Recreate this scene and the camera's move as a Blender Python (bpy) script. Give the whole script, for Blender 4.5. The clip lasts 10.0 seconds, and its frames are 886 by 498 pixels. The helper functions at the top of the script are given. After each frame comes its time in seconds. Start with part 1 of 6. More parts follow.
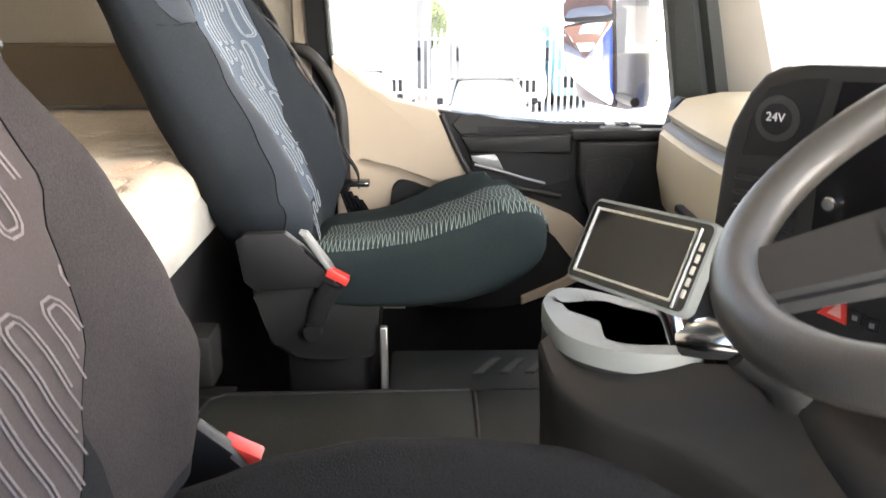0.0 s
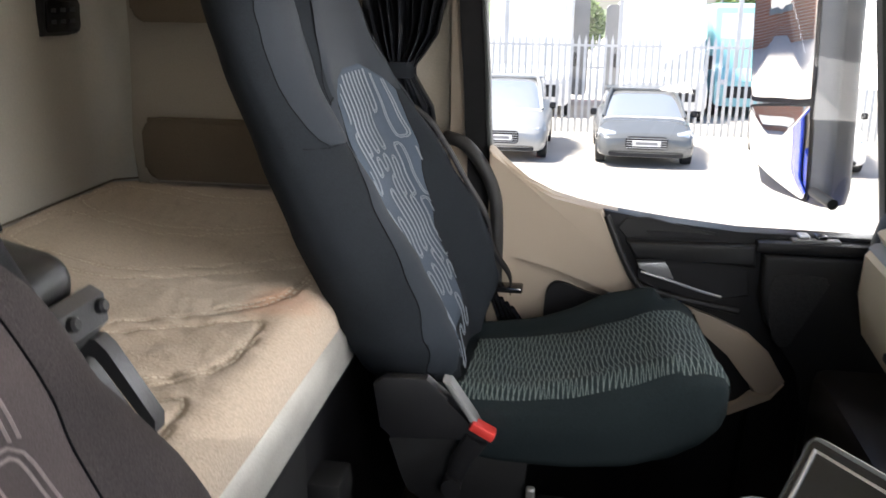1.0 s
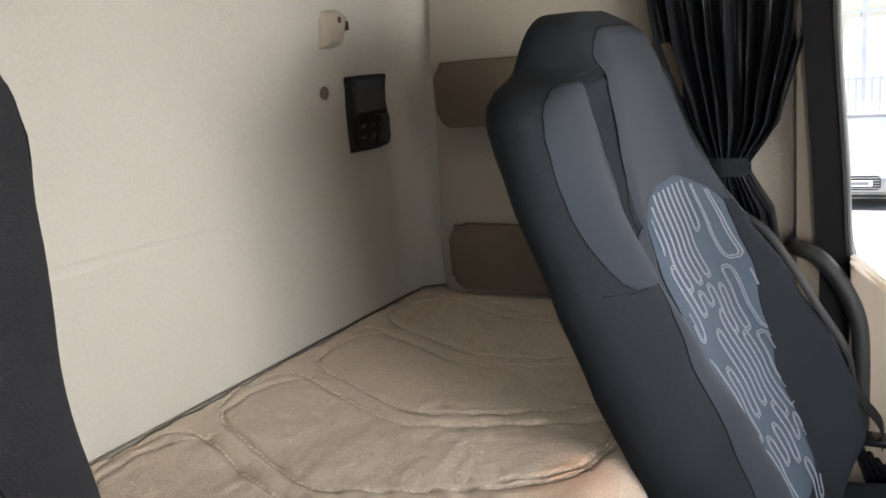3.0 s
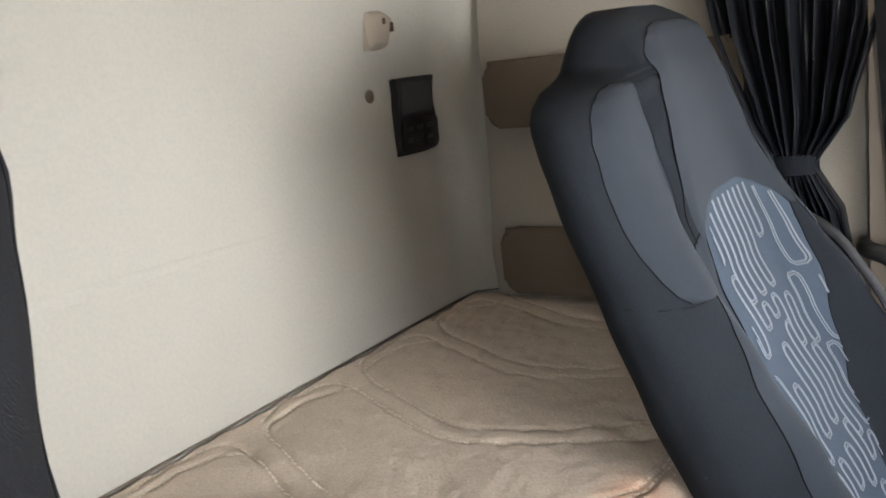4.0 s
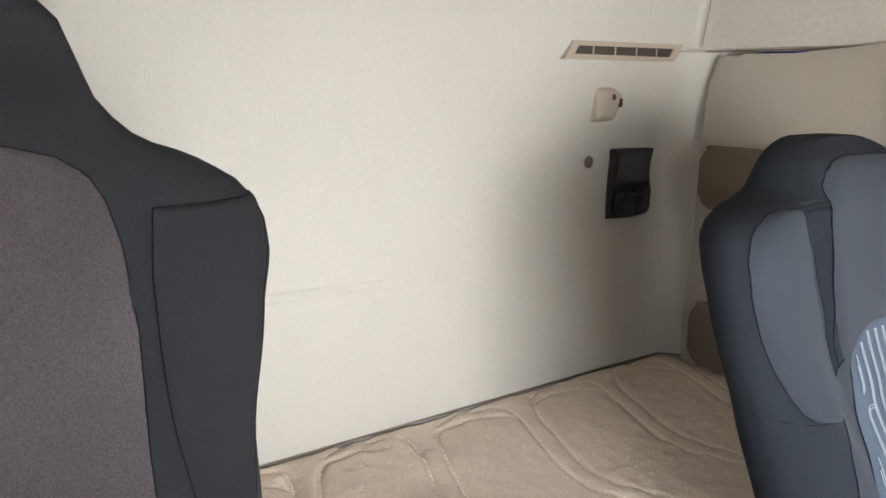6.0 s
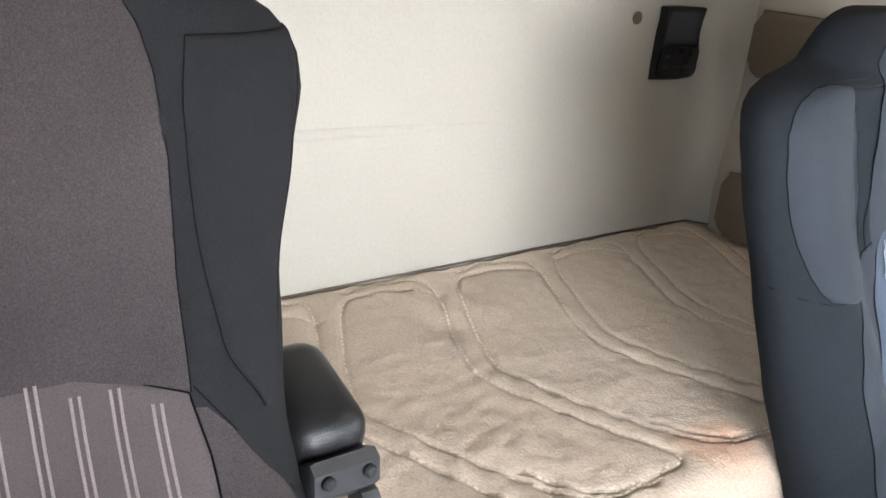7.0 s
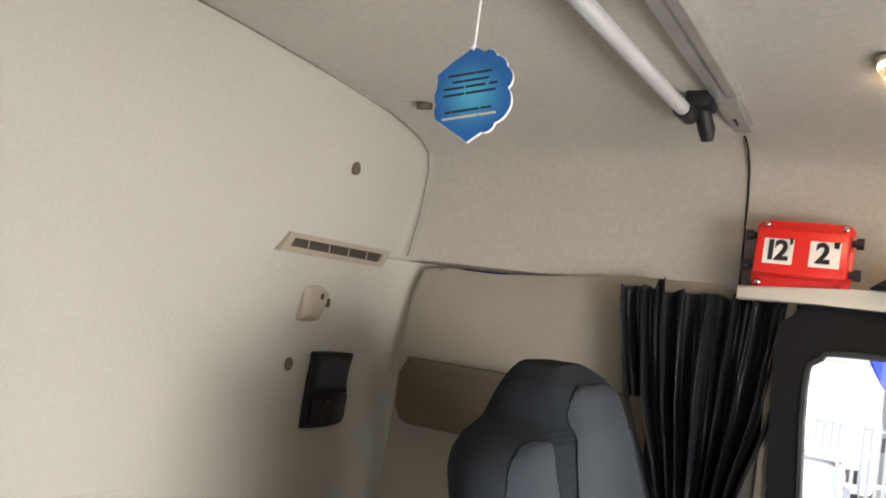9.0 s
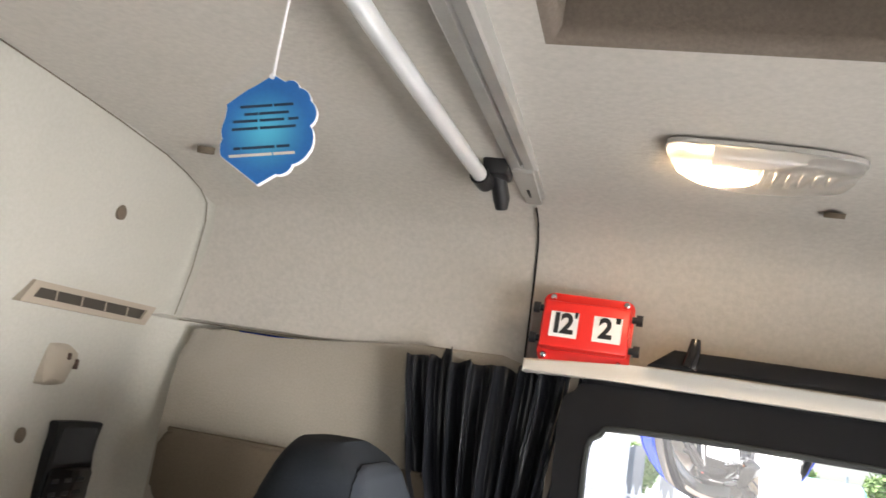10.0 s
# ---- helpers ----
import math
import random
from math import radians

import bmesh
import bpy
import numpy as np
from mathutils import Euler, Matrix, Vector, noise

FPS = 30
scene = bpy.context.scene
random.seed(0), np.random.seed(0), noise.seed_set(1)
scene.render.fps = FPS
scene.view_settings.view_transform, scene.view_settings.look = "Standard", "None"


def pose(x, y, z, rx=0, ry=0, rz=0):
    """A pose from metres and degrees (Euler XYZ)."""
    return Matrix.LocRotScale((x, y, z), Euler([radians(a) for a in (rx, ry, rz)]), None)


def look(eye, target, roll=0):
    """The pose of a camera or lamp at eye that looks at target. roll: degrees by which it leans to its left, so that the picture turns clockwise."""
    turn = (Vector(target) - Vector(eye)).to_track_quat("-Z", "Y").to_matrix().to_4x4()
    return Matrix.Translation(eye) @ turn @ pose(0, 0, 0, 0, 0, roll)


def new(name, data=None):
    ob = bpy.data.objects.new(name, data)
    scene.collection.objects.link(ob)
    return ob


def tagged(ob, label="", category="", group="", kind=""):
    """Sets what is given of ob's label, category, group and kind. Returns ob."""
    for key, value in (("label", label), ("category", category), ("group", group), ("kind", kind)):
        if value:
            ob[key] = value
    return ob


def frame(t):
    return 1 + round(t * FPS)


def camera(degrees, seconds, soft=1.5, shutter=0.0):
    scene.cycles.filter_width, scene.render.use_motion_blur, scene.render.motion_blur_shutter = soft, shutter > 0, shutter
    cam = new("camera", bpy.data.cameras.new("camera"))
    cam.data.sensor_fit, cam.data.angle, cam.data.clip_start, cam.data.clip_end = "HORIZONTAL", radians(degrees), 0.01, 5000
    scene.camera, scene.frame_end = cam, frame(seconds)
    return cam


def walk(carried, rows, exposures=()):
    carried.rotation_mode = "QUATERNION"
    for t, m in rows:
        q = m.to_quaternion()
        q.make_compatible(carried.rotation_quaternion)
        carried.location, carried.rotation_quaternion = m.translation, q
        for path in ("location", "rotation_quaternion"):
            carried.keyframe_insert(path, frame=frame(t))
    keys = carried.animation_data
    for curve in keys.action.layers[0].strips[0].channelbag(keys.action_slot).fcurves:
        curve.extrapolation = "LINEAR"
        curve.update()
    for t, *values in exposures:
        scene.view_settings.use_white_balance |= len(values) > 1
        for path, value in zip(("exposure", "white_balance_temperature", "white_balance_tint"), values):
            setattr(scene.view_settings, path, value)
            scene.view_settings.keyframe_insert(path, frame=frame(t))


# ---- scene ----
EXPO = [(0, 2.9, 7200, 10), (0.6, 2.1, 6900, 10), (1.2, 1.3, 6600, 10), (1.6, 1.1, 6500, 10), (2.2, 1.0, 6450, 10), (2.7, 1.5, 6600, 10), (3.8, 1.9, 6350, 10), (5.2, 1.95, 6400, 10), (7, 2.25, 6200, 10), (8.0, 1.8, 6300, 10), (9.0, 1.85, 6700, 10), (10, 2.15, 6450, 10)]
cam = camera(55.1, 10.0, 1.5, 0.2)
PATH = [
    (0, (1.18, -0.993, 0.702), (1.216, 0.918, 0.112), -0.1),
    (0.5, (1.179, -0.918, 0.811), (1.133, 0.991, 0.217), 2.5),
    (1, (1.141, -0.756, 0.886), (0.845, 1.13, 0.288), 0.5),
    (1.5, (1.115, -0.684, 0.957), (0.764, 1.208, 0.414), -1.2),
    (2, (1.115, -0.599, 0.953), (0.609, 1.281, 0.495), 0.4),
    (2.5, (1.123, -0.558, 0.977), (0.284, 1.204, 0.538), -2.0),
    (2.7, (1.118, -0.54, 0.974), (0.168, 1.164, 0.531), -3.3),
    (3.8, (1.086, -0.428, 0.938), (-0.014, 1.174, 0.465), -8.0),
    (4, (1.098, -0.443, 0.972), (-0.049, 1.132, 0.521), -7.3),
    (4.5, (1.145, -0.488, 1.014), (-0.122, 1.009, 0.622), -5.2),
    (5, (1.208, -0.533, 1.047), (-0.159, 0.883, 0.689), -5.0),
    (5.2, (1.225, -0.531, 1.047), (-0.202, 0.831, 0.719), -4.8),
    (6.3, (1.293, -0.514, 1.082), (-0.284, 0.623, 0.613), 2.1),
    (6.5, (1.29, -0.512, 1.081), (-0.263, 0.611, 0.509), 3.4),
    (7, (1.286, -0.515, 1.078), (-0.215, 0.583, 0.342), 4.8),
    (7.5, (1.259, -0.49, 1.061), (-0.172, 0.746, 0.409), 3.9),
    (8, (1.201, -0.487, 1.064), (-0.074, 1.001, 0.664), 6.1),
    (8.5, (1.111, -0.481, 1.077), (-0.008, 1.171, 0.94), 6.7),
    (9, (1.057, -0.483, 1.072), (0.102, 1.271, 1.187), 7.7),
    (9.5, (1.024, -0.44, 1.086), (0.291, 1.401, 1.358), 8.3),
    (10, (1.004, -0.396, 1.08), (0.517, 1.515, 1.414), 9.1),
]
walk(cam, [(t, look(eye, target, roll)) for t, eye, target, roll in PATH], EXPO)

# ---- light ----
YC = 0.11                       # centre line of the cab
world = bpy.data.worlds.new("world")
scene.world = world
world.use_nodes = True
wn = world.node_tree.nodes
sky = wn.new("ShaderNodeTexSky")
sky.sky_type = "NISHITA"
sky.sun_disc = False
sky.sun_elevation = radians(59)
sky.sun_rotation = radians(273)
sky.air_density, sky.dust_density = 0.8, 1.2
wn["Background"].inputs[1].default_value = 0.13
world.node_tree.links.new(sky.outputs[0], wn["Background"].inputs[0])
sun = new("sun", bpy.data.lights.new("sun", "SUN"))
sun.data.energy = 5.0
sun.data.angle = radians(12)
sun.data.color = (1.0, 0.95, 0.87)
sun.matrix_world = look((-6, 0.3, 10), (0, 0, 0))


def sky_opening(name, eye, target, w, h, watts, spread=180):
    """An added area lamp that stands in for sky or ground light through an opening of the cab."""
    ob = new(name, bpy.data.lights.new(name, "AREA"))
    ob.data.shape, ob.data.size, ob.data.size_y = "RECTANGLE", w, h
    ob.data.energy, ob.data.color = watts, (1.0, 0.985, 0.96)
    ob.data.spread = radians(spread)
    ob.matrix_world = look(eye, target)


sky_opening("doorway_sky", (1.66, -1.06, 0.74), (1.34, 1.08, 0.25), 0.30, 0.70, 0.95, 60)
sky_opening("windscreen_sky", (2.05, -0.16, 0.84), (0.0, 0.45, 0.66), 0.95, 0.40, 2.1, 75)
sky_opening("windscreen_ground", (2.10, 0.05, 0.50), (1.0, 0.25, 1.25), 1.3, 0.30, 2.4)
# lamp added out in the yard, out of view, to light seat and curtain
sky_opening("side_window_sky", (2.75, 2.90, 1.05), (0.75, 0.5, 0.66), 1.6, 1.2, 18.0)

# ---- materials ----


def mat(name, color, rough=0.6, metal=0.0, vary=0.15, scale=40.0, bump=0.15, fine=400.0, spec=0.5, sheen=0.0, stain=0.12):
    """Principled surface with a large stain scale, a fine grain and a fine relief."""
    m = bpy.data.materials.new(name)
    m.use_nodes = True
    nt = m.node_tree
    b = nt.nodes["Principled BSDF"]
    b.inputs["Roughness"].default_value = rough
    b.inputs["Metallic"].default_value = metal
    b.inputs["Specular IOR Level"].default_value = spec
    if sheen:
        b.inputs["Sheen Weight"].default_value = sheen
        b.inputs["Sheen Roughness"].default_value = 0.5
    tc = nt.nodes.new("ShaderNodeTexCoord")
    n1 = nt.nodes.new("ShaderNodeTexNoise")
    n1.inputs["Scale"].default_value = scale / 8
    n1.inputs["Detail"].default_value = 5
    n2 = nt.nodes.new("ShaderNodeTexNoise")
    n2.inputs["Scale"].default_value = fine
    n2.inputs["Detail"].default_value = 3
    nt.links.new(tc.outputs["Object"], n1.inputs["Vector"])
    nt.links.new(tc.outputs["Object"], n2.inputs["Vector"])
    r1 = nt.nodes.new("ShaderNodeMapRange")
    r1.inputs[1].default_value, r1.inputs[2].default_value = 0.3, 0.7
    r1.inputs[3].default_value, r1.inputs[4].default_value = 1 - stain, 1 + stain
    nt.links.new(n1.outputs["Fac"], r1.inputs[0])
    r2 = nt.nodes.new("ShaderNodeMapRange")
    r2.inputs[1].default_value, r2.inputs[2].default_value = 0.3, 0.7
    r2.inputs[3].default_value, r2.inputs[4].default_value = 1 - vary, 1 + vary
    nt.links.new(n2.outputs["Fac"], r2.inputs[0])
    mul = nt.nodes.new("ShaderNodeMath")
    mul.operation = "MULTIPLY"
    nt.links.new(r1.outputs[0], mul.inputs[0])
    nt.links.new(r2.outputs[0], mul.inputs[1])
    vm = nt.nodes.new("ShaderNodeVectorMath")
    vm.operation = "SCALE"
    vm.inputs[0].default_value = color
    nt.links.new(mul.outputs[0], vm.inputs["Scale"])
    nt.links.new(vm.outputs[0], b.inputs["Base Color"])
    if bump:
        bp = nt.nodes.new("ShaderNodeBump")
        bp.inputs["Strength"].default_value = bump
        bp.inputs["Distance"].default_value = 0.002
        nt.links.new(n2.outputs["Fac"], bp.inputs["Height"])
        nt.links.new(bp.outputs[0], b.inputs["Normal"])
    return m


def plain(name, color, rough=0.4, metal=0.0, emit=0.0, trans=0.0):
    m = bpy.data.materials.new(name)
    m.use_nodes = True
    b = m.node_tree.nodes["Principled BSDF"]
    b.inputs["Base Color"].default_value = (*color, 1)
    b.inputs["Roughness"].default_value = rough
    b.inputs["Metallic"].default_value = metal
    if emit:
        b.inputs["Emission Color"].default_value = (*color, 1)
        b.inputs["Emission Strength"].default_value = emit
    if trans:
        b.inputs["Transmission Weight"].default_value = trans
        b.inputs["IOR"].default_value = 1.45
    return m


def weave(name, base, line, size=1.0):
    """Dark cloth with pale wandering threads that cross one another."""
    m = mat(name, base, 0.85, 0, 0.2, 30, 0.3, 700, 0.1, 0.0)
    nt = m.node_tree
    b = nt.nodes["Principled BSDF"]
    tc = nt.nodes.new("ShaderNodeTexCoord")
    facs = []
    for turn, sc, dist, ph in ((0.16, 24, 5.0, 0.0), (-0.20, 27, 5.0, 2.0)):
        mp = nt.nodes.new("ShaderNodeMapping")
        mp.inputs["Rotation"].default_value = (0, 0, turn)
        mp.inputs["Scale"].default_value = (size, size * 0.55, size)
        nt.links.new(tc.outputs["Object"], mp.inputs["Vector"])
        w = nt.nodes.new("ShaderNodeTexWave")
        w.wave_type, w.bands_direction, w.wave_profile = "BANDS", "X", "SIN"
        w.inputs["Scale"].default_value = sc
        w.inputs["Distortion"].default_value = dist
        w.inputs["Detail"].default_value = 0.0
        w.inputs["Detail Scale"].default_value = 0.45
        w.inputs["Phase Offset"].default_value = ph
        nt.links.new(mp.outputs[0], w.inputs["Vector"])
        r = nt.nodes.new("ShaderNodeMapRange")
        r.inputs[1].default_value, r.inputs[2].default_value = 0.93, 0.995
        nt.links.new(w.outputs["Fac"], r.inputs[0])
        facs.append(r)
    mx = nt.nodes.new("ShaderNodeMath")
    mx.operation = "MAXIMUM"
    nt.links.new(facs[0].outputs[0], mx.inputs[0])
    nt.links.new(facs[1].outputs[0], mx.inputs[1])
    old = b.inputs["Base Color"].links[0].from_socket
    mix = nt.nodes.new("ShaderNodeMix")
    mix.data_type = "RGBA"
    mix.inputs["B"].default_value = (*line, 1)
    nt.links.new(mx.outputs[0], mix.inputs["Factor"])
    nt.links.new(old, mix.inputs["A"])
    nt.links.new(mix.outputs["Result"], b.inputs["Base Color"])
    return m


# one fleece in two tones: wall darkened, ceiling lightened, to imitate the light
CREAM = mat("cream_fleece", (0.43, 0.414, 0.368), 0.95, 0, 0.035, 9, 0.28, 150, 0.2, 0.1, 0.06)
CEILC = mat("lightened_ceiling_fleece", (0.46, 0.432, 0.392), 0.95, 0, 0.06, 12, 0.45, 105, 0.2, 0.1, 0.05)
BEIGE = mat("beige_plastic", (0.46, 0.385, 0.305), 0.6, 0, 0.03, 10, 0.1, 900, 0.35, 0, 0.04)
# side panel fleece, and brown pocket cloth, darkened further for the corner's shade
SIDEP = mat("shaded_panel_fleece", (0.31, 0.28, 0.24), 0.95, 0, 0.06, 12, 0.35, 260, 0.2, 0.1, 0.06)
DKBEIGE = mat("brown_pocket_cloth", (0.135, 0.108, 0.080), 0.9, 0, 0.08, 20, 0.3, 500, 0.2)
BEDC = mat("quilted_cloth", (0.52, 0.435, 0.35), 0.95, 0, 0.12, 14, 0.8, 240, 0.1, 0.1, 0.10)
nt = BEDC.node_tree
tc, geo_d, wob = nt.nodes.new("ShaderNodeTexCoord"), nt.nodes.new("ShaderNodeVectorMath"), nt.nodes.new("ShaderNodeTexNoise")
geo_d.operation = "DISTANCE"
geo_d.inputs[1].default_value = (0.69, 0.418, 0.41)
wob.inputs["Scale"].default_value = 14
add_w, fade, tint = nt.nodes.new("ShaderNodeMath"), nt.nodes.new("ShaderNodeMapRange"), nt.nodes.new("ShaderNodeMix")
add_w.operation = "MULTIPLY_ADD"
add_w.inputs[1].default_value = 0.16
nt.links.new(tc.outputs["Object"], geo_d.inputs[0])
nt.links.new(tc.outputs["Object"], wob.inputs["Vector"])
nt.links.new(wob.outputs["Fac"], add_w.inputs[0])
nt.links.new(geo_d.outputs["Value"], add_w.inputs[2])
fade.inputs[1].default_value, fade.inputs[2].default_value = 0.085, 0.165
fade.inputs[3].default_value, fade.inputs[4].default_value = 0.55, 0.0
nt.links.new(add_w.outputs[0], fade.inputs[0])
tint.data_type = "RGBA"
base = nt.nodes["Principled BSDF"].inputs["Base Color"]
nt.links.new(base.links[0].from_socket, tint.inputs[6])
tint.inputs[7].default_value = (0.58, 0.30, 0.18, 1)
nt.links.new(fade.outputs[0], tint.inputs[0])
nt.links.new(tint.outputs[2], base)
THREAD = mat("pale_thread", (0.70, 0.63, 0.52), 0.8, 0, 0.1, 30, 0.2, 900)
BLACK = mat("black_plastic", (0.016, 0.016, 0.018), 0.45, 0, 0.1, 20, 0.2, 900, 0.32)
SOFTBLK = mat("soft_black_plastic", (0.021, 0.021, 0.022), 0.5, 0, 0.1, 20, 0.25, 1200, 0.4)
RUBBER = mat("rubber_mat", (0.031, 0.035, 0.0345), 0.6, 0, 0.15, 12, 0.4, 300, 0.4, 0, 0.25)
GLOSSBLK = plain("gloss_black", (0.012, 0.012, 0.014), 0.12)
SCREEN = plain("dark_screen", (0.008, 0.008, 0.010), 0.08)
SEATDK = mat("dark_seat_cloth", (0.0160, 0.0190, 0.0235), 0.85, 0, 0.25, 20, 0.35, 800, 0.1, 0.0, 0.12)
# same cloth as SEATDK; light on the front panels is put in its colour
SEATLIT = mat("lit_seat_cloth", (0.0235, 0.029, 0.0375), 0.75, 0, 0.12, 20, 0.3, 800, 0.2, 0.0, 0.10)
SEATINS = mat("slate_insert_cloth", (0.058, 0.075, 0.101), 0.85, 0, 0.2, 20, 0.3, 900, 0.1, 0.0, 0.12)
SEATWEAVE = weave("woven_green_cloth", (0.024, 0.036, 0.039), (0.23, 0.28, 0.27), 1.5)
SEATSIDE = mat("green_black_cloth", (0.020, 0.028, 0.031), 0.9, 0, 0.2, 20, 0.3, 700, 0.1, 0.0, 0.12)
DRVCLOTH = mat("faded_brown_grey_cloth", (0.056, 0.048, 0.049), 0.9, 0, 0.28, 34, 0.5, 700, 0.1, 0.0, 0.26)
DRVBODY = mat("worn_grey_brown_cloth", (0.022, 0.0222, 0.0245), 0.9, 0, 0.14, 12, 0.45, 800, 0.1, 0.0, 0.12)
DRVINS = mat("pinkish_brown_insert_cloth", (0.094, 0.078, 0.078), 0.9, 0, 0.18, 12, 0.3, 900, 0.1, 0.0, 0.12)
DRVDARK = mat("charcoal_cloth", (0.0195, 0.020, 0.0228), 0.9, 0, 0.35, 14, 0.8, 520, 0.1, 0.0, 0.12)
STITCH = mat("grey_stitching", (0.16, 0.18, 0.21), 0.8, 0, 0.2, 30, 0.2, 900)
PINKST = mat("pale_pink_stitching", (0.24, 0.20, 0.195), 0.8, 0, 0.2, 30, 0.2, 900)
JOINT = plain("brown_joint", (0.13, 0.105, 0.08), 0.9)
SEAM = mat("dark_seam", (0.006, 0.006, 0.007), 0.95, 0, 0.1, 30, 0.0, 400, 0.03)
ALU = mat("brushed_aluminium", (0.62, 0.62, 0.61), 0.38, 0.85, 0.06, 60, 0.08, 600)
ALUW = mat("dull_rail_metal", (0.50, 0.49, 0.46), 0.5, 0.5, 0.06, 60, 0.15, 300, 0.5, 0, 0.15)
LEVER = mat("satin_silver_lever", (0.40, 0.41, 0.42), 0.35, 0.4, 0.04, 60, 0.0)
TUBEW = mat("satin_white_tube", (0.66, 0.67, 0.68), 0.3, 0.3, 0.03, 60, 0.0)
CHROME = plain("chrome", (0.75, 0.76, 0.78), 0.15, 1.0)
CURT = mat("black_satin_curtain", (0.013, 0.014, 0.018), 0.42, 0, 0.15, 20, 0.15, 1200, 0.4, 0.0)
RED = plain("red_moulded_plastic", (0.72, 0.025, 0.02), 0.35)
REDB = plain("red_buckle_plastic", (0.75, 0.06, 0.05), 0.35)
PALETRIM = mat("pale_grey_beige_trim", (0.58, 0.55, 0.50), 0.6, 0, 0.03, 10, 0.1, 900, 0.3, 0, 0.03)
WHITE = plain("white_card", (0.80, 0.79, 0.80), 0.6)
INK = plain("black_ink", (0.012, 0.012, 0.015), 0.7)
CREAMDASH = mat("cream_dash_plastic", (0.78, 0.69, 0.51), 0.5, 0, 0.03, 12, 0.12, 900, 0.4, 0, 0.03)
DULLGREY = mat("dull_grey_trim", (0.20, 0.205, 0.21), 0.5, 0, 0.05, 16, 0.1, 900)
GREYP = mat("light_grey_plastic", (0.22, 0.237, 0.235), 0.5, 0, 0.04, 16, 0.1, 900)
FITBEIGE = mat("grey_beige_fitting_plastic", (0.33, 0.285, 0.23), 0.55, 0, 0.04, 10, 0.1, 900, 0.35, 0, 0.04)
VENTBEIGE = mat("brown_beige_vent_plastic", (0.34, 0.29, 0.23), 0.6, 0, 0.04, 10, 0.1, 900, 0.3, 0, 0.04)
DARKTXT = plain("dark_print", (0.012, 0.03, 0.06), 0.6)
GLASS = plain("clear_glass", (1, 1, 1), 0.0, 0, 0, 1.0)
MIRROR = plain("mirror_glass", (0.9, 0.9, 0.92), 0.02, 1.0)
LENS = plain("clear_lens", (1.0, 0.97, 0.93), 0.12, 0, 0, 0.85)
WARM = plain("lit_bulb", (1.0, 0.74, 0.45), 0.5, 0, 5.0)

# ---- mesh helpers ----


def thing(name, label, category, at=(0, 0, 0), group="", kind=""):
    ob = new(name)
    ob.location = at
    return tagged(ob, label, category, group, kind)


def part(name, bm, material, parent=None, label="", smooth=True):
    """One bmesh as one mesh object, under a thing or a part; the bmesh is in world metres."""
    bmesh.ops.recalc_face_normals(bm, faces=bm.faces)
    me = bpy.data.meshes.new(name)
    bm.to_mesh(me)
    bm.free()
    me.materials.append(material)
    if smooth:
        me.set_sharp_from_angle(angle=radians(38))
        me.polygons.foreach_set("use_smooth", [True] * len(me.polygons))
    ob = new(name, me)
    if parent is not None:
        ob.parent = parent
        if parent.parent is None:
            ob.matrix_parent_inverse = Matrix.Translation(parent.location).inverted()
    if label:
        ob["label"] = label
    return ob


def setting(name, bm, material, label, category, smooth=True):
    return tagged(part(name, bm, material, None, "", smooth), label, category, "", "structure")


def box(bm, lo, hi, bev=0.0, seg=2, m=None):
    lo, hi = Vector(lo), Vector(hi)
    r = bmesh.ops.create_cube(bm, size=1.0, matrix=Matrix.LocRotScale((lo + hi) / 2, None, hi - lo))
    if bev:
        es = list({e for v in r["verts"] for e in v.link_edges})
        r = bmesh.ops.bevel(bm, geom=es, offset=bev, segments=seg, affect="EDGES", profile=0.5)
    if m is not None:
        bmesh.ops.transform(bm, matrix=m, verts=list({v for v in r["verts"]}))
    return r["verts"]


def ring_faces(bm, rings, closed=True, cap=True):
    vs = [[bm.verts.new(p) for p in r] for r in rings]
    n = len(rings[0])
    for a, b in zip(vs, vs[1:]):
        for i in range(n if closed else n - 1):
            j = (i + 1) % n
            bm.faces.new((a[i], a[j], b[j], b[i]))
    if cap and closed:
        bm.faces.new(vs[0][::-1])
        bm.faces.new(vs[-1])
    return vs


def tube(bm, pts, r, n=10, flat=1.0, cap=True):
    """A round bar along points; r may be a list."""
    pts = [Vector(p) for p in pts]
    rings, up = [], None
    for i, p in enumerate(pts):
        d = (pts[min(i + 1, len(pts) - 1)] - pts[max(i - 1, 0)]).normalized()
        if up is None:
            up = Vector((0, 0, 1)) if abs(d.z) < 0.9 else Vector((0, 1, 0))
        side = d.cross(up).normalized()
        up = side.cross(d).normalized()
        rr = r[i] if isinstance(r, (list, tuple)) else r
        rings.append([p + side * rr * math.cos(a) + up * rr * flat * math.sin(a) for a in (2 * math.pi * k / n for k in range(n))])
    ring_faces(bm, rings, True, cap)


def arc(pts, k=5):
    """A smoothed polyline (Catmull-Rom)."""
    ps = [Vector(p) for p in pts]
    ps = [2 * ps[0] - ps[1]] + ps + [2 * ps[-1] - ps[-2]]
    out = []
    for i in range(1, len(ps) - 2):
        a, b, c, d = ps[i - 1:i + 3]
        for s in range(k):
            t = s / k
            out.append(0.5 * (2 * b + (c - a) * t + (2 * a - 5 * b + 4 * c - d) * t * t + (3 * b - a - 3 * c + d) * t ** 3))
    return out + [ps[-2]]


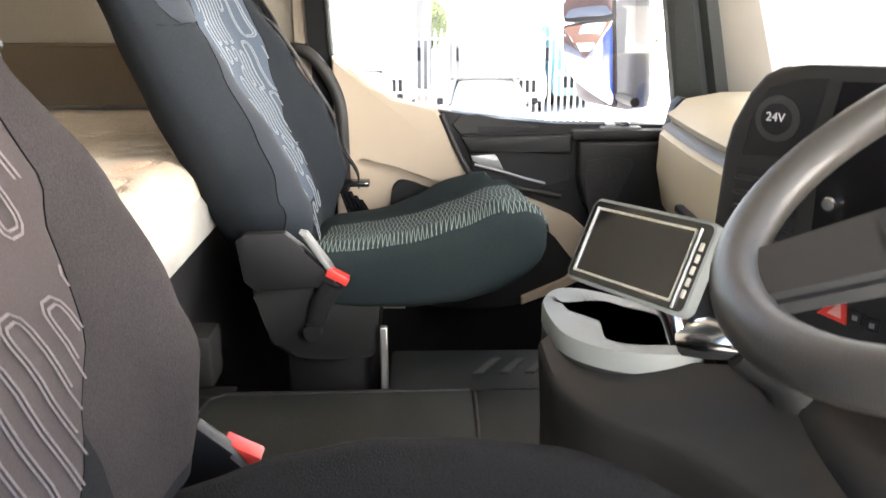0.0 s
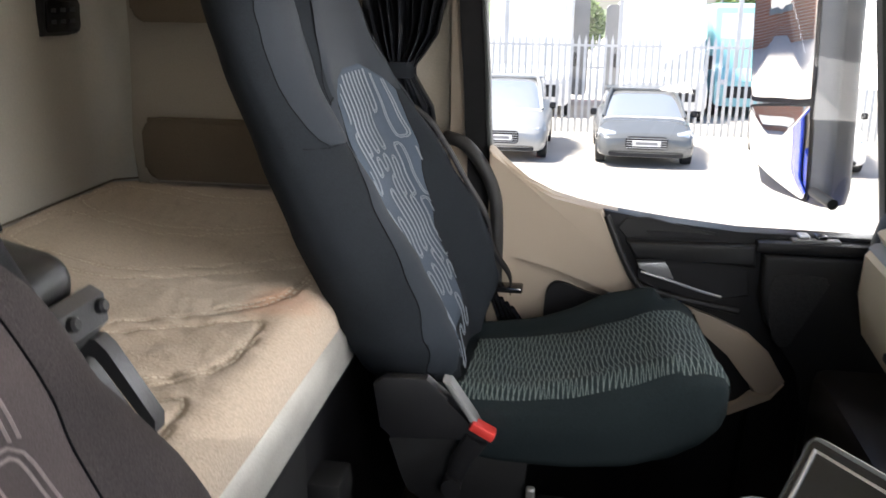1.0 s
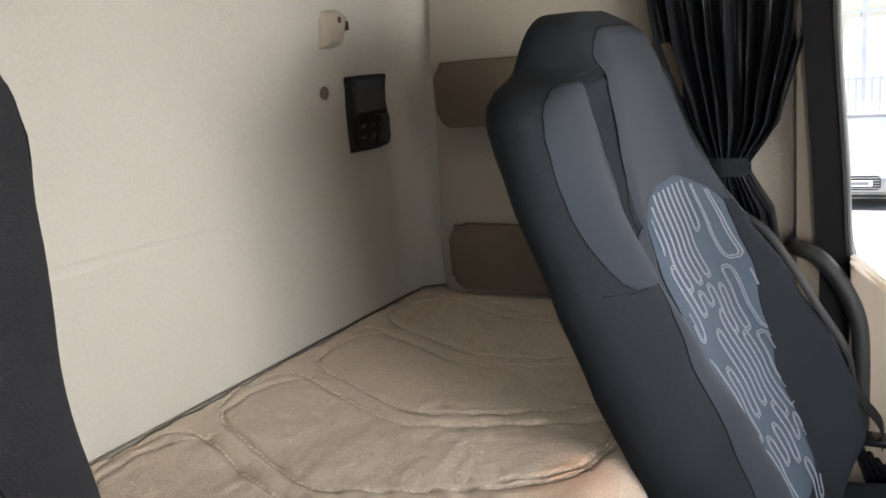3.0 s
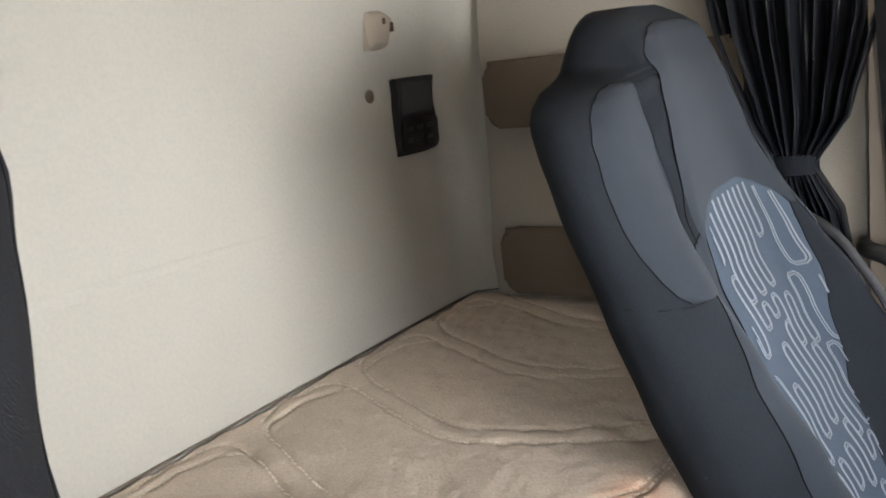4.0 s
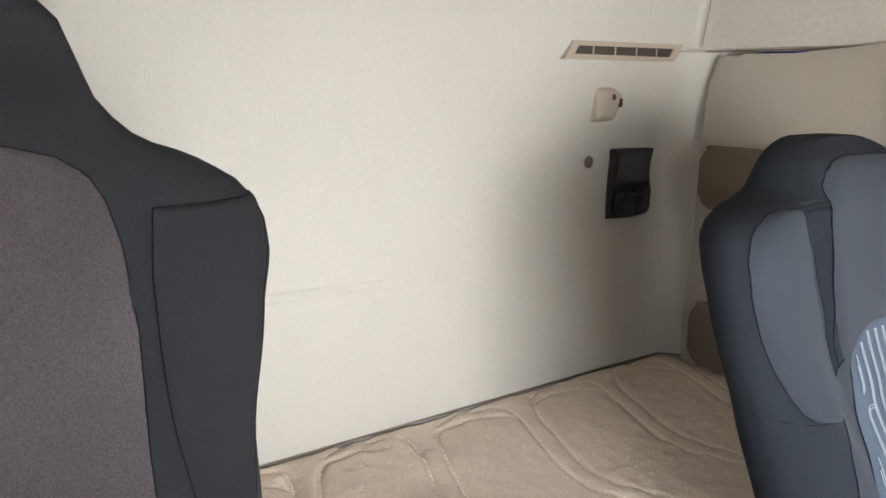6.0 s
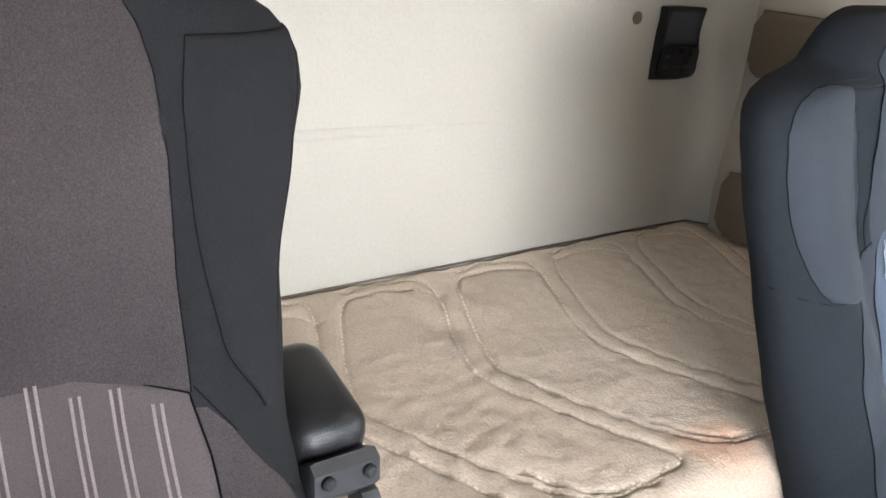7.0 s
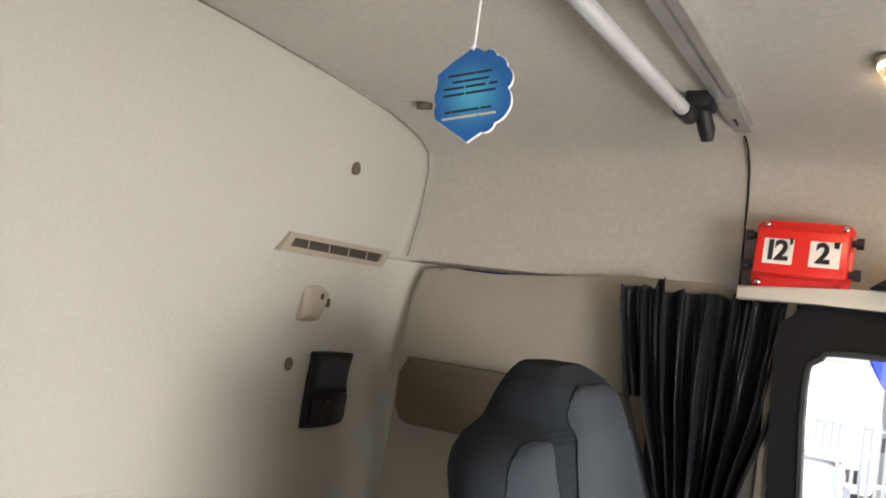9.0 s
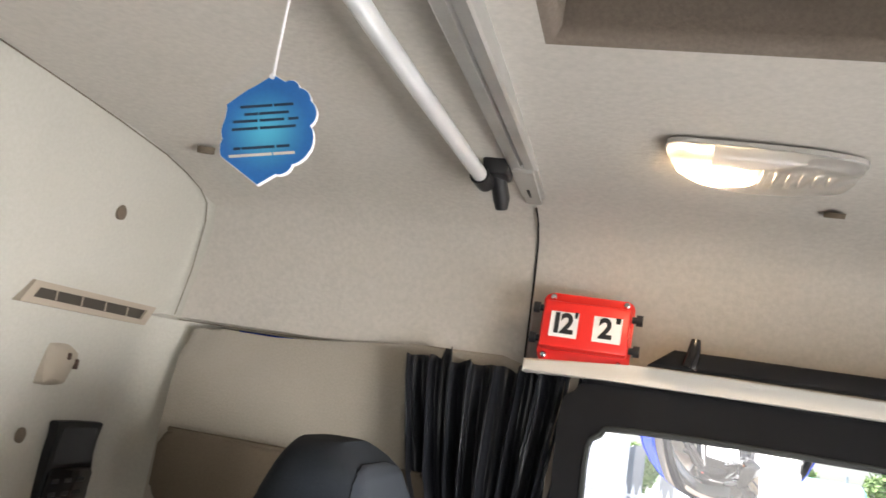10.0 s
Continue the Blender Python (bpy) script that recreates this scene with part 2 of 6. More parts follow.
def prism(bm, poly, axis, lo, hi, bev=0.0, seg=2):
    """A flat outline, extruded along an axis: for "y" the outline is (x, z), for "x" (y, z), for "z" (x, y)."""
    def put(a, b, c):
        return {"y": (a, c, b), "x": (c, a, b), "z": (a, b, c)}[axis]
    v0 = [bm.verts.new(put(a, b, lo)) for a, b in poly]
    v1 = [bm.verts.new(put(a, b, hi)) for a, b in poly]
    n = len(poly)
    f = [bm.faces.new(v0), bm.faces.new(v1[::-1])]
    for i in range(n):
        bm.faces.new((v0[i], v1[i], v1[(i + 1) % n], v0[(i + 1) % n]))
    if bev:
        es = [e for e in f[0].edges] + [e for e in f[1].edges]
        bmesh.ops.bevel(bm, geom=es, offset=bev, segments=seg, affect="EDGES", profile=0.5)


def rrect(x0, x1, z0, z1, r, n=5):
    out = []
    for cx, cz, a0 in ((x1 - r, z1 - r, 0), (x0 + r, z1 - r, 90), (x0 + r, z0 + r, 180), (x1 - r, z0 + r, 270)):
        out += [(cx + r * math.cos(radians(a0 + 90 * k / n)), cz + r * math.sin(radians(a0 + 90 * k / n))) for k in range(n + 1)]
    return out


def smooth2(pts, k=4):
    """A closed, smoothed outline in two dimensions."""
    n, out = len(pts), []
    for i in range(n):
        a, b, c, d = (Vector(pts[(i + j) % n]) for j in (-1, 0, 1, 2))
        for s in range(k):
            t = s / k
            p = 0.5 * (2 * b + (c - a) * t + (2 * a - 5 * b + 4 * c - d) * t * t + (3 * b - a - 3 * c + d) * t ** 3)
            out.append((p.x, p.y))
    return out


def plate_with_hole(bm, outer, hole, axis, lo, hi):
    """A slab with an opening through it; both outlines have the same number of points, in the same order."""
    def put(a, b, c):
        return {"y": (a, c, b), "x": (c, a, b), "z": (a, b, c)}[axis]
    rings = [[put(*p, lo) for p in outer], [put(*p, lo) for p in hole], [put(*p, hi) for p in hole], [put(*p, hi) for p in outer]]
    vs = ring_faces(bm, rings, True, False)
    n = len(outer)
    for i in range(n):
        j = (i + 1) % n
        bm.faces.new((vs[3][i], vs[3][j], vs[0][j], vs[0][i]))


def halo(name, rim, mid, centre, radius):
    """A print that is paler in its middle."""
    m = mat(name, rim, 0.35, 0, 0.05, 160, 0.0)
    nt = m.node_tree
    b = nt.nodes["Principled BSDF"]
    tc = nt.nodes.new("ShaderNodeTexCoord")
    d = nt.nodes.new("ShaderNodeVectorMath")
    d.operation = "DISTANCE"
    d.inputs[1].default_value = centre
    nt.links.new(tc.outputs["Object"], d.inputs[0])
    r = nt.nodes.new("ShaderNodeMapRange")
    r.interpolation_type = "SMOOTHSTEP"
    r.inputs[1].default_value, r.inputs[2].default_value = radius, 0.0
    nt.links.new(d.outputs["Value"], r.inputs[0])
    mix = nt.nodes.new("ShaderNodeMix")
    mix.data_type = "RGBA"
    mix.inputs["B"].default_value = (*mid, 1)
    nt.links.new(r.outputs[0], mix.inputs["Factor"])
    nt.links.new(b.inputs["Base Color"].links[0].from_socket, mix.inputs["A"])
    nt.links.new(mix.outputs["Result"], b.inputs["Base Color"])
    return m


def lerp(table, v):
    for (a, fa), (b, fb) in zip(table, table[1:]):
        if v <= b:
            t = max(0.0, min(1.0, (v - a) / (b - a)))
            t = t * t * (3 - 2 * t) * 0.35 + t * 0.65
            return fa + (fb - fa) * t
    return table[-1][1]


def text(name, s, size, m, material, parent, depth=0.0006, bold=0.0):
    cu = bpy.data.curves.new(name, "FONT")
    cu.body, cu.size, cu.extrude, cu.offset = s, size, depth, bold
    cu.align_x, cu.align_y = "CENTER", "CENTER"
    tmp = bpy.data.objects.new(name, cu)
    me = bpy.data.meshes.new_from_object(tmp)
    bpy.data.objects.remove(tmp)
    me.transform(m)
    bm = bmesh.new()
    bm.from_mesh(me)
    bpy.data.meshes.remove(me)
    return part(name, bm, material, parent, "", False)

# ---- cab shell ----


def rear_x(z):
    return lerp([(0.0, 0.0), (0.96, 0.0), (1.15, 0.045), (1.30, 0.082), (1.43, 0.112)], z)


def side_y(z):
    """Inner face of the passenger-side wall of the sleeper, then the roof's haunch."""
    return lerp([(0.0, 1.20), (1.143, 1.195), (1.152, 1.178), (1.25, 1.168), (1.34, 1.158), (1.385, 1.142), (1.415, 1.108), (1.440, 1.02), (1.457, 0.86)], z)


bm = bmesh.new()
rings = []
zs = [-0.4, 0.2, 0.4, 0.6, 0.8, 0.98, 1.06, 1.143, 1.152, 1.25, 1.34, 1.385, 1.415, 1.440, 1.457]
for z in zs:
    w, rx = side_y(z), rear_x(z)
    r = 0.11 if z < 1.15 else 0.025
    line = [(rx, YC), (rx, w - 0.45), (rx, w - 0.25), (rx, w - r - 0.01)]
    line += [(rx + r - r * math.cos(radians(a)), w - r + r * math.sin(radians(a))) for a in range(10, 91, 16)]
    line += [(rx + 0.14, w + 0.02), (rx + 0.14, w + 0.06), (rx - 0.04, w + 0.06)]
    full = [(x, y) for x, y in line] + [(x, 2 * YC - y) for x, y in line[::-1]]
    rings.append([(x, y, z) for x, y in full])
vs = [[bm.verts.new(p) for p in r] for r in rings]
nn = len(rings[0])
for a, b in zip(vs, vs[1:]):
    for i in range(nn):
        bm.faces.new((a[i], a[(i + 1) % nn], b[(i + 1) % nn], b[i]))
wall_rear = setting("wall_rear", bm, CREAM, "cream fleece-covered rear wall of the sleeper", "wall")

bm = bmesh.new()
for z0, x0, x1, half in ((0.712, -0.85, 0.66, 0.020),):
    tube(bm, [(-0.0165 - 0.003 * max(0, (y - 0.1) / 0.56), y, z0 - 0.02 * (y + 0.2)) for y in np.linspace(x0, x1, 12)], half, 12, 1.0)
part("wall_crease", bm, CREAM, wall_rear)

# ceiling: one shell from the sleeper's rear wall to the windscreen header, with a roof hatch recess
HX0, HX1, HY1 = 0.86, 1.64, 0.475


def ceil_z(y):
    t = abs(y - YC)
    return 1.478 - 0.022 * (t / 0.73) ** 2


bm = bmesh.new()
rows = []
half = [1.085, 1.069, 1.059, 1.049, 1.032, 0.998, 0.91, 0.75]
hz = [1.143, 1.152, 1.25, 1.34, 1.385, 1.415, 1.440, 1.457]
ys = [YC + h for h in half] + list(np.linspace(0.72, 0.56, 3)) + [HY1]
zc = hz + [ceil_z(y) for y in ys[8:]]
right = [(2 * YC - y, z) for y, z in zip(ys, zc)][::-1]
sect = list(zip(ys, zc)) + [(YC + 0.1, ceil_z(YC)), (YC - 0.1, ceil_z(YC))] + right
xs = [0.04, 0.2, 0.45, 0.70, 0.788, 0.792, HX0, 1.1, 1.35, HX1, 1.80, 1.95]
grid = []
for x in xs:
    row = []
    for y, z in sect:
        if x > 0.79:
            y = y + (0.02 if y > 1.0 else -0.02 if y < -0.8 else 0) * min(1, (z < 1.3) * 1)
        row.append(bm.verts.new((x, y, z - 0.016 * max(0.0, 1 - x / 0.6) * (z > 1.39))))
    grid.append(row)
for i in range(len(xs) - 1):
    for j in range(len(sect) - 1):
        cx, cy = (xs[i] + xs[i + 1]) / 2, (sect[j][0] + sect[j + 1][0]) / 2
        if HX0 < cx < HX1 and 2 * YC - HY1 < cy < HY1:
            continue
        bm.faces.new((grid[i][j], grid[i + 1][j], grid[i + 1][j + 1], grid[i][j + 1]))
ceil_bm = bm
bm = bmesh.new()
rings = []
YS = [HY1, YC + 0.1, YC - 0.1, 2 * YC - HY1]
for k in range(8):
    a = math.pi / 2 * k / 7
    inset, rise = 0.018 * math.sin(a), 0.018 * (1 - math.cos(a))
    y0 = [y + (-inset if n == 0 else inset if n == 3 else 0) for n, y in enumerate(YS)]
    rings.append([(HX0 + inset, y, ceil_z(YS[n]) + rise) for n, y in enumerate(y0)] + [(HX1 - inset, y, ceil_z(YS[n]) + rise) for n, y in reversed(list(enumerate(y0)))])
rings.append([(x, y, 1.545) for x, y, z in rings[-1]])
ring_faces(bm, rings, True, False)
# lining darkened: the shade inside the recess is put into its colour
setting("trim_hatch", bm, mat("shaded_hatch_lining", (0.17, 0.14, 0.115), 0.9, 0, 0.10, 30, 0.4, 200, 0.15), "rounded lining of the roof hatch, recess shade in its grey-brown", "trim")
bm = ceil_bm
ceiling = setting("ceiling", bm, CEILC, "beige fleece-covered cab ceiling with roof hatch recess", "ceiling")

# blind added in darker cloth, which paints the recess's shade
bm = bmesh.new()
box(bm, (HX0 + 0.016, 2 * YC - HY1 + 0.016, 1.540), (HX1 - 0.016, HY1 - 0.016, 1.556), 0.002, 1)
tagged(part("shaded_hatch_panel", bm, mat("shaded_hatch_cloth", (0.25, 0.215, 0.19), 0.9, 0, 0.06, 14, 0.3, 300, 0.2)), "added blind closing the roof hatch, recess shade in its grey-brown", "blind")

bm = bmesh.new()
box(bm, (-0.10, -1.05, 1.56), (2.1, 1.27, 1.60), 0.0)
box(bm, (-0.10, -1.05, -0.45), (-0.06, 1.27, 1.60))
setting("roof_shell", bm, plain("blue_paint", (0.01, 0.05, 0.42), 0.3), "blue painted steel roof and back of the cab", "roof", False)

# dark panel joints
bm = bmesh.new()
tube(bm, [(0.79, y, z - 0.001) for y, z in zip([1.176, 1.167, 1.156, 1.140, 1.104, 1.058], [1.155, 1.25, 1.338, 1.383, 1.413, 1.427])], 0.0017, 6)
setting("trim_joint", bm, SEAM, "dark joint between two headlining panels", "trim")
bm = bmesh.new()
tube(bm, [(x, 1.172, 1.1455) for x in (0.07, 0.10, 0.14, 0.3, 0.6, 0.86)], 0.0013, 6)
tube(bm, [(0.116, y, ceil_z(y) - 0.0165) for y in np.linspace(-0.55, 0.80, 10)] + [(0.115, 0.95, 1.431), (0.115, 1.03, 1.418), (0.114, 1.09, 1.404), (0.112, 1.128, 1.385), (0.106, 1.148, 1.35), (0.092, 1.158, 1.25), (0.068, 1.170, 1.155)], 0.0011, 6)
tube(bm, [(0.003, y, 0.410) for y in np.linspace(-0.85, 1.06, 6)] + [(0.02, 1.145, 0.416), (0.07, 1.19, 0.414)], 0.0024, 6)
setting("trim_seam", bm, JOINT, "dark seam line round the headlining edges", "trim")

# sleeper side panel with a moulded rim and two long pockets
bm = bmesh.new()
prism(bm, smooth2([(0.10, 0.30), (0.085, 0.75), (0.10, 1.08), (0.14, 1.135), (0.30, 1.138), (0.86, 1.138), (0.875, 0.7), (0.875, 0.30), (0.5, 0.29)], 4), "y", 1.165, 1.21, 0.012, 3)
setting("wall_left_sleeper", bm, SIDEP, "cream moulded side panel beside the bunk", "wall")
bm = bmesh.new()
prism(bm, [(0.86, -0.45), (0.918, -0.45), (0.918, 1.15), (0.86, 1.15)], "y", 1.135, 1.185)
setting("wall_left_pillar", bm, BEIGE, "beige pillar trim behind the passenger door", "wall")
bm = bmesh.new()
box(bm, (0.735, 1.186, -0.45), (1.0, 1.20, 0.30), 0.002, 1)
setting("wall_left_lower", bm, BLACK, "black trim below the door pillar", "wall")
for z0, z1 in ((0.795, 0.935), (0.425, 0.572)):
    bm = bmesh.new()
    prism(bm, rrect(0.115, 0.66, z0, z1, 0.03), "y", 1.125, 1.17, 0.012, 3)
    pk = thing("storage_pocket", "brown cloth storage pocket on the sleeper side panel", "pocket", (0.39, 1.15, z0), "side pockets")
    part("pouch", bm, DKBEIGE, pk)
    bm = bmesh.new()
    tube(bm, [(0.13, 1.132, z1 - 0.003), (0.39, 1.128, z1 - 0.004), (0.64, 1.132, z1 - 0.003)], 0.006, 8)
    part("hem", bm, DKBEIGE, pk)

# ---- passenger door ----
HOLE = smooth2([(0.925, 1.0), (0.943, 0.70), (0.958, 0.515), (1.03, 0.432), (1.15, 0.390), (1.37, 0.360), (1.69, 0.348), (1.80, 0.355), (1.815, 0.42), (1.775, 0.78), (1.735, 1.02), (1.69, 1.062), (1.35, 1.072), (1.0, 1.070), (0.945, 1.055)], 4)


def outer_for(hole, x0, x1, z0, z1):
    cx, cz = 1.36, 0.72
    out = []
    for x, z in hole:
        dx, dz = x - cx, z - cz
        k = min((x1 - cx) / dx if dx > 1e-6 else 9e9, (x0 - cx) / dx if dx < -1e-6 else 9e9, (z1 - cz) / dz if dz > 1e-6 else 9e9, (z0 - cz) / dz if dz < -1e-6 else 9e9)
        out.append((cx + dx * k, cz + dz * k))
    return out


door = thing("door_1", "beige and black trimmed passenger door, closed", "door", (1.36, 1.1, -0.3), "", "structure")
bm = bmesh.new()
plate_with_hole(bm, outer_for(HOLE, 0.90, 1.95, -0.45, 1.16), HOLE, "y", 1.125, 1.19)
part("door_shell", bm, BLACK, door)
bm = bmesh.new()
cxy = (1.36, 0.72)
outer2 = [(cxy[0] + (x - cxy[0]) * 1.125, cxy[1] + (z - cxy[1]) * (1.20 if z > 0.8 else 1.03)) for x, z in HOLE]
plate_with_hole(bm, outer2, HOLE, "y", 1.10, 1.124)
MATTBLK = mat("matt_black_trim", (0.009, 0.009, 0.010), 0.75, 0, 0.1, 20, 0.2, 900, 0.15)
part("window_frame", bm, MATTBLK, door)
bm = bmesh.new()
tube(bm, [(x, 1.102, z) for x, z in HOLE] + [(HOLE[0][0], 1.102, HOLE[0][1])], 0.006, 6, 1, False)
part("window_seal", bm, RUBBER, door)
bm = bmesh.new()
prism(bm, [(1.36 + (x - 1.36) * 1.01, 0.72 + (z - 0.72) * 1.01) for x, z in HOLE], "y", 1.150, 1.154)
pane = part("pane", bm, GLASS, door)
pane.visible_shadow = False
# beige upper panel that follows the window's lower edge
bm = bmesh.new()
prism(bm, [(0.955, -0.10), (0.955, 0.545), (0.966, 0.540), (1.0, 0.500), (1.04, 0.468), (1.10, 0.444), (1.16, 0.428), (1.240, 0.413), (1.27, 0.345), (1.318, 0.243), (1.345, 0.222), (1.42, 0.200), (1.50, 0.165), (1.575, 0.117), (1.62, 0.07), (1.655, 0.010), (1.60, -0.012), (1.555, 0.055), (1.50, 0.095), (1.42, 0.130), (1.33, 0.155), (1.20, 0.165), (1.14, 0.15), (1.122, 0.11), (1.12, -0.10)], "y", 1.078, 1.115, 0.004, 2)
part("beige_panel", bm, BEIGE, door, "moulded beige door panel")
bm = bmesh.new()
prism(bm, [(0.957, -0.10), (0.957, 0.543), (0.966, 0.538), (1.0, 0.498), (1.04, 0.466), (1.10, 0.442), (1.16, 0.428), (1.205, 0.420), (1.251, 0.315), (1.278, 0.264), (1.298, 0.249), (1.362, 0.224), (1.458, 0.191), (1.537, 0.156), (1.587, 0.111), (1.628, 0.046), (1.598, 0.008), (1.560, 0.016), (1.543, 0.056), (1.503, 0.107), (1.445, 0.156), (1.396, 0.184), (1.348, 0.201), (1.28, 0.217), (1.187, 0.251), (1.105, 0.282), (1.025, 0.310), (1.010, 0.306), (1.003, 0.295), (1.003, -0.10)], "y", 1.052, 1.084, 0.007, 3)
part("upper_panel", bm, BEIGE, door, "smooth beige upper door panel")
bm = bmesh.new()
prism(bm, smooth2([(1.088, 0.10), (1.090, 0.206), (1.103, 0.240), (1.130, 0.244), (1.188, 0.224), (1.282, 0.200), (1.40, 0.186), (1.50, 0.120), (1.565, 0.03), (1.52, -0.03), (1.40, -0.09), (1.20, -0.09), (1.10, -0.03)], 3), "y", 1.066, 1.082, 0.003, 1)
part("door_pocket", bm, BLACK, door)
bm = bmesh.new()
prism(bm, [(1.556, 0.016), (1.600, 0.014), (1.626, 0.042), (1.600, 0.003), (1.523, -0.036), (1.493, -0.051), (1.42, -0.080), (1.42, -0.060), (1.491, -0.029), (1.53, -0.012)], "y", 1.046, 1.068, 0.003, 1)
part("pocket_lip", bm, BEIGE, door)
# black grip and handle bay
bm = bmesh.new()
prism(bm, [(1.209, 0.418), (1.27, 0.408), (1.36, 0.396), (1.50, 0.383), (1.80, 0.380), (1.86, 0.30), (1.86, -0.40), (1.55, -0.40), (1.56, -0.03), (1.63, 0.044), (1.589, 0.109), (1.539, 0.154), (1.46, 0.189), (1.364, 0.222), (1.300, 0.247), (1.280, 0.262)], "y", 1.066, 1.118, 0.006, 2)
part("grip_bay", bm, BLACK, door)
bm = bmesh.new()
tube(bm, arc([(1.215, 1.058, 0.408), (1.258, 1.05, 0.313), (1.290, 1.046, 0.260), (1.322, 1.046, 0.246), (1.386, 1.046, 0.230), (1.448, 1.048, 0.219), (1.51, 1.056, 0.206)], 4), 0.008, 8)
part("bay_rim", bm, SOFTBLK, door)
bm = bmesh.new()
prism(bm, [(1.261, 0.355), (1.530, 0.360), (1.534, 0.311), (1.386, 0.319), (1.283, 0.317)], "y", 1.042, 1.075, 0.008, 3)
part("pull_grip", bm, SOFTBLK, door)
bm = bmesh.new()
prism(bm, [(1.24, 0.382), (1.258, 0.405), (1.304, 0.408), (1.381, 0.391), (1.454, 0.378), (1.443, 0.366), (1.315, 0.364), (1.261, 0.357)], "y", 1.060, 1.072, 0.003, 1)
part("grip_scoop", bm, SOFTBLK, door)
# black plate paints the dark inside the grip; nothing is cut through
bm = bmesh.new()
prism(bm, [(1.302, 0.378), (1.36, 0.379), (1.45, 0.376), (1.442, 0.367), (1.316, 0.365)], "y", 1.057, 1.064, 0.001, 1)
part("grip_opening_shade", bm, INK, door)
bm = bmesh.new()
prism(bm, [(1.287, 0.308), (1.345, 0.313), (1.353, 0.302), (1.367, 0.274), (1.328, 0.279), (1.292, 0.295)], "y", 1.046, 1.056, 0.003, 2)
lv = part("release_handle", bm, LEVER, door, "silver release lever")
bm = bmesh.new()
tube(bm, arc([(1.296, 1.050, 0.287), (1.367, 1.046, 0.269), (1.422, 1.046, 0.252), (1.470, 1.050, 0.239)], 4), 0.0034, 8)
part("lever_edge", bm, LEVER, lv)
# flat ink-black plate paints the recess's shade behind the lever
bm = bmesh.new()
prism(bm, [(1.283, 0.314), (1.386, 0.317), (1.52, 0.310), (1.53, 0.242), (1.448, 0.224), (1.386, 0.233), (1.322, 0.249), (1.292, 0.264)], "y", 1.060, 1.068, 0.002, 1)
part("lever_recess_shade", bm, INK, door)
bm = bmesh.new()
prism(bm, [(1.546, 0.345), (1.83, 0.345), (1.83, -0.38), (1.670, -0.38), (1.672, 0.0), (1.650, 0.09), (1.612, 0.145), (1.565, 0.190), (1.548, 0.25)], "y", 1.03, 1.075, 0.012, 3)
sp = part("speaker_panel", bm, SOFTBLK, door)
bm = bmesh.new()
prism(bm, smooth2([(1.570, 0.300), (1.674, 0.302), (1.672, 0.264), (1.632, 0.177), (1.612, 0.141), (1.582, 0.157), (1.568, 0.23)], 2), "y", 1.027, 1.032, 0.001, 1)
part("speaker_grille", bm, mat("speaker_mesh", (0.030, 0.030, 0.032), 0.6, 0, 0.5, 20, 1.0, 420), sp)
bm = bmesh.new()
box(bm, (1.530, 1.035, 0.346), (1.83, 1.11, 0.372), 0.008, 2)
part("sill_cap", bm, SOFTBLK, door)
bm = bmesh.new()
box(bm, (1.60, 1.045, 0.368), (1.70, 1.09, 0.378), 0.004, 2)
part("switch_plate", bm, DULLGREY, door)
for i in range(2):
    bm = bmesh.new()
    box(bm, (1.615 + 0.035 * i, 1.052, 0.376), (1.638 + 0.035 * i, 1.082, 0.386), 0.004, 2)
    part("window_switch", bm, GLOSSBLK if i else ALU, door)

# pale strip, black tube shelf edge and headliner above the window
bm = bmesh.new()
prism(bm, [(0.80, 1.142), (0.93, 1.147), (1.95, 1.147), (1.95, 1.178), (0.985, 1.178), (0.80, 1.165)], "y", 1.085, 1.20, 0.004, 2)
setting("trim_header", bm, PALETRIM, "beige trim strip above the door window", "trim")
rail = thing("roller_blind", "black roller blind bar above the passenger window", "blind", (1.4, 1.08, 1.2))
bm = bmesh.new()
prism(bm, [(1.01, 1.182), (1.05, 1.212), (1.95, 1.212), (1.95, 1.180)], "y", 1.06, 1.115, 0.008, 2)
part("blind_housing", bm, MATTBLK, rail)
bm = bmesh.new()
tube(bm, [(1.075, 1.055, 1.185), (1.08, 1.055, 1.205), (1.082, 1.06, 1.232)], [0.013, 0.012, 0.008], 12)
part("end_knob", bm, GLOSSBLK, rail)

# driver's side: wall with an open doorway
bm = bmesh.new()
YD = 2 * YC - 1.10
prism(bm, [(0.80, -0.45), (0.93, -0.45), (0.90, 1.15), (0.80, 1.15)], "y", YD - 0.09, YD)
prism(bm, [(1.86, -0.45), (2.05, -0.45), (2.0, 0.40), (1.72, 1.15), (1.62, 1.15)], "y", YD - 0.09, YD)
prism(bm, [(0.80, 1.13), (1.95, 1.13), (1.95, 1.22), (0.80, 1.22)], "y", YD - 0.09, YD)
setting("wall_right", bm, BLACK, "black door frame round the open driver's doorway", "wall")

bm = bmesh.new()
box(bm, (0.09, 2 * YC - 1.25, -0.45), (0.81, 2 * YC - 1.18, 1.16), 0.004, 1)
setting("wall_right_sleeper", bm, CREAM, "cream side wall of the sleeper behind the driver's seat", "wall")
# driver's door, out of view, added ajar on its front hinges to cut the doorway's light
AJ = Matrix.Translation((1.86, YD - 0.10, 0)) @ Matrix.Rotation(radians(16), 4, "Z")
door2 = thing("light_blocking_door", "unseen black-trimmed driver's door, added ajar to cut the doorway's light", "door", (1.86, YD - 0.10, -0.4))
bm = bmesh.new()
prism(bm, [(-0.95, -0.45), (0.0, -0.45), (0.0, 0.40), (-0.30, 0.40), (-0.95, 0.46)], "y", -0.07, 0.0, 0.01, 2)
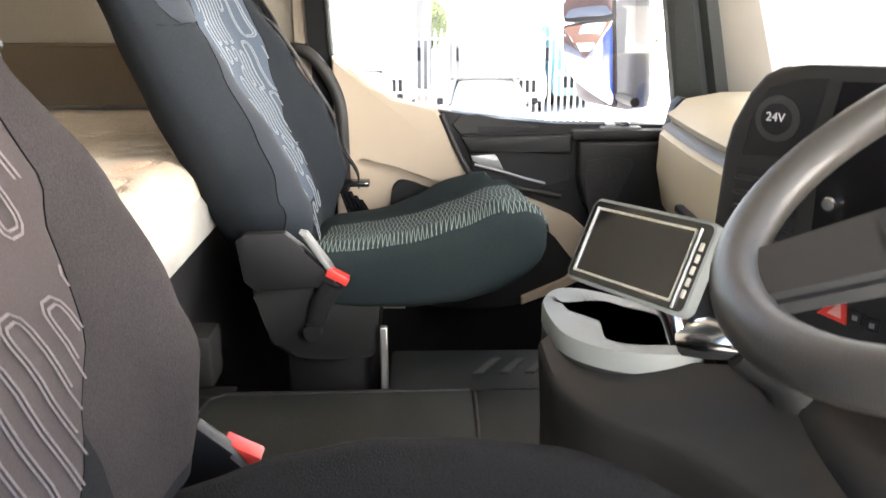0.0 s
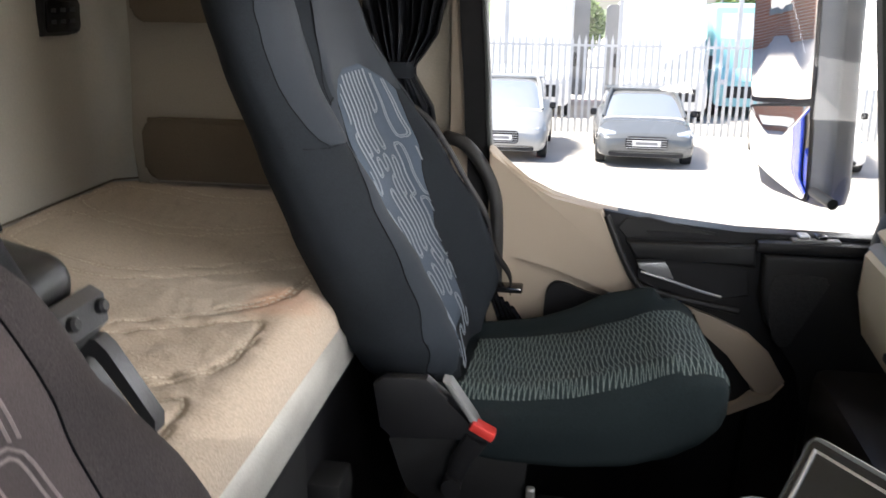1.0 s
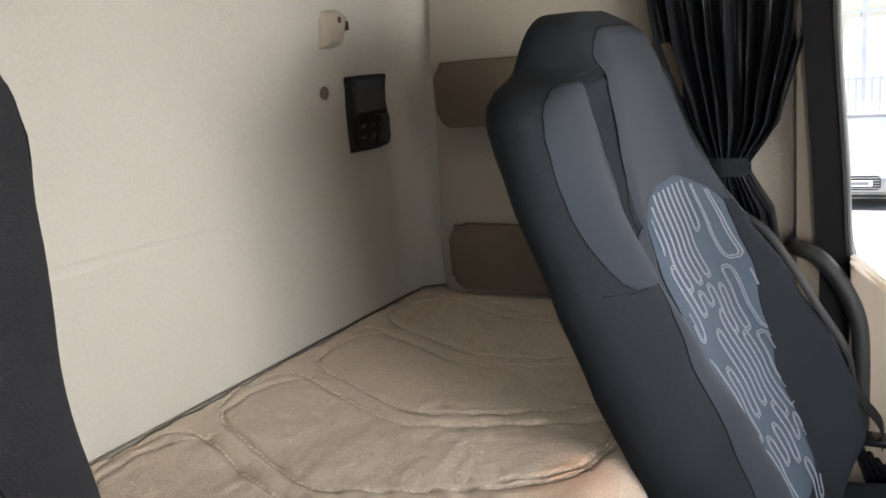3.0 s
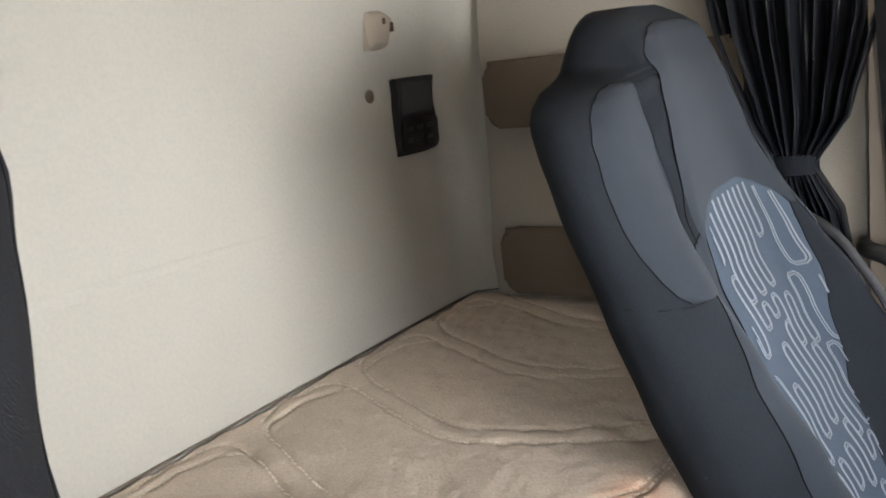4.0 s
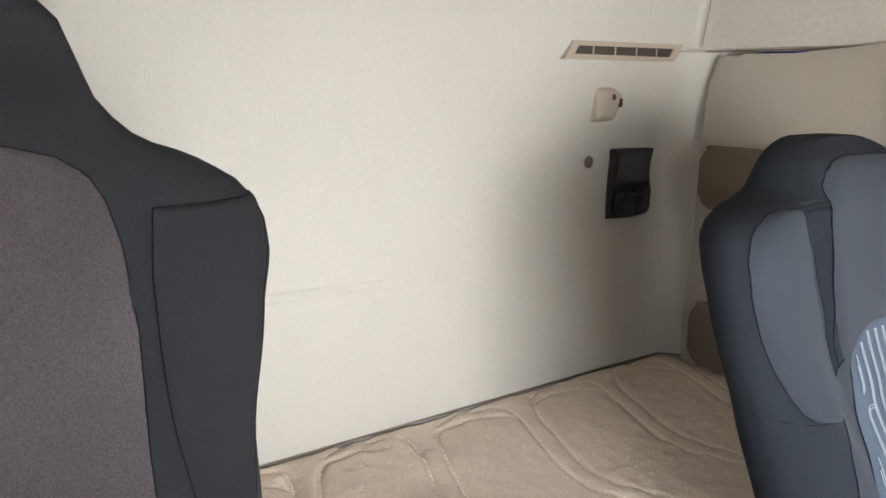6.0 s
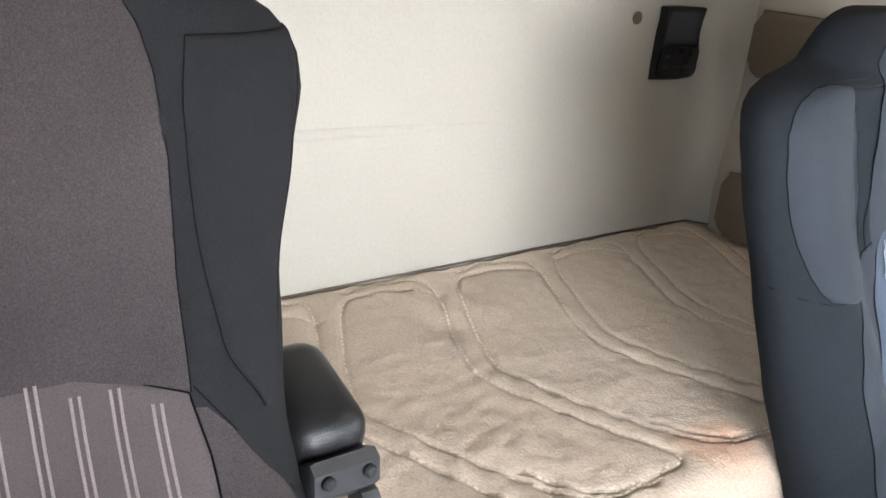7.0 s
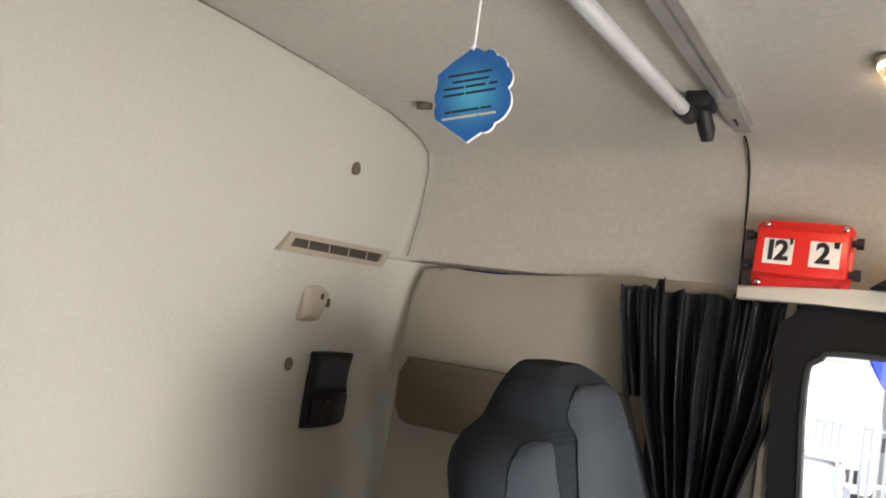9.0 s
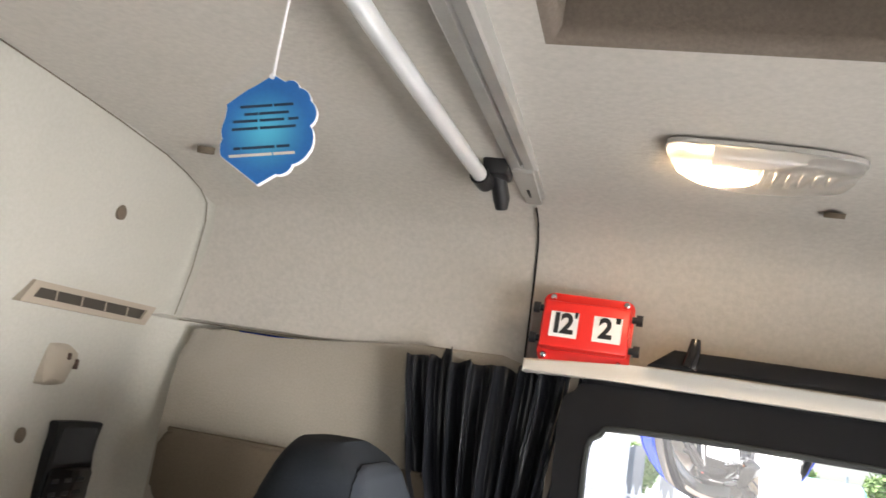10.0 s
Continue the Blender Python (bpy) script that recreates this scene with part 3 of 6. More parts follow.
bmesh.ops.transform(bm, matrix=AJ, verts=bm.verts)
part("panel", bm, BLACK, door2)
bm = bmesh.new()
tube(bm, [(-0.93, -0.03, 0.44), (-0.92, -0.03, 1.08), (-0.88, -0.03, 1.12), (-0.22, -0.03, 1.12), (-0.02, -0.03, 0.40)], 0.03, 8)
bmesh.ops.transform(bm, matrix=AJ, verts=bm.verts)
part("window_frame", bm, BLACK, door2)
# front: windscreen pillars, glass, bulkhead
for s, nm in ((1, "wall_front_left_pillar"), (-1, "wall_front_right_pillar")):
    bm = bmesh.new()
    y0 = YC + s * 0.97
    ring_faces(bm, [[(1.985, y0 - s * 0.02, 0.36), (2.040, y0 - s * 0.05, 0.36), (2.13, y0 + s * 0.06, 0.36), (1.90, y0 + s * 0.06, 0.36)],
                    [(1.848, y0 - s * 0.02, 0.85), (1.895, y0 - s * 0.05, 0.85), (2.0, y0 + s * 0.06, 0.85), (1.80, y0 + s * 0.06, 0.85)],
                    [(1.735, y0 - s * 0.02, 1.30), (1.775, y0 - s * 0.05, 1.30), (1.88, y0 + s * 0.06, 1.30), (1.70, y0 + s * 0.06, 1.30)]])
    setting(nm, bm, mat("grey_pillar_trim", (0.42, 0.40, 0.37), 0.7, 0, 0.05, 14, 0.2, 500) if s == 1 else BLACK, "grey trimmed windscreen pillar", "pillar")
bm = bmesh.new()
ring_faces(bm, [[(1.865, 1.068, 0.36), (1.885, 1.082, 0.36), (1.900, 1.064, 0.36), (1.930, 1.064, 0.36), (1.935, 1.13, 0.36), (1.80, 1.13, 0.36), (1.80, 1.09, 0.36)],
                [(1.715, 1.068, 1.12), (1.730, 1.082, 1.12), (1.742, 1.064, 1.12), (1.768, 1.064, 1.12), (1.775, 1.13, 1.12), (1.675, 1.13, 1.12), (1.675, 1.09, 1.12)]])
setting("trim_door_seal", bm, RUBBER, "black ribbed door seal on the front pillar", "trim")
bm = bmesh.new()
ring_faces(bm, [[(2.06, YC - 0.96, 0.34), (2.06, YC + 0.96, 0.34), (2.065, YC + 0.96, 0.34), (2.065, YC - 0.96, 0.34)],
                [(1.84, YC - 0.92, 1.22), (1.84, YC + 0.92, 1.22), (1.845, YC + 0.92, 1.22), (1.845, YC - 0.92, 1.22)]])
ws = setting("window_2", bm, GLASS, "large clear windscreen", "windscreen", False)
ws.visible_shadow = False
bm = bmesh.new()
box(bm, (1.80, YC - 1.05, 1.20), (2.0, YC + 1.05, 1.56), 0.03, 2)
setting("wall_front_header", bm, CEILC, "beige header above the windscreen", "wall")
bm = bmesh.new()
box(bm, (2.02, YC - 1.05, -0.45), (2.10, YC + 1.05, 0.36), 0.01, 1)
setting("wall_front", bm, BLACK, "dark bulkhead under the windscreen", "wall")

# floor with a raised tunnel, rubber mat and a hatch
bm = bmesh.new()
box(bm, (0.0, YC - 1.10, -0.46), (2.06, YC + 1.10, -0.40))
setting("floor", bm, RUBBER, "black rubber cab floor", "floor", False)
bm = bmesh.new()
box(bm, (0.60, -0.20, -0.40), (2.02, 0.435, -0.006), 0.02, 3)
setting("floor_tunnel", bm, RUBBER, "black rubber covered engine tunnel", "floor")
hatch = thing("tunnel_hatch", "black rubber hatch cover with a raised rim on the engine tunnel", "hatch", (1.03, 0.2, 0.0))
bm = bmesh.new()
HP = [(0.815, 0.392), (1.255, 0.402), (1.262, 0.39), (1.258, -0.05), (0.72, -0.05), (0.79, 0.37)]
prism(bm, HP, "z", -0.008, 0.004, 0.003, 2)
part("hatch_lid", bm, RUBBER, hatch)
bm = bmesh.new()
tube(bm, [(x, y, 0.004) for x, y in HP] + [(HP[0][0], HP[0][1], 0.004)], 0.0045, 8)
part("rim", bm, SOFTBLK, hatch)
bm = bmesh.new()
box(bm, (1.105, 0.438, -0.06), (1.46, 0.62, -0.012), 0.008, 2)
setting("floor_step", bm, RUBBER, "black ribbed step beside the tunnel", "floor")
for i in range(3):
    bm = bmesh.new()
    prism(bm, [(1.265 + i * 0.05, 0.50), (1.285 + i * 0.05, 0.50), (1.325 + i * 0.05, 0.565), (1.305 + i * 0.05, 0.565)], "z", -0.014, -0.007, 0.002, 1)
    tagged(part("grip_stripe", bm, mat("worn_grip", (0.10, 0.10, 0.095), 0.7)), "grey diagonal anti-slip stripe on the step", "grip strip", "step stripes")
bm = bmesh.new()
box(bm, (1.092, 0.43, -0.02), (1.106, 0.445, 0.115), 0.003, 1)
tagged(part("hinge_bracket", bm, ALU), "bare metal bracket beside the seat base", "bracket")

# ---- bunk ----


def quilt_lines():
    out = []
    for k in range(-5, 5):
        d = 0.255 * k
        a = [(0.10, 0.605), (0.05, 0.55), (0.04, 0.46), (0.065, 0.412), (0.18, 0.35), (0.33, 0.287), (0.40, 0.286), (0.53, 0.337), (0.65, 0.40), (0.69, 0.45), (0.70, 0.54)]
        b = [(0.02, 0.19), (0.005, 0.24), (0.012, 0.31), (0.042, 0.355), (0.15, 0.32), (0.27, 0.263), (0.37, 0.236), (0.44, 0.252), (0.60, 0.322), (0.68, 0.352), (0.692, 0.28), (0.675, 0.19), (0.60, 0.135)]
        for line in (a, b):
            out.append([Vector((x + 0.012, y + d, 0)) for x, y in line])
    return [arc(p, 5) for p in out]


QL = quilt_lines()
BX, BY = 260, 520
bx = np.linspace(0.012, 0.775, BX)
by = np.linspace(-0.86, 1.175, BY)
gx, gy = np.meshgrid(bx, by, indexing="ij")
dist = np.full(gx.shape, 9.0)
for ln in QL:
    p = np.array([(v.x, v.y) for v in ln])
    for (x0, y0), (x1, y1) in zip(p, p[1:]):
        if y1 < -1.0 or y0 > 1.3:
            continue
        lo, hi = np.searchsorted(by, min(y0, y1) - 0.05), np.searchsorted(by, max(y0, y1) + 0.05)
        lx, hx = np.searchsorted(bx, min(x0, x1) - 0.05), np.searchsorted(bx, max(x0, x1) + 0.05)
        sx, sy = gx[lx:hx, lo:hi], gy[lx:hx, lo:hi]
        if sx.size == 0:
            continue
        dx, dy = x1 - x0, y1 - y0
        t = np.clip(((sx - x0) * dx + (sy - y0) * dy) / (dx * dx + dy * dy + 1e-12), 0, 1)
        dist[lx:hx, lo:hi] = np.minimum(dist[lx:hx, lo:hi], np.hypot(sx - x0 - t * dx, sy - y0 - t * dy))
height = 0.403 + 0.0042 * (1 - np.exp(-(dist / 0.0045) ** 2)) + 0.0030 * (1 - np.exp(-dist / 0.03))
puck = np.array([[noise.noise(Vector((x * 8, y * 8, 3.1))) * 0.0045 + noise.noise(Vector((x * 45, y * 20, 7.7))) * 0.0012 + noise.noise(Vector((x * 18, y * 30, 1.7))) * 0.0016 + abs(noise.noise(Vector((x * 26 + y * 8, y * 11, 5.2)))) * 0.0035 * max(0.0, noise.noise(Vector((x * 3, y * 3, 9.0))) + 0.25) for y in by] for x in bx])
height += puck
fine = np.array([[noise.noise(Vector((x * 38, y * 34, 4.4))) * 0.0011 + noise.noise(Vector((x * 85, y * 80, 6.1))) * 0.0006 for y in by] for x in bx])
ripple = np.sin(gy * 105 + 5 * np.sin(gx * 9 + gy * 4) + gx * 30) * 0.0022 * np.exp(-dist / 0.014)
height += fine + ripple
edge = np.clip((gx - 0.715) / 0.06, 0, 1)
height -= 0.055 * (1 - np.sqrt(np.clip(1 - edge ** 2, 0, 1)))
bed = thing("mattress", "beige quilted bunk mattress, slightly worn and stained", "mattress", (0.39, 0.16, 0.30))
verts = [(float(gx[i, j]), float(gy[i, j]), float(height[i, j])) for i in range(BX) for j in range(BY)]
faces = [(i * BY + j, (i + 1) * BY + j, (i + 1) * BY + j + 1, i * BY + j + 1) for i in range(BX - 1) for j in range(BY - 1)]
base = len(verts)
for j in range(BY):
    verts.append((0.778, float(by[j]), 0.30))
faces += [((BX - 1) * BY + j, base + j, base + j + 1, (BX - 1) * BY + j + 1) for j in range(BY - 1)]
me = bpy.data.meshes.new("quilt")
me.from_pydata(verts, [], faces)
me.materials.append(BEDC)
me.polygons.foreach_set("use_smooth", [True] * len(me.polygons))
q = new("quilt", me)
q.parent = bed
q.matrix_parent_inverse = Matrix.Translation(bed.location).inverted()


def bed_z(x, y):
    i = int(np.clip((x - bx[0]) / (bx[1] - bx[0]), 0, BX - 1))
    j = int(np.clip((y - by[0]) / (by[1] - by[0]), 0, BY - 1))
    return float(height[i, j])


bm = bmesh.new()
for ln in QL:
    for a, b in zip(ln, ln[1:]):
        n = max(1, round((b - a).length / 0.012))
        for s in range(n):
            p0, p1 = a.lerp(b, (s + 0.15) / n), a.lerp(b, (s + 0.8) / n)
            if not (-0.3 < p0.y < 1.16 and 0.015 < p0.x < 0.76):
                continue
            d = (p1 - p0).normalized()
            w = Vector((-d.y, d.x, 0)) * 0.0017
            zz = [bed_z(p.x, p.y) + 0.0036 for p in (p0, p1)]
            vsq = [bm.verts.new((p.x + o.x, p.y + o.y, z)) for p, o, z in ((p0, -w, zz[0]), (p1, -w, zz[1]), (p1, w, zz[1]), (p0, w, zz[0]))]
            bm.faces.new(vsq)
tagged(part("stitching", bm, THREAD, bed, "", False), kind="stuff")
bm = bmesh.new()
rnd = random.Random(11)
for _ in range(110):
    x, y = rnd.uniform(0.05, 0.74), rnd.uniform(-0.2, 1.12)
    r = rnd.uniform(0.0007, 0.0015)
    bmesh.ops.create_icosphere(bm, subdivisions=1, radius=r, matrix=Matrix.Translation((x, y, bed_z(x, y) + 0.0004)))
tagged(part("lint", bm, THREAD, bed, "pale bobbles on worn cloth"), kind="stuff")

bm = bmesh.new()
prism(bm, [(0.735, 0.268), (0.772, 0.266), (0.785, 0.276), (0.786, 0.33), (0.776, 0.345), (0.765, 0.345), (0.762, 0.30), (0.735, 0.295)], "y", -0.88, 1.16, 0.002, 1)
tagged(part("bunk_rail", bm, ALUW), "dull aluminium edge rail along the front of the bunk", "rail")
bunk = thing("bunk", "black bunk base with storage flaps under the mattress", "bunk", (0.4, 0.16, -0.4))
bm = bmesh.new()
box(bm, (0.005, -0.88, -0.40), (0.745, 1.17, 0.30), 0.01, 2)
part("box", bm, BLACK, bunk)
bm = bmesh.new()
box(bm, (0.742, -0.15, -0.25), (0.755, 0.36, 0.22), 0.006, 2)
part("flap", bm, SOFTBLK, bunk)
bm = bmesh.new()
box(bm, (0.74, 0.38, 0.02), (0.80, 0.46, 0.12), 0.01, 2)
box(bm, (0.74, 0.40, -0.18), (0.83, 0.44, 0.0), 0.008, 2)
part("latch", bm, SOFTBLK, bunk)
tag_b = bmesh.new()
prism(tag_b, [(0.10, -0.03), (0.178, -0.005), (0.182, -0.03), (0.12, -0.09)], "z", 0.413, 0.418, 0.001, 1)
tagged(part("paper_slip", tag_b, WHITE), "small white slip of paper lying on the mattress", "paper")

# ---- rear wall fittings ----
vent = thing("wall_vent", "beige oblong air vent set in the rear wall", "vent", (0.0, 1.0, 1.14))
bm = bmesh.new()
VO = [(0.742, 1.120), (0.768, 1.158), (1.126, 1.160), (1.098, 1.121)]
VI = [(0.772, 1.131), (0.784, 1.148), (1.094, 1.150), (1.080, 1.131)]
ring_faces(bm, [[(0.036, y, z) for y, z in VO], [(0.052, y * 0.99 + 0.0095, z * 0.99 + 0.0114) for y, z in VO], [(0.052, y, z) for y, z in VI], [(0.046, y, z) for y, z in VI]], True, False)
part("bezel", bm, VENTBEIGE, vent, "", False)
# dark brown sheet puts the vent's inner shadow into its colour
bm = bmesh.new()
prism(bm, [(y, z) for y, z in VI], "x", 0.044, 0.0475)
part("back_plate", bm, plain("brown_shadow_plate", (0.045, 0.036, 0.027), 0.8), vent, "", False)
for i in range(4):
    bm = bmesh.new()
    box(bm, (0.046, 0.830 + i * 0.068, 1.132), (0.0485, 0.833 + i * 0.068, 1.148), 0)
    part("slat", bm, VENTBEIGE, vent, "", False)
HOOKM = Matrix.Translation((0, 0.869, 1.030)) @ Matrix.Diagonal((1.05, 1.16, 1.02, 1)) @ Matrix.Translation((0, -0.862, -1.033))
hook = thing("coat_hook", "beige moulded plastic hook holder on the rear wall", "hook", (0.0, 0.9, 1.03))
bm = bmesh.new()
ring_faces(bm, [[(0.0, y, z) for y, z in smooth2([(0.862, 1.062), (0.868, 1.072), (0.905, 1.074), (0.930, 1.064), (0.944, 1.048), (0.930, 1.008), (0.918, 0.993), (0.878, 0.992), (0.866, 1.0)], 3)],
                [(0.022, y, z) for y, z in smooth2([(0.864, 1.058), (0.870, 1.066), (0.905, 1.068), (0.926, 1.058), (0.938, 1.046), (0.924, 1.012), (0.914, 0.998), (0.880, 0.997), (0.868, 1.005)], 3)],
                [(0.030, y, z) for y, z in smooth2([(0.874, 1.052), (0.880, 1.058), (0.902, 1.058), (0.915, 1.050), (0.924, 1.040), (0.914, 1.020), (0.906, 1.008), (0.884, 1.006), (0.878, 1.014)], 3)]])
bmesh.ops.transform(bm, matrix=HOOKM, verts=bm.verts)
part("shell", bm, FITBEIGE, hook)
for y0, z0, h in ((0.907, 1.046, 0.012), (0.927, 1.034, 0.018)):
    bm = bmesh.new()
    box(bm, (0.018, y0 - 0.004, z0 - h / 2), (0.0325, y0 + 0.004, z0 + h / 2), 0.002, 2)
    bmesh.ops.transform(bm, matrix=HOOKM, verts=bm.verts)
    part("slot", bm, plain("slot_dark", (0.05, 0.025, 0.015), 0.7), hook)
for y0, z0 in ((0.881, 0.902), (0.901, 1.305)):
    bm = bmesh.new()
    tube(bm, [(-0.003 + rear_x(z0), y0, z0), (0.003 + rear_x(z0), y0, z0), (0.005 + rear_x(z0), y0, z0)], [0.0135, 0.0135, 0.010], 20)
    tagged(part("wall_stud", bm, DKBEIGE), "round beige-brown fastening stud on the rear wall", "stud", "wall studs")
ctl = thing("bunk_control_unit", "black bunk control unit with a screen and buttons", "control panel", (0.0, 1.02, 0.85))


def upart(name, bm, material, parent, label="", smooth=True):
    """A piece of the control unit, which leans forward at its top."""
    for v in bm.verts:
        v.co.x += 0.095 * (v.co.z - 0.77)
    return part(name, bm, material, parent, label, smooth)


bm = bmesh.new()
prism(bm, smooth2([(0.948, 0.921), (0.955, 0.9285), (1.060, 0.927), (1.068, 0.919), (1.070, 0.850), (1.082, 0.836), (1.083, 0.790), (1.072, 0.770), (0.958, 0.770), (0.947, 0.778), (0.946, 0.85)], 3), "x", -0.008, 0.011, 0.004, 2)
upart("housing", bm, BLACK, ctl)
bm = bmesh.new()
prism(bm, rrect(0.958, 1.058, 0.853, 0.918, 0.004), "x", 0.009, 0.0125)
upart("screen", bm, plain("grey_display", (0.06, 0.063, 0.07), 0.2), ctl)
bm = bmesh.new()
prism(bm, rrect(0.953, 1.076, 0.777, 0.846, 0.012), "x", 0.009, 0.016, 0.004, 2)
upart("keypad", bm, GLOSSBLK, ctl)
for i in range(3):
    for j in range(2):
        bm = bmesh.new()
        box(bm, (0.015, 0.966 + i * 0.034, 0.795 + j * 0.024), (0.0175, 0.984 + i * 0.036, 0.803 + j * 0.024), 0.001, 1)
        upart("button", bm, SOFTBLK, ctl)

# ---- ceiling fittings ----
crail = thing("ceiling_curtain_rail", "grooved aluminium curtain rail across the ceiling", "curtain rail", (0.775, YC, 1.47))
bm = bmesh.new()
prism(bm, [(0.763, 1.476), (0.763, 1.448), (0.766, 1.4455), (0.782, 1.4455), (0.784, 1.452), (0.787, 1.452), (0.789, 1.4445), (0.804, 1.4445), (0.807, 1.448), (0.807, 1.476)], "y", -0.80, 0.90)
part("profile", bm, ALU, crail, "", False)
bm = bmesh.new()
ring_faces(bm, [[(0.762, 0.88, 1.462), (0.808, 0.88, 1.462), (0.808, 0.88, 1.440), (0.762, 0.88, 1.440)],
                [(0.768, 1.055, 1.455), (0.806, 1.055, 1.455), (0.806, 1.055, 1.430), (0.768, 1.055, 1.430)]])
bmesh.ops.bevel(bm, geom=bm.edges[:], offset=0.006, segments=2, affect="EDGES")
part("end_piece", bm, ALU, crail)
bm = bmesh.new()
box(bm, (0.782, 0.97, 1.4325), (0.787, 1.035, 1.440), 0.001, 1)
part("slot", bm, INK, crail)
bar = thing("ceiling_bar", "satin white tubular bar under the ceiling with a black holder", "bar", (0.71, 0.3, 1.43))
bm = bmesh.new()
tube(bm, [(0.690, -0.60, 1.440), (0.697, 0.40, 1.439), (0.724, 0.885, 1.424)], 0.0118, 16)
part("tube", bm, TUBEW, bar)
bm = bmesh.new()
tube(bm, [(0.722, 0.862, 1.4245), (0.7255, 0.905, 1.423)], 0.0155, 16)
box(bm, (0.722, 0.87, 1.430), (0.765, 0.925, 1.462), 0.006, 2)
tube(bm, [(0.742, 0.905, 1.44), (0.750, 0.93, 1.405), (0.751, 0.938, 1.390)], [0.013, 0.014, 0.010], 12)
part("holder", bm, BLACK, bar)
lamp = thing("ceiling_lamp", "oblong clear ceiling lamp, lit warm at one end", "lamp", (1.13, 0.83, 1.46))
LD = smooth2([(1.003, 0.722), (1.06, 0.712), (1.17, 0.718), (1.246, 0.742), (1.254, 0.790), (1.246, 0.860), (1.185, 0.890), (1.12, 0.898), (1.06, 0.876), (1.018, 0.815)], 4)


def lamp_ring(k, z):
    return [(1.125 + (x - 1.125) * k, 0.822 + (y - 0.822) * k, z + 0.010 * (y - 0.83)) for x, y in LD]


bm = bmesh.new()
ring_faces(bm, [lamp_ring(1.02, 1.460), lamp_ring(1.02, 1.4535), lamp_ring(1.0, 1.4520)])
part("base", bm, plain("silvered_reflector", (0.62, 0.60, 0.58), 0.25, 0.6), lamp)
bm = bmesh.new()
prism(bm, smooth2([(1.015, 0.800), (1.05, 0.775), (1.10, 0.778), (1.125, 0.80), (1.12, 0.855), (1.07, 0.875), (1.03, 0.85)], 4), "z", 1.4475, 1.4515, 0.001, 1)
part("bulb", bm, WARM, lamp, "lit warm bulb")
for i in range(6):
    bm = bmesh.new()
    box(bm, (1.130 + i * 0.017, 0.775, 1.4485), (1.139 + i * 0.017, 0.868 - 0.008 * i, 1.4522), 0.001, 1)
    part("rib", bm, CHROME, lamp)
bm = bmesh.new()
ring_faces(bm, [lamp_ring(1.0, 1.4520), lamp_ring(0.99, 1.4455), lamp_ring(0.95, 1.4415), lamp_ring(0.85, 1.4400)])
lc = part("lens", bm, LENS, lamp)
lc.visible_shadow = False
spot = new("lamp_light", bpy.data.lights.new("lamp_light", "AREA"))
spot.data.shape, spot.data.size, spot.data.size_y = "RECTANGLE", 0.14, 0.10
spot.data.energy, spot.data.color = 0.12, (1.0, 0.74, 0.46)
spot.matrix_world = look((1.08, 0.828, 1.436), (1.08, 0.828, 0.0))
for p, q in (((1.259, 0.965, 1.444), (1.259, 0.967, 1.436)), ((0.217, 0.908, 1.440), (0.217, 0.910, 1.429))):
    bm = bmesh.new()
    tube(bm, [p, q], [0.016, 0.015], 20)
    tagged(part("ceiling_stud", bm, DKBEIGE), "round brown fastening stud on the ceiling", "stud", "ceiling studs")

# hanging card
tagc = thing("hanging_card", "blue scalloped air freshener card on a white string", "air freshener", (0.72, 0.15, 1.20))
CARD = Matrix.Translation((0.7205, 0.148, 1.2475)) @ Matrix.Rotation(radians(10), 4, "Z") @ Matrix.Rotation(radians(-12), 4, "Y")


def scalloped(corners):
    """An outline in millimetres: from each corner (x, z, lobes, bulge) an edge runs to the next, straight or in lobes."""
    out = []
    for k, (x, z, lobes, bulge) in enumerate(corners):
        x2, z2 = corners[(k + 1) % len(corners)][:2]
        n = 8 * lobes if lobes else 1
        d = Vector((x2 - x, z2 - z)).normalized()
        for i in range(n):
            t = i / n
            b = bulge * abs(math.sin(math.pi * lobes * t)) ** 0.7 if lobes else 0.0
            out.append(((x + (x2 - x) * t - d.y * b) / 1000, (z + (z2 - z) * t + d.x * b) / 1000))
    return out


CT = scalloped([(6, 42, 1, 0.6), (-14, 31, 0, 0), (-29, 21, 1, 0.6), (-31, 8, 2, -1.6), (-33.5, -18.5, 0, 0), (-7.5, -41.5, 0, 0), (6, -34.5, 1, -3.0), (18.5, -28, 1, -1.5), (30.5, -20, 1, -3.2), (32.5, 0.5, 1, -4.6), (33.5, 19.5, 1, -2.6), (25.5, 30, 1, -3.4), (15, 35.5, 0, 0)])


def card_part(name, bm, material, label=""):
    bmesh.ops.transform(bm, matrix=CARD, verts=bm.verts)
    return part(name, bm, material, tagc, label, False)


bm = bmesh.new()
prism(bm, CT, "y", -0.0003, 0.0042)
card_part("card", bm, WHITE, "white card edge")
bm = bmesh.new()
prism(bm, [(x * 0.985, z * 0.985) for x, z in CT], "y", -0.0010, -0.0002)
card_part("print", bm, halo("blue_print", (0.020, 0.115, 0.33), (0.07, 0.36, 0.52), tuple(CARD @ Vector((0.0, -0.001, -0.001))), 0.034), "blue print")
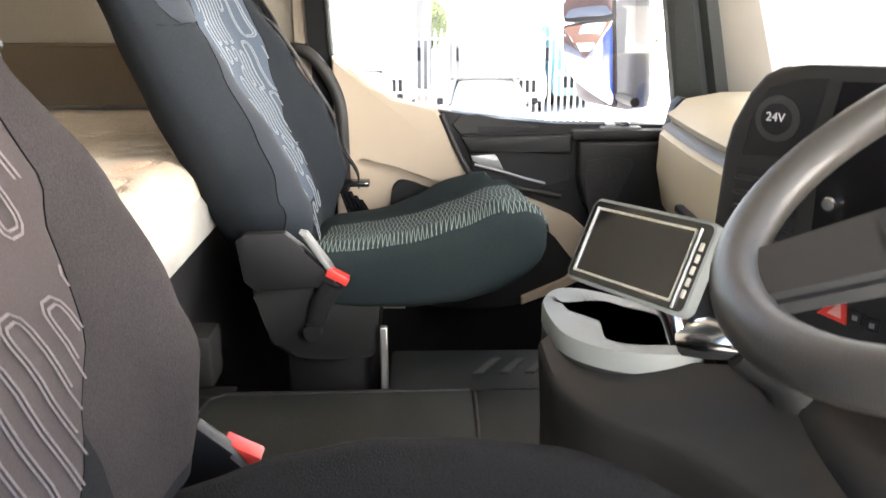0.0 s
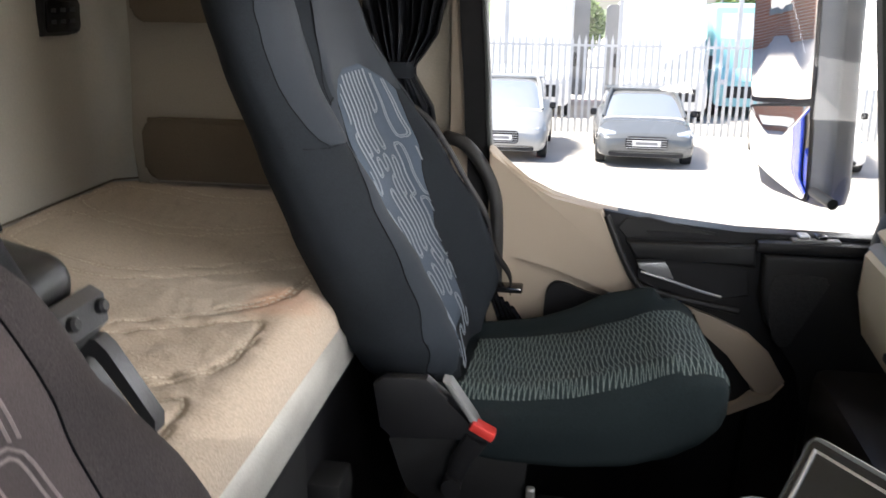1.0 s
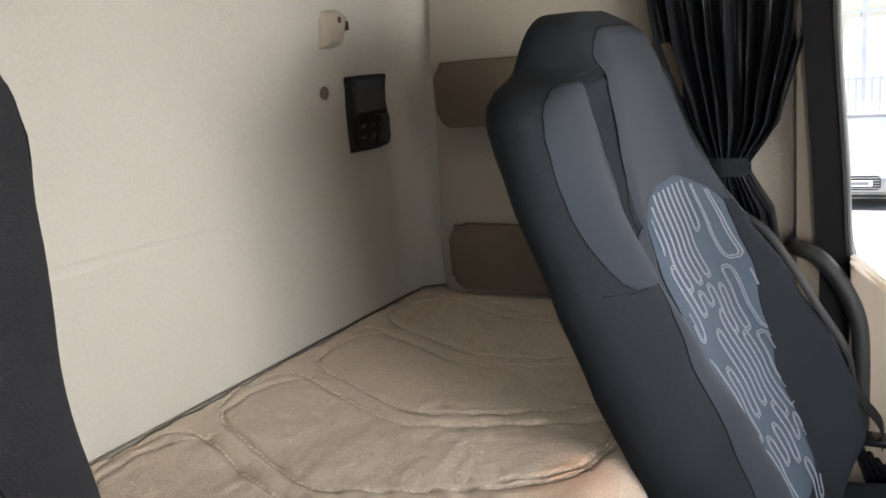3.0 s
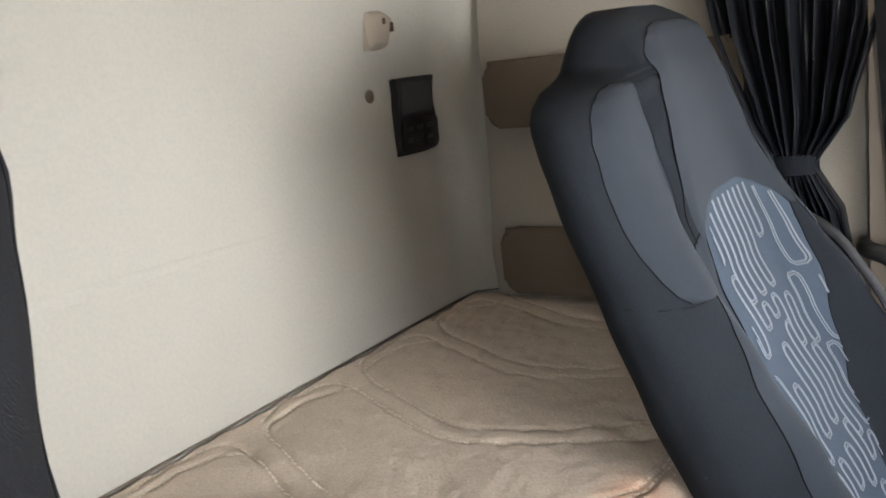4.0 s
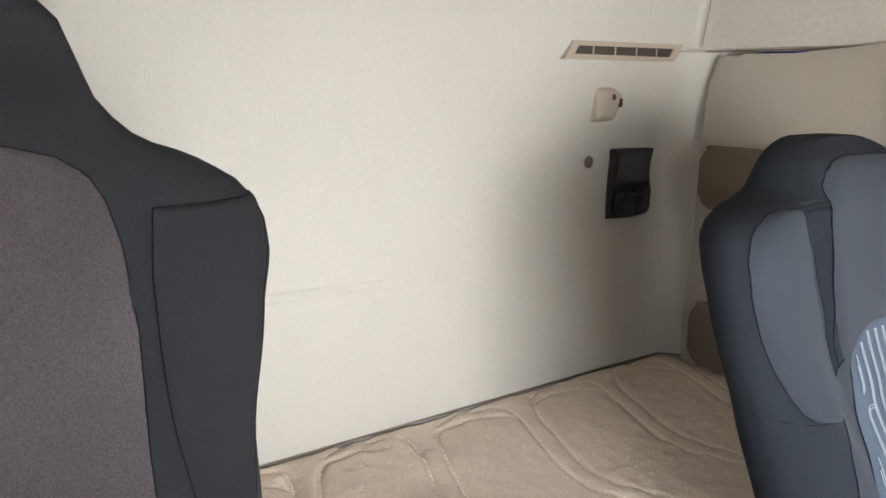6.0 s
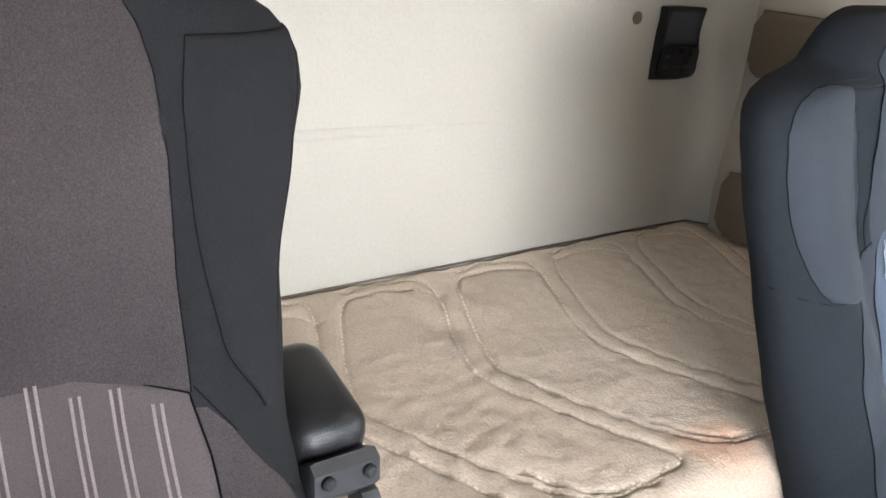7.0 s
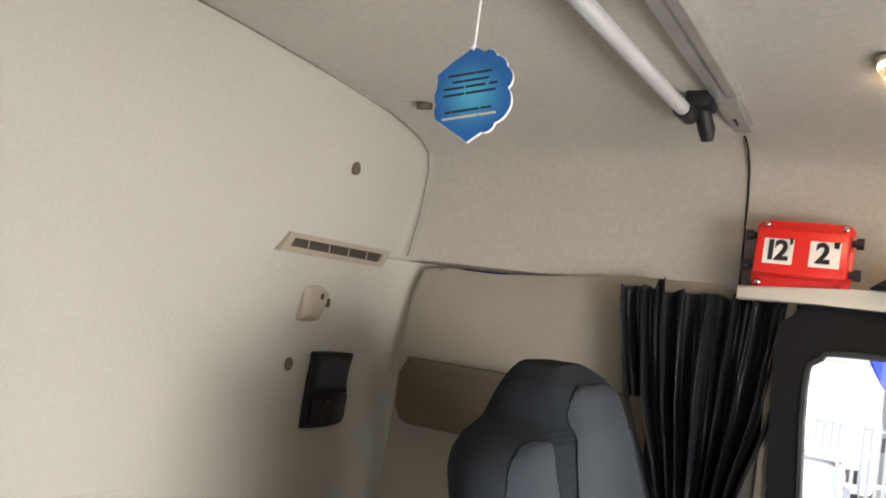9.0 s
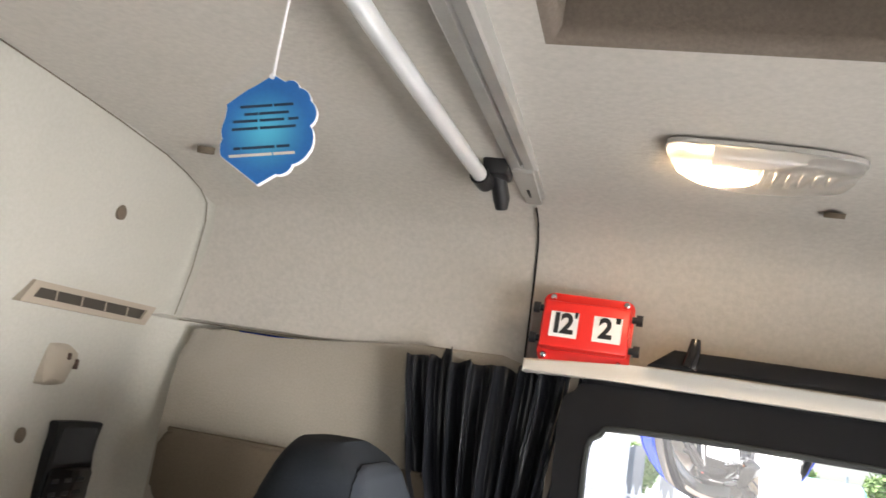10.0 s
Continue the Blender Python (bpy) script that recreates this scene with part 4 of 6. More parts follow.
for k, (z, words) in enumerate(((17.8, ((-18.5, 5.0), (6.2, 20.5))), (12.0, ((-15.6, -5.5), (-4.8, 17.0))), (6.8, ((-24, -6), (-4.5, 13.5), (16.5, 24))), (1.1, ((-25, -6), (-4.5, 22))), (-13.5, ((-24, -19), (-18, 6), (7.5, 17))), (-18.9, ((-27.5, 4), (5, 20.5))))):
    for a, b in words:
        bm = bmesh.new()
        box(bm, (a / 1000, -0.0014, (z - 1.05) / 1000), (b / 1000, -0.0009, (z + 0.95) / 1000))
        card_part("print_bar", bm, DARKTXT if k < 5 else plain("pale_buff_print", (0.55, 0.46, 0.38), 0.5))
bm = bmesh.new()
tie = CARD @ Vector((0.0055, -0.002, 0.0385))
tube(bm, [tie + Vector((0, -0.001, 0)), tie + Vector((0.0, 0.001, 0.004)), tie + Vector((0.0005, 0.001, 0.10)), Vector((tie.x + 0.001, tie.y + 0.001, 1.478))], [0.0022, 0.0012, 0.0010, 0.0010], 6)
part("string", bm, WHITE, tagc)

# red height board
board = thing("height_board", "red plastic height indicator board with number cards", "sign", (0.89, 1.11, 1.22))
TB = Matrix.Translation((0.899, 1.112, 1.226)) @ Matrix.Rotation(radians(-12), 4, "X") @ Matrix.Diagonal((0.93, 1, 1, 1))


def bpart(name, bm, material, parent, label="", smooth=True):
    bmesh.ops.transform(bm, matrix=TB, verts=bm.verts)
    return part(name, bm, material, parent, label, smooth)


bm = bmesh.new()
prism(bm, rrect(-0.086, 0.086, -0.061, 0.064, 0.014), "y", -0.004, 0.012, 0.004, 2)
bpart("back_plate", bm, RED, board)
bm = bmesh.new()
box(bm, (-0.082, -0.028, -0.042), (0.080, -0.002, 0.043), 0.006, 2)
bpart("front_box", bm, RED, board)
for x0 in (-0.066, 0.014):
    bm = bmesh.new()
    box(bm, (x0, -0.0295, -0.024), (x0 + 0.052, -0.0275, 0.022), 0)
    bpart("card", bm, WHITE, board, "white number card", False)
TX = TB @ Matrix.Rotation(radians(90), 4, "X")
for s, x0, z0, sz in (("1", -0.053, -0.001, 0.050), ("2", -0.034, -0.001, 0.050), ("'", -0.0185, 0.009, 0.030), ("2", 0.037, -0.001, 0.050), ("'", 0.057, 0.009, 0.028), ("'", 0.0605, 0.009, 0.028)):
    text("numerals", s, sz, TX @ Matrix.Translation((x0, z0, 0.0300)), INK, board, 0.0006, 0.0017)
for x0, z0 in ((-0.068, 0.055), (0.070, 0.055), (-0.072, -0.053), (0.066, -0.054)):
    bm = bmesh.new()
    tube(bm, [(x0, -0.004, z0), (x0, -0.010, z0), (x0, -0.012, z0)], [0.0055, 0.0055, 0.003], 12)
    bpart("screw", bm, CHROME, board)
for x0, z0 in ((-0.094, 0.030), (-0.094, -0.026), (0.094, 0.028), (0.094, -0.028)):
    bm = bmesh.new()
    s = 1 if x0 > 0 else -1
    tube(bm, [(x0 - s * 0.012, -0.014, z0), (x0 - s * 0.004, -0.014, z0), (x0 - s * 0.004, -0.014, z0), (x0 + s * 0.008, -0.014, z0)], [0.006, 0.006, 0.010, 0.010], 12)
    bpart("knob", bm, BLACK, board)

# ---- curtain ----
cur = thing("curtain", "black satin curtain gathered and tied beside the door", "curtain", (0.75, 1.15, 0.5))
bm = bmesh.new()
N = 150


def curtain_ring(z):
    """Lower and upper ends of the gathered cloth along x at a height, and the fold depth."""
    x0 = lerp([(0.44, 0.735), (0.60, 0.705), (0.70, 0.712), (0.78, 0.672), (0.95, 0.612), (1.12, 0.582), (1.16, 0.580)], z)
    x1 = lerp([(0.44, 0.835), (0.60, 0.830), (0.70, 0.775), (0.78, 0.835), (0.95, 0.885), (1.12, 0.915), (1.16, 0.918)], z)
    d = lerp([(0.44, 0.020), (0.62, 0.024), (0.70, 0.012), (0.78, 0.024), (1.0, 0.020), (1.14, 0.014), (1.16, 0.010)], z)
    return x0, x1, d


rows = []
for z in [0.45, 0.5, 0.56, 0.62, 0.66, 0.685, 0.70, 0.715, 0.74, 0.78, 0.83, 0.88, 0.94, 1.0, 1.06, 1.10, 1.13, 1.145]:
    x0, x1, d = curtain_ring(z)
    row = []
    for i in range(N):
        u = i / (N - 1)
        w = u + 0.035 * noise.noise(Vector((u * 5, z * 1.2, 0.5)))
        ph = 2 * math.pi * 8.5 * w
        y = 1.128 - d * (math.sin(ph) + 0.45 * math.sin(2.7 * ph + 1.3 + z * 2)) - 0.01 * noise.noise(Vector((u * 9, z * 5, 2)))
        top = 0.012 * noise.noise(Vector((u * 16, 9, 0))) if z > 1.12 else 0
        if z > 1.12 and 0.20 < u < 0.25:
            top += 0.022
        row.append((x0 + (x1 - x0) * u + 0.006 * math.cos(ph), min(y, 1.162), z + top))
    rows.append(row)
ring_faces(bm, rows, False)
cl = part("cloth", bm, CURT, cur)
cl.modifiers.new("thickness", "SOLIDIFY").thickness = 0.0015
bm = bmesh.new()
ring_faces(bm, [[(0.742 + 0.040 * math.cos(a), 1.130 + 0.026 * math.sin(a), z) for a in (2 * math.pi * k / 20 for k in range(20))] for z in (0.685, 0.692, 0.712, 0.719)])
part("tie_band", bm, SEATDK, cur)

# grab handle on the door pillar
bm = bmesh.new()
tube(bm, arc([(0.855, 1.12, 0.555), (0.868, 1.07, 0.563), (0.905, 1.055, 0.552), (0.945, 1.05, 0.505), (0.972, 1.05, 0.44), (0.978, 1.05, 0.36), (0.978, 1.052, 0.25), (0.978, 1.10, 0.18)], 5), 0.015, 12)
tagged(part("grab_handle", bm, SOFTBLK), "black tubular grab handle on the door pillar", "handle")

# ---- seats ----
BACKX = [(0.22, 0.845), (0.38, 0.782), (0.50, 0.730), (0.62, 0.684), (0.77, 0.632), (0.88, 0.600), (0.93, 0.598), (0.99, 0.62)]
FRONTX = [(0.22, 1.00), (0.30, 0.985), (0.365, 0.955), (0.45, 0.905), (0.55, 0.845), (0.65, 0.792), (0.74, 0.757), (0.82, 0.738), (0.90, 0.722), (0.96, 0.706), (0.995, 0.68)]
HALF = [(0.22, 0.155), (0.26, 0.205), (0.32, 0.235), (0.40, 0.248), (0.50, 0.252), (0.62, 0.248), (0.72, 0.250), (0.82, 0.254), (0.862, 0.248), (0.888, 0.228), (0.904, 0.196), (0.914, 0.150), (0.924, 0.124), (0.94, 0.116), (0.965, 0.110), (0.982, 0.096), (0.994, 0.070), (0.999, 0.03)]
BOLST = [(0.22, 0.015), (0.32, 0.052), (0.45, 0.074), (0.60, 0.064), (0.72, 0.036), (0.80, 0.016), (0.90, 0.0), (1.0, 0.0)]


HALF2 = [(0.22, 0.17), (0.26, 0.215), (0.32, 0.245), (0.42, 0.255), (0.48, 0.250), (0.52, 0.238), (0.55, 0.224), (0.60, 0.222), (0.70, 0.235), (0.80, 0.262), (0.845, 0.274), (0.868, 0.274), (0.886, 0.267), (0.902, 0.252), (0.915, 0.232), (0.927, 0.206), (0.935, 0.180), (0.948, 0.163), (0.965, 0.150), (0.99, 0.142), (1.02, 0.130), (1.045, 0.105), (1.056, 0.07), (1.060, 0.03)]
COLUMN = [(0.42, 0.0), (0.60, 0.013), (0.75, 0.020), (0.92, 0.024), (0.97, 0.018), (1.0, 0.0)]
SHAPE = [HALF]
MIDY, MIDH = 0.032, 0.157      # middle and half width of the raised column between the shoulder pads


def width_at(z):
    """Half width of a backrest at a height, and where its middle lies; the head restraint stands a little outwards."""
    if SHAPE[0] is not HALF:
        return lerp(SHAPE[0], z), 0.0
    t = max(0.0, min(1.0, (z - 0.895) / 0.03))
    c = MIDY * t * t * (3 - 2 * t)
    return lerp(HALF, z) + c, c


def front_x(y, z):
    """Front face of a backrest at a place across (from its middle) and up."""
    h, c = width_at(z)
    u = min(1.0, abs(y - c) / h)
    b = lerp(BOLST, z) * (0.55 if SHAPE[0] is not HALF else 1.40 if y > 0 else 0.62)
    bump = b * math.exp(-((u - 0.74) / 0.20) ** 2)
    groove = 0.0
    if SHAPE[0] is HALF:
        t = max(0.0, min(1.0, (MIDH + 0.004 - abs(y - MIDY)) / 0.028))
        groove = lerp(COLUMN, z) * t * t * (3 - 2 * t)
        if z > 0.66:
            groove -= 0.006 * min(1.0, (z - 0.66) / 0.06) * math.exp(-((abs(y - MIDY) - MIDH + 0.008) / 0.009) ** 2)
    elif z > 0.62:
        groove = -0.004 * min(1.0, (z - 0.62) / 0.06) * math.exp(-((abs(y) - 0.148) / 0.010) ** 2)
    xf, xb = lerp(FRONTX, z), lerp(BACKX, z)
    round_off = (xf - xb) * 0.5 * (1 - max(0.0, 1 - max(0.0, (u - 0.55) / 0.45) ** 2.6) ** 0.5)
    return xf + bump + groove - round_off


def side_ring(z, n=64):
    (h, c), xb, xf = width_at(z), lerp(BACKX, z), lerp(FRONTX, z)
    mid = (xb + xf) / 2
    out = []
    for i in range(n + 1):
        y = c - h + 2 * h * (0.5 - 0.5 * math.cos(math.pi * i / n))
        out.append((front_x(y, z), y, z))
    for i in range(1, n):
        y = c + h - 2 * h * (0.5 - 0.5 * math.cos(math.pi * i / n))
        u = abs(y - c) / h
        out.append((mid - (mid - xb) * max(0.0, 1 - u ** 7) ** 0.5, y, z))
    return out


def patch(outline_rows, lift, y_side=1, n=14):
    """A padded panel that lies on the front face: rows of (z, y from, y to)."""
    bm = bmesh.new()
    rows = []
    m = len(outline_rows)
    for k, (z, a, b) in enumerate(outline_rows):
        row = []
        for i in range(n + 1):
            t = i / n
            y = y_side * (a + (b - a) * t)
            e = min(1.0, min(i, n - i) / 3.0) * min(1.0, min(k, m - 1 - k) / 3.0)
            row.append((front_x(y, z) + 0.0002 + lift * (1 - (1 - e) ** 2), y, z))
        rows.append(row)
    ring_faces(bm, rows, False)
    return bm


def hairpins(kind):
    """Centre lines of the stitched meanders on the insert, as (y, z) outlines: bands that interlock."""
    rnd = random.Random(5 + kind)
    if kind == 0:
        breaks, pitch, half, spread = (0.770, 0.628, 0.530, 0.425, 0.320, 0.230), 0.0225, 0.168, 0.040
    else:
        breaks, pitch, half, spread = (0.705, 0.560, 0.430, 0.290), 0.0250, 0.150, 0.036
    n = int(2 * half / pitch)
    gap = pitch * 0.45
    ends = []
    for k, z in enumerate(breaks):
        low = [z + rnd.uniform(-spread, spread) for _ in range(n + 2)]
        ends.append(low)
    out = []
    for k in range(len(breaks) - 1):
        pts = []
        for i in range(n):
            y = -half + pitch * (i + 0.5)
            top = min(ends[k][max(0, (i + 1) // 2 * 2 - 1)], ends[k][min(n, (i + 1) // 2 * 2)]) - gap if k else breaks[0]
            bot = ends[k + 1][(i // 2) * 2 + 1]
            up = i % 2 == 1
            c = pitch * 0.5
            line = [(y, top), (y, bot)] if not up else [(y, bot), (y, top)]
            a, b = line
            sg = 1 if b[1] > a[1] else -1
            pts += [(y, a[1] + sg * c * 0.9), (y, b[1] - sg * c * 0.9)]
            if i < n - 1:
                y2 = y + pitch
                zt = b[1]
                pts += [(y + 0.12 * c, zt - sg * c * 0.35), (y + 0.5 * c, zt), (y2 - 0.5 * c, zt), (y2 - 0.12 * c, zt - sg * c * 0.35)]
        out.append(pts)
    return out


def beside(pts, d):
    """The same line, moved sideways."""
    out = []
    for i, p in enumerate(pts):
        a, b = Vector(pts[max(i - 1, 0)]), Vector(pts[min(i + 1, len(pts) - 1)])
        n = (b - a).normalized()
        out.append((p[0] - n.y * d, p[1] + n.x * d))
    return out


def dense(pts, step=0.012):
    out = []
    for a, b in zip(pts, pts[1:]):
        a, b = Vector(a), Vector(b)
        k = max(1, int((b - a).length / step))
        out += [tuple(a.lerp(b, t / k)) for t in range(k)]
    return out + [pts[-1]]


def ribbon(bm, pts, half, lift):
    prev = None
    for i, p in enumerate(pts):
        a, b = Vector(pts[max(i - 1, 0)]), Vector(pts[min(i + 1, len(pts) - 1)])
        d = (b - a).normalized() * half
        l, r = (p[0] - d.y, p[1] + d.x), (p[0] + d.y, p[1] - d.x)
        now = [bm.verts.new((front_x(y, z) + lift, y, z)) for y, z in (l, r)]
        mid = bm.verts.new((front_x(p[0], p[1]) + lift + 0.0012, p[0], p[1]))
        if prev:
            bm.faces.new((prev[0], prev[2], mid, now[0]))
            bm.faces.new((prev[2], prev[1], now[1], mid))
        prev = (now[0], now[1], mid)


def seat(label, at, shift, tilt, side, cloth, panel, lobe, insert, cushion_top, cushion_side, stitch, wide):
    """A high-backed lorry seat with an integral head restraint, facing +x; side is the inner side (buckle), -1 or 1 in y."""
    s = thing("lorry_seat", label, "seat", at, "cab seats")
    T = Matrix.Translation(at)
    TBK = T @ Matrix.Translation(shift)
    SHAPE[0] = HALF2 if wide else HALF

    def bput(name, bm, material, parent=s, lab="", smooth=True):
        bmesh.ops.transform(bm, matrix=TBK, verts=bm.verts)
        return part(name, bm, material, parent, lab, smooth)

    def put(name, bm, material, parent=s, lab="", smooth=True):
        bmesh.ops.transform(bm, matrix=T, verts=bm.verts)
        return part(name, bm, material, parent, lab, smooth)

    bm = bmesh.new()
    zs = [0.22, 0.235, 0.26, 0.29, 0.32, 0.36, 0.40, 0.45, 0.50, 0.56, 0.62, 0.68, 0.72, 0.76, 0.80, 0.84, 0.865, 0.885, 0.902, 0.912, 0.920, 0.926, 0.932, 0.94, 0.952, 0.966, 0.98, 0.990, 0.996, 0.999]
    zs = [round(0.22 + 0.0125 * i, 4) for i in range(53)] + [z for z in zs if z > 0.88]
    if wide:
        zs = zs[:-3] + [0.99, 1.005, 1.02, 1.034, 1.045, 1.052, 1.057, 1.060]
    ring_faces(bm, [side_ring(z) for z in zs])
    back = bput("backrest", bm, cloth)
    def seam(line, k=1, r=0.0005 if wide else 0.0007, material=SEAM):
        b0 = bmesh.new()
        tube(b0, [(front_x(k * y, z) + 0.0004, k * y, z) for y, z in line], r, 5)
        bput("seam", b0, material, back)

    if wide:
        pw = [(0.655, 0.135), (0.70, 0.138), (0.81, 0.146), (0.865, 0.143), (0.895, 0.136), (0.915, 0.126), (0.928, 0.108), (0.936, 0.080), (0.941, 0.040), (0.943, 0.010)]
        lo = [(0.64, 0.186), (0.685, 0.162), (0.757, 0.157), (0.842, 0.159), (0.91, 0.168)]
        hi = [(0.64, 0.192), (0.70, 0.222), (0.80, 0.250), (0.87, 0.263), (0.893, 0.262)]
        pz0, pz1, lz0, lz1 = 0.660, 0.943, 0.64, 0.891
    else:
        pw = [(0.68, 0.146), (0.72, 0.144), (0.78, 0.138), (0.88, 0.132), (0.935, 0.126), (0.955, 0.114), (0.968, 0.095), (0.975, 0.055)]
        lo = [(0.645, 0.176), (0.649, 0.160), (0.656, 0.147), (0.670, 0.133), (0.690, 0.123), (0.72, 0.117), (0.77, 0.115), (0.84, 0.118), (0.89, 0.124), (0.913, 0.134)]
        hi = [(0.645, 0.210), (0.655, 0.219), (0.675, 0.226), (0.71, 0.232), (0.75, 0.236), (0.79, 0.238), (0.84, 0.236), (0.866, 0.228), (0.886, 0.212), (0.900, 0.188), (0.908, 0.160)]
        pz0, pz1, lz0, lz1 = 0.690, 0.975, 0.645, 0.907
    mid = 0.0 if wide else MIDY
    pz = [pz0 + (pz1 - pz0) * math.sin(math.pi / 2 * i / 34) for i in range(35)]
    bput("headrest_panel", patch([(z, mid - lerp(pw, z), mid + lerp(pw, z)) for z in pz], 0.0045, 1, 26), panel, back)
    seam([(mid - lerp(pw, z), z) for z in pz] + [(mid + lerp(pw, z), z) for z in pz[::-1]])
    for k in (-1, 1):
        zz = [lz0 + (lz1 - lz0) * (0.5 - 0.5 * math.cos(math.pi * i / 34)) for i in range(35)]
        inner = [lerp(lo, z) + (0.050 * (lerp(hi, z) - lerp(lo, z)) / 0.12 if k > 0 and not wide else 0.0) for z in zz]
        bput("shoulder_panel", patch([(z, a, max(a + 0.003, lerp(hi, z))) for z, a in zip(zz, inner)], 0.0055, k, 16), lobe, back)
        seam(list(zip(inner, zz)), k)
        seam([(inner[-1] + (lerp(hi, lz1) - inner[-1]) * i / 10, lz1) for i in range(11)], k, 0.0006)
        seam([(lerp(hi, z), z) for z in zz], k)
        if not wide:
            seam([(0.195, 0.644), (0.212, 0.641), (0.235, 0.642), (0.250, 0.646)], k)
        else:
            seam([(0.137, 0.664), (0.159, 0.636), (0.198, 0.579), (0.21, 0.55)], k)
    top = 0.750 if not wide else 0.690
    if wide:
        wt = [(0.285, 0.040), (0.325, 0.070), (0.365, 0.1045), (0.425, 0.125), (0.468, 0.136), (0.55, 0.139), (0.62, 0.140), (0.660, 0.134), (0.667, 0.105), (0.678, 0.073), (0.687, 0.033), (0.690, 0.005)]
        zz = [0.285, 0.33, 0.38, 0.44, 0.50, 0.55, 0.60, 0.635, 0.655, 0.660, 0.664, 0.668, 0.673, 0.678, 0.683, 0.687, 0.689, 0.690]
    else:
        wt = [(0.28, 0.100), (0.36, 0.114), (0.45, 0.126), (0.53, 0.130), (0.62, 0.129), (0.690, 0.129), (0.712, 0.121), (0.728, 0.102), (0.740, 0.072), (0.747, 0.036), (0.750, 0.006)]
        zz = [0.285, 0.33, 0.38, 0.44, 0.50, 0.55, 0.60, 0.65, 0.690, 0.703, 0.714, 0.723, 0.730, 0.736, 0.741, 0.746, 0.750]
    wm = [(0.30, -0.048), (0.40, -0.026), (0.50, -0.002), (0.60, 0.015), (0.70, 0.028), (0.76, 0.030)] if not wide else [(0.285, -0.100), (0.325, -0.070), (0.365, -0.0355), (0.425, -0.015), (0.468, -0.003), (0.55, 0.0), (1.0, 0.0)]
    zz = [0.285 + 0.0125 * i for i in range(60) if 0.285 + 0.0125 * i < zz[7]] + zz[7:]
    bput("insert", patch([(z, lerp(wm, z) - lerp(wt, z), lerp(wm, z) + lerp(wt, z)) for z in zz], 0.0062 if not wide else 0.0030, 1, 44), insert, back, "patterned cloth insert")
    seam([(lerp(wm, z) - lerp(wt, z), z) for z in zz] + [(lerp(wm, z) + lerp(wt, z), z) for z in zz[::-1]], 1, 0.0008)
    if not wide:
        # smooth flank between the insert and the seam on the bolster's crest; its paler cloth paints light on it
        crest = [(0.23, 0.160), (0.27, 0.198), (0.33, 0.215), (0.45, 0.212), (0.55, 0.202), (0.60, 0.190), (0.64, 0.165), (0.67, 0.138), (0.705, 0.106)]
        zf = [0.23 + 0.0125 * i for i in range(38)] + [0.705]
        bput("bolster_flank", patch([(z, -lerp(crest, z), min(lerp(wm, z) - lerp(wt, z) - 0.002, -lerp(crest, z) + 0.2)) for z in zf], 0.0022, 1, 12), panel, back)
        seam([(-lerp(crest, z), z) for z in zf], 1, 0.0009)
    else:
        # worn inner faces of the bolsters, in the cloth of the middle
        crest = [(0.23, 0.165), (0.27, 0.212), (0.32, 0.238), (0.42, 0.246), (0.48, 0.240), (0.53, 0.222), (0.55, 0.208), (0.579, 0.196), (0.636, 0.158), (0.652, 0.142)]
        zf = [0.23 + 0.012 * i for i in range(36)]
        for k in (-1, 1):
            rows = [(z, min(max(k * lerp(wm, z) + lerp(wt, z) + 0.001, 0.0), lerp(crest, z) - 0.002), lerp(crest, z)) for z in zf]
            bput("bolster_flank", patch(rows, 0.0015, k, 14), panel, back)
    bm = bmesh.new()
    for pts in hairpins(1 if wide else 0):
        pts = dense(pts)
        for off in ((-0.0019, 0.0019) if not wide else (-0.0027, 0.0027)):
            run = []
            for y, z in beside(pts, off) + [(9.0, 0.5)]:
                if abs(y - lerp(wm, z)) < lerp(wt, z) - 0.004 and z < top - 0.003:
                    run.append((y, z))
                else:
                    if len(run) > 1:
                        ribbon(bm, run, 0.0011 if not wide else 0.0011, 0.0074 if not wide else 0.0042)
                    run = []
    tagged(bput("stitching", bm, stitch, back, "", False), kind="stuff")
    # cushion: long pad, higher and rounded at the front
    CX = [(0.88, 0.155, 0.195, 0.20), (0.92, 0.13, 0.205, 0.235), (0.98, 0.118, 0.214, 0.25), (1.06, 0.115, 0.222, 0.258), (1.15, 0.115, 0.238, 0.262), (1.24, 0.122, 0.268, 0.262), (1.31, 0.140, 0.298, 0.258), (1.355, 0.165, 0.303, 0.250), (1.385, 0.195, 0.288, 0.238), (1.398, 0.222, 0.262, 0.215)]
    if wide:
        CX = [(0.88, 0.155, 0.245, 0.14), (0.95, 0.13, 0.265, 0.172), (1.02, 0.118, 0.282, 0.198), (1.11, 0.115, 0.292, 0.214), (1.20, 0.118, 0.294, 0.208), (1.28, 0.128, 0.294, 0.186), (1.335, 0.145, 0.290, 0.150), (1.368, 0.170, 0.284, 0.112), (1.388, 0.200, 0.272, 0.075), (1.398, 0.222, 0.255, 0.040)]
        CX = [(x, z0, z1 + 0.026, h + 0.024) for x, z0, z1, h in CX]
    else:
        CX = [(x, z0 + 0.014, z1, h) for x, z0, z1, h in CX]

    def cushion_z(x, y, z0, z1, h, up):
        u = min(1.0, abs(y) / h)
        c = u ** (1 / 0.42)
        k = max(0.0, 1 - c * c) ** 0.21
        z = (z0 + z1) / 2 + (z1 - z0) / 2 * (k if up else -k)
        if up:
            z += (0.004 if wide else 0.022 if y * side > 0 else 0.02 + 0.030 * math.exp(-((x - 1.23) / 0.10) ** 2)) * math.exp(-((u - 0.82) / 0.16) ** 2) * (1 if x < 1.33 else 0.4) - 0.004
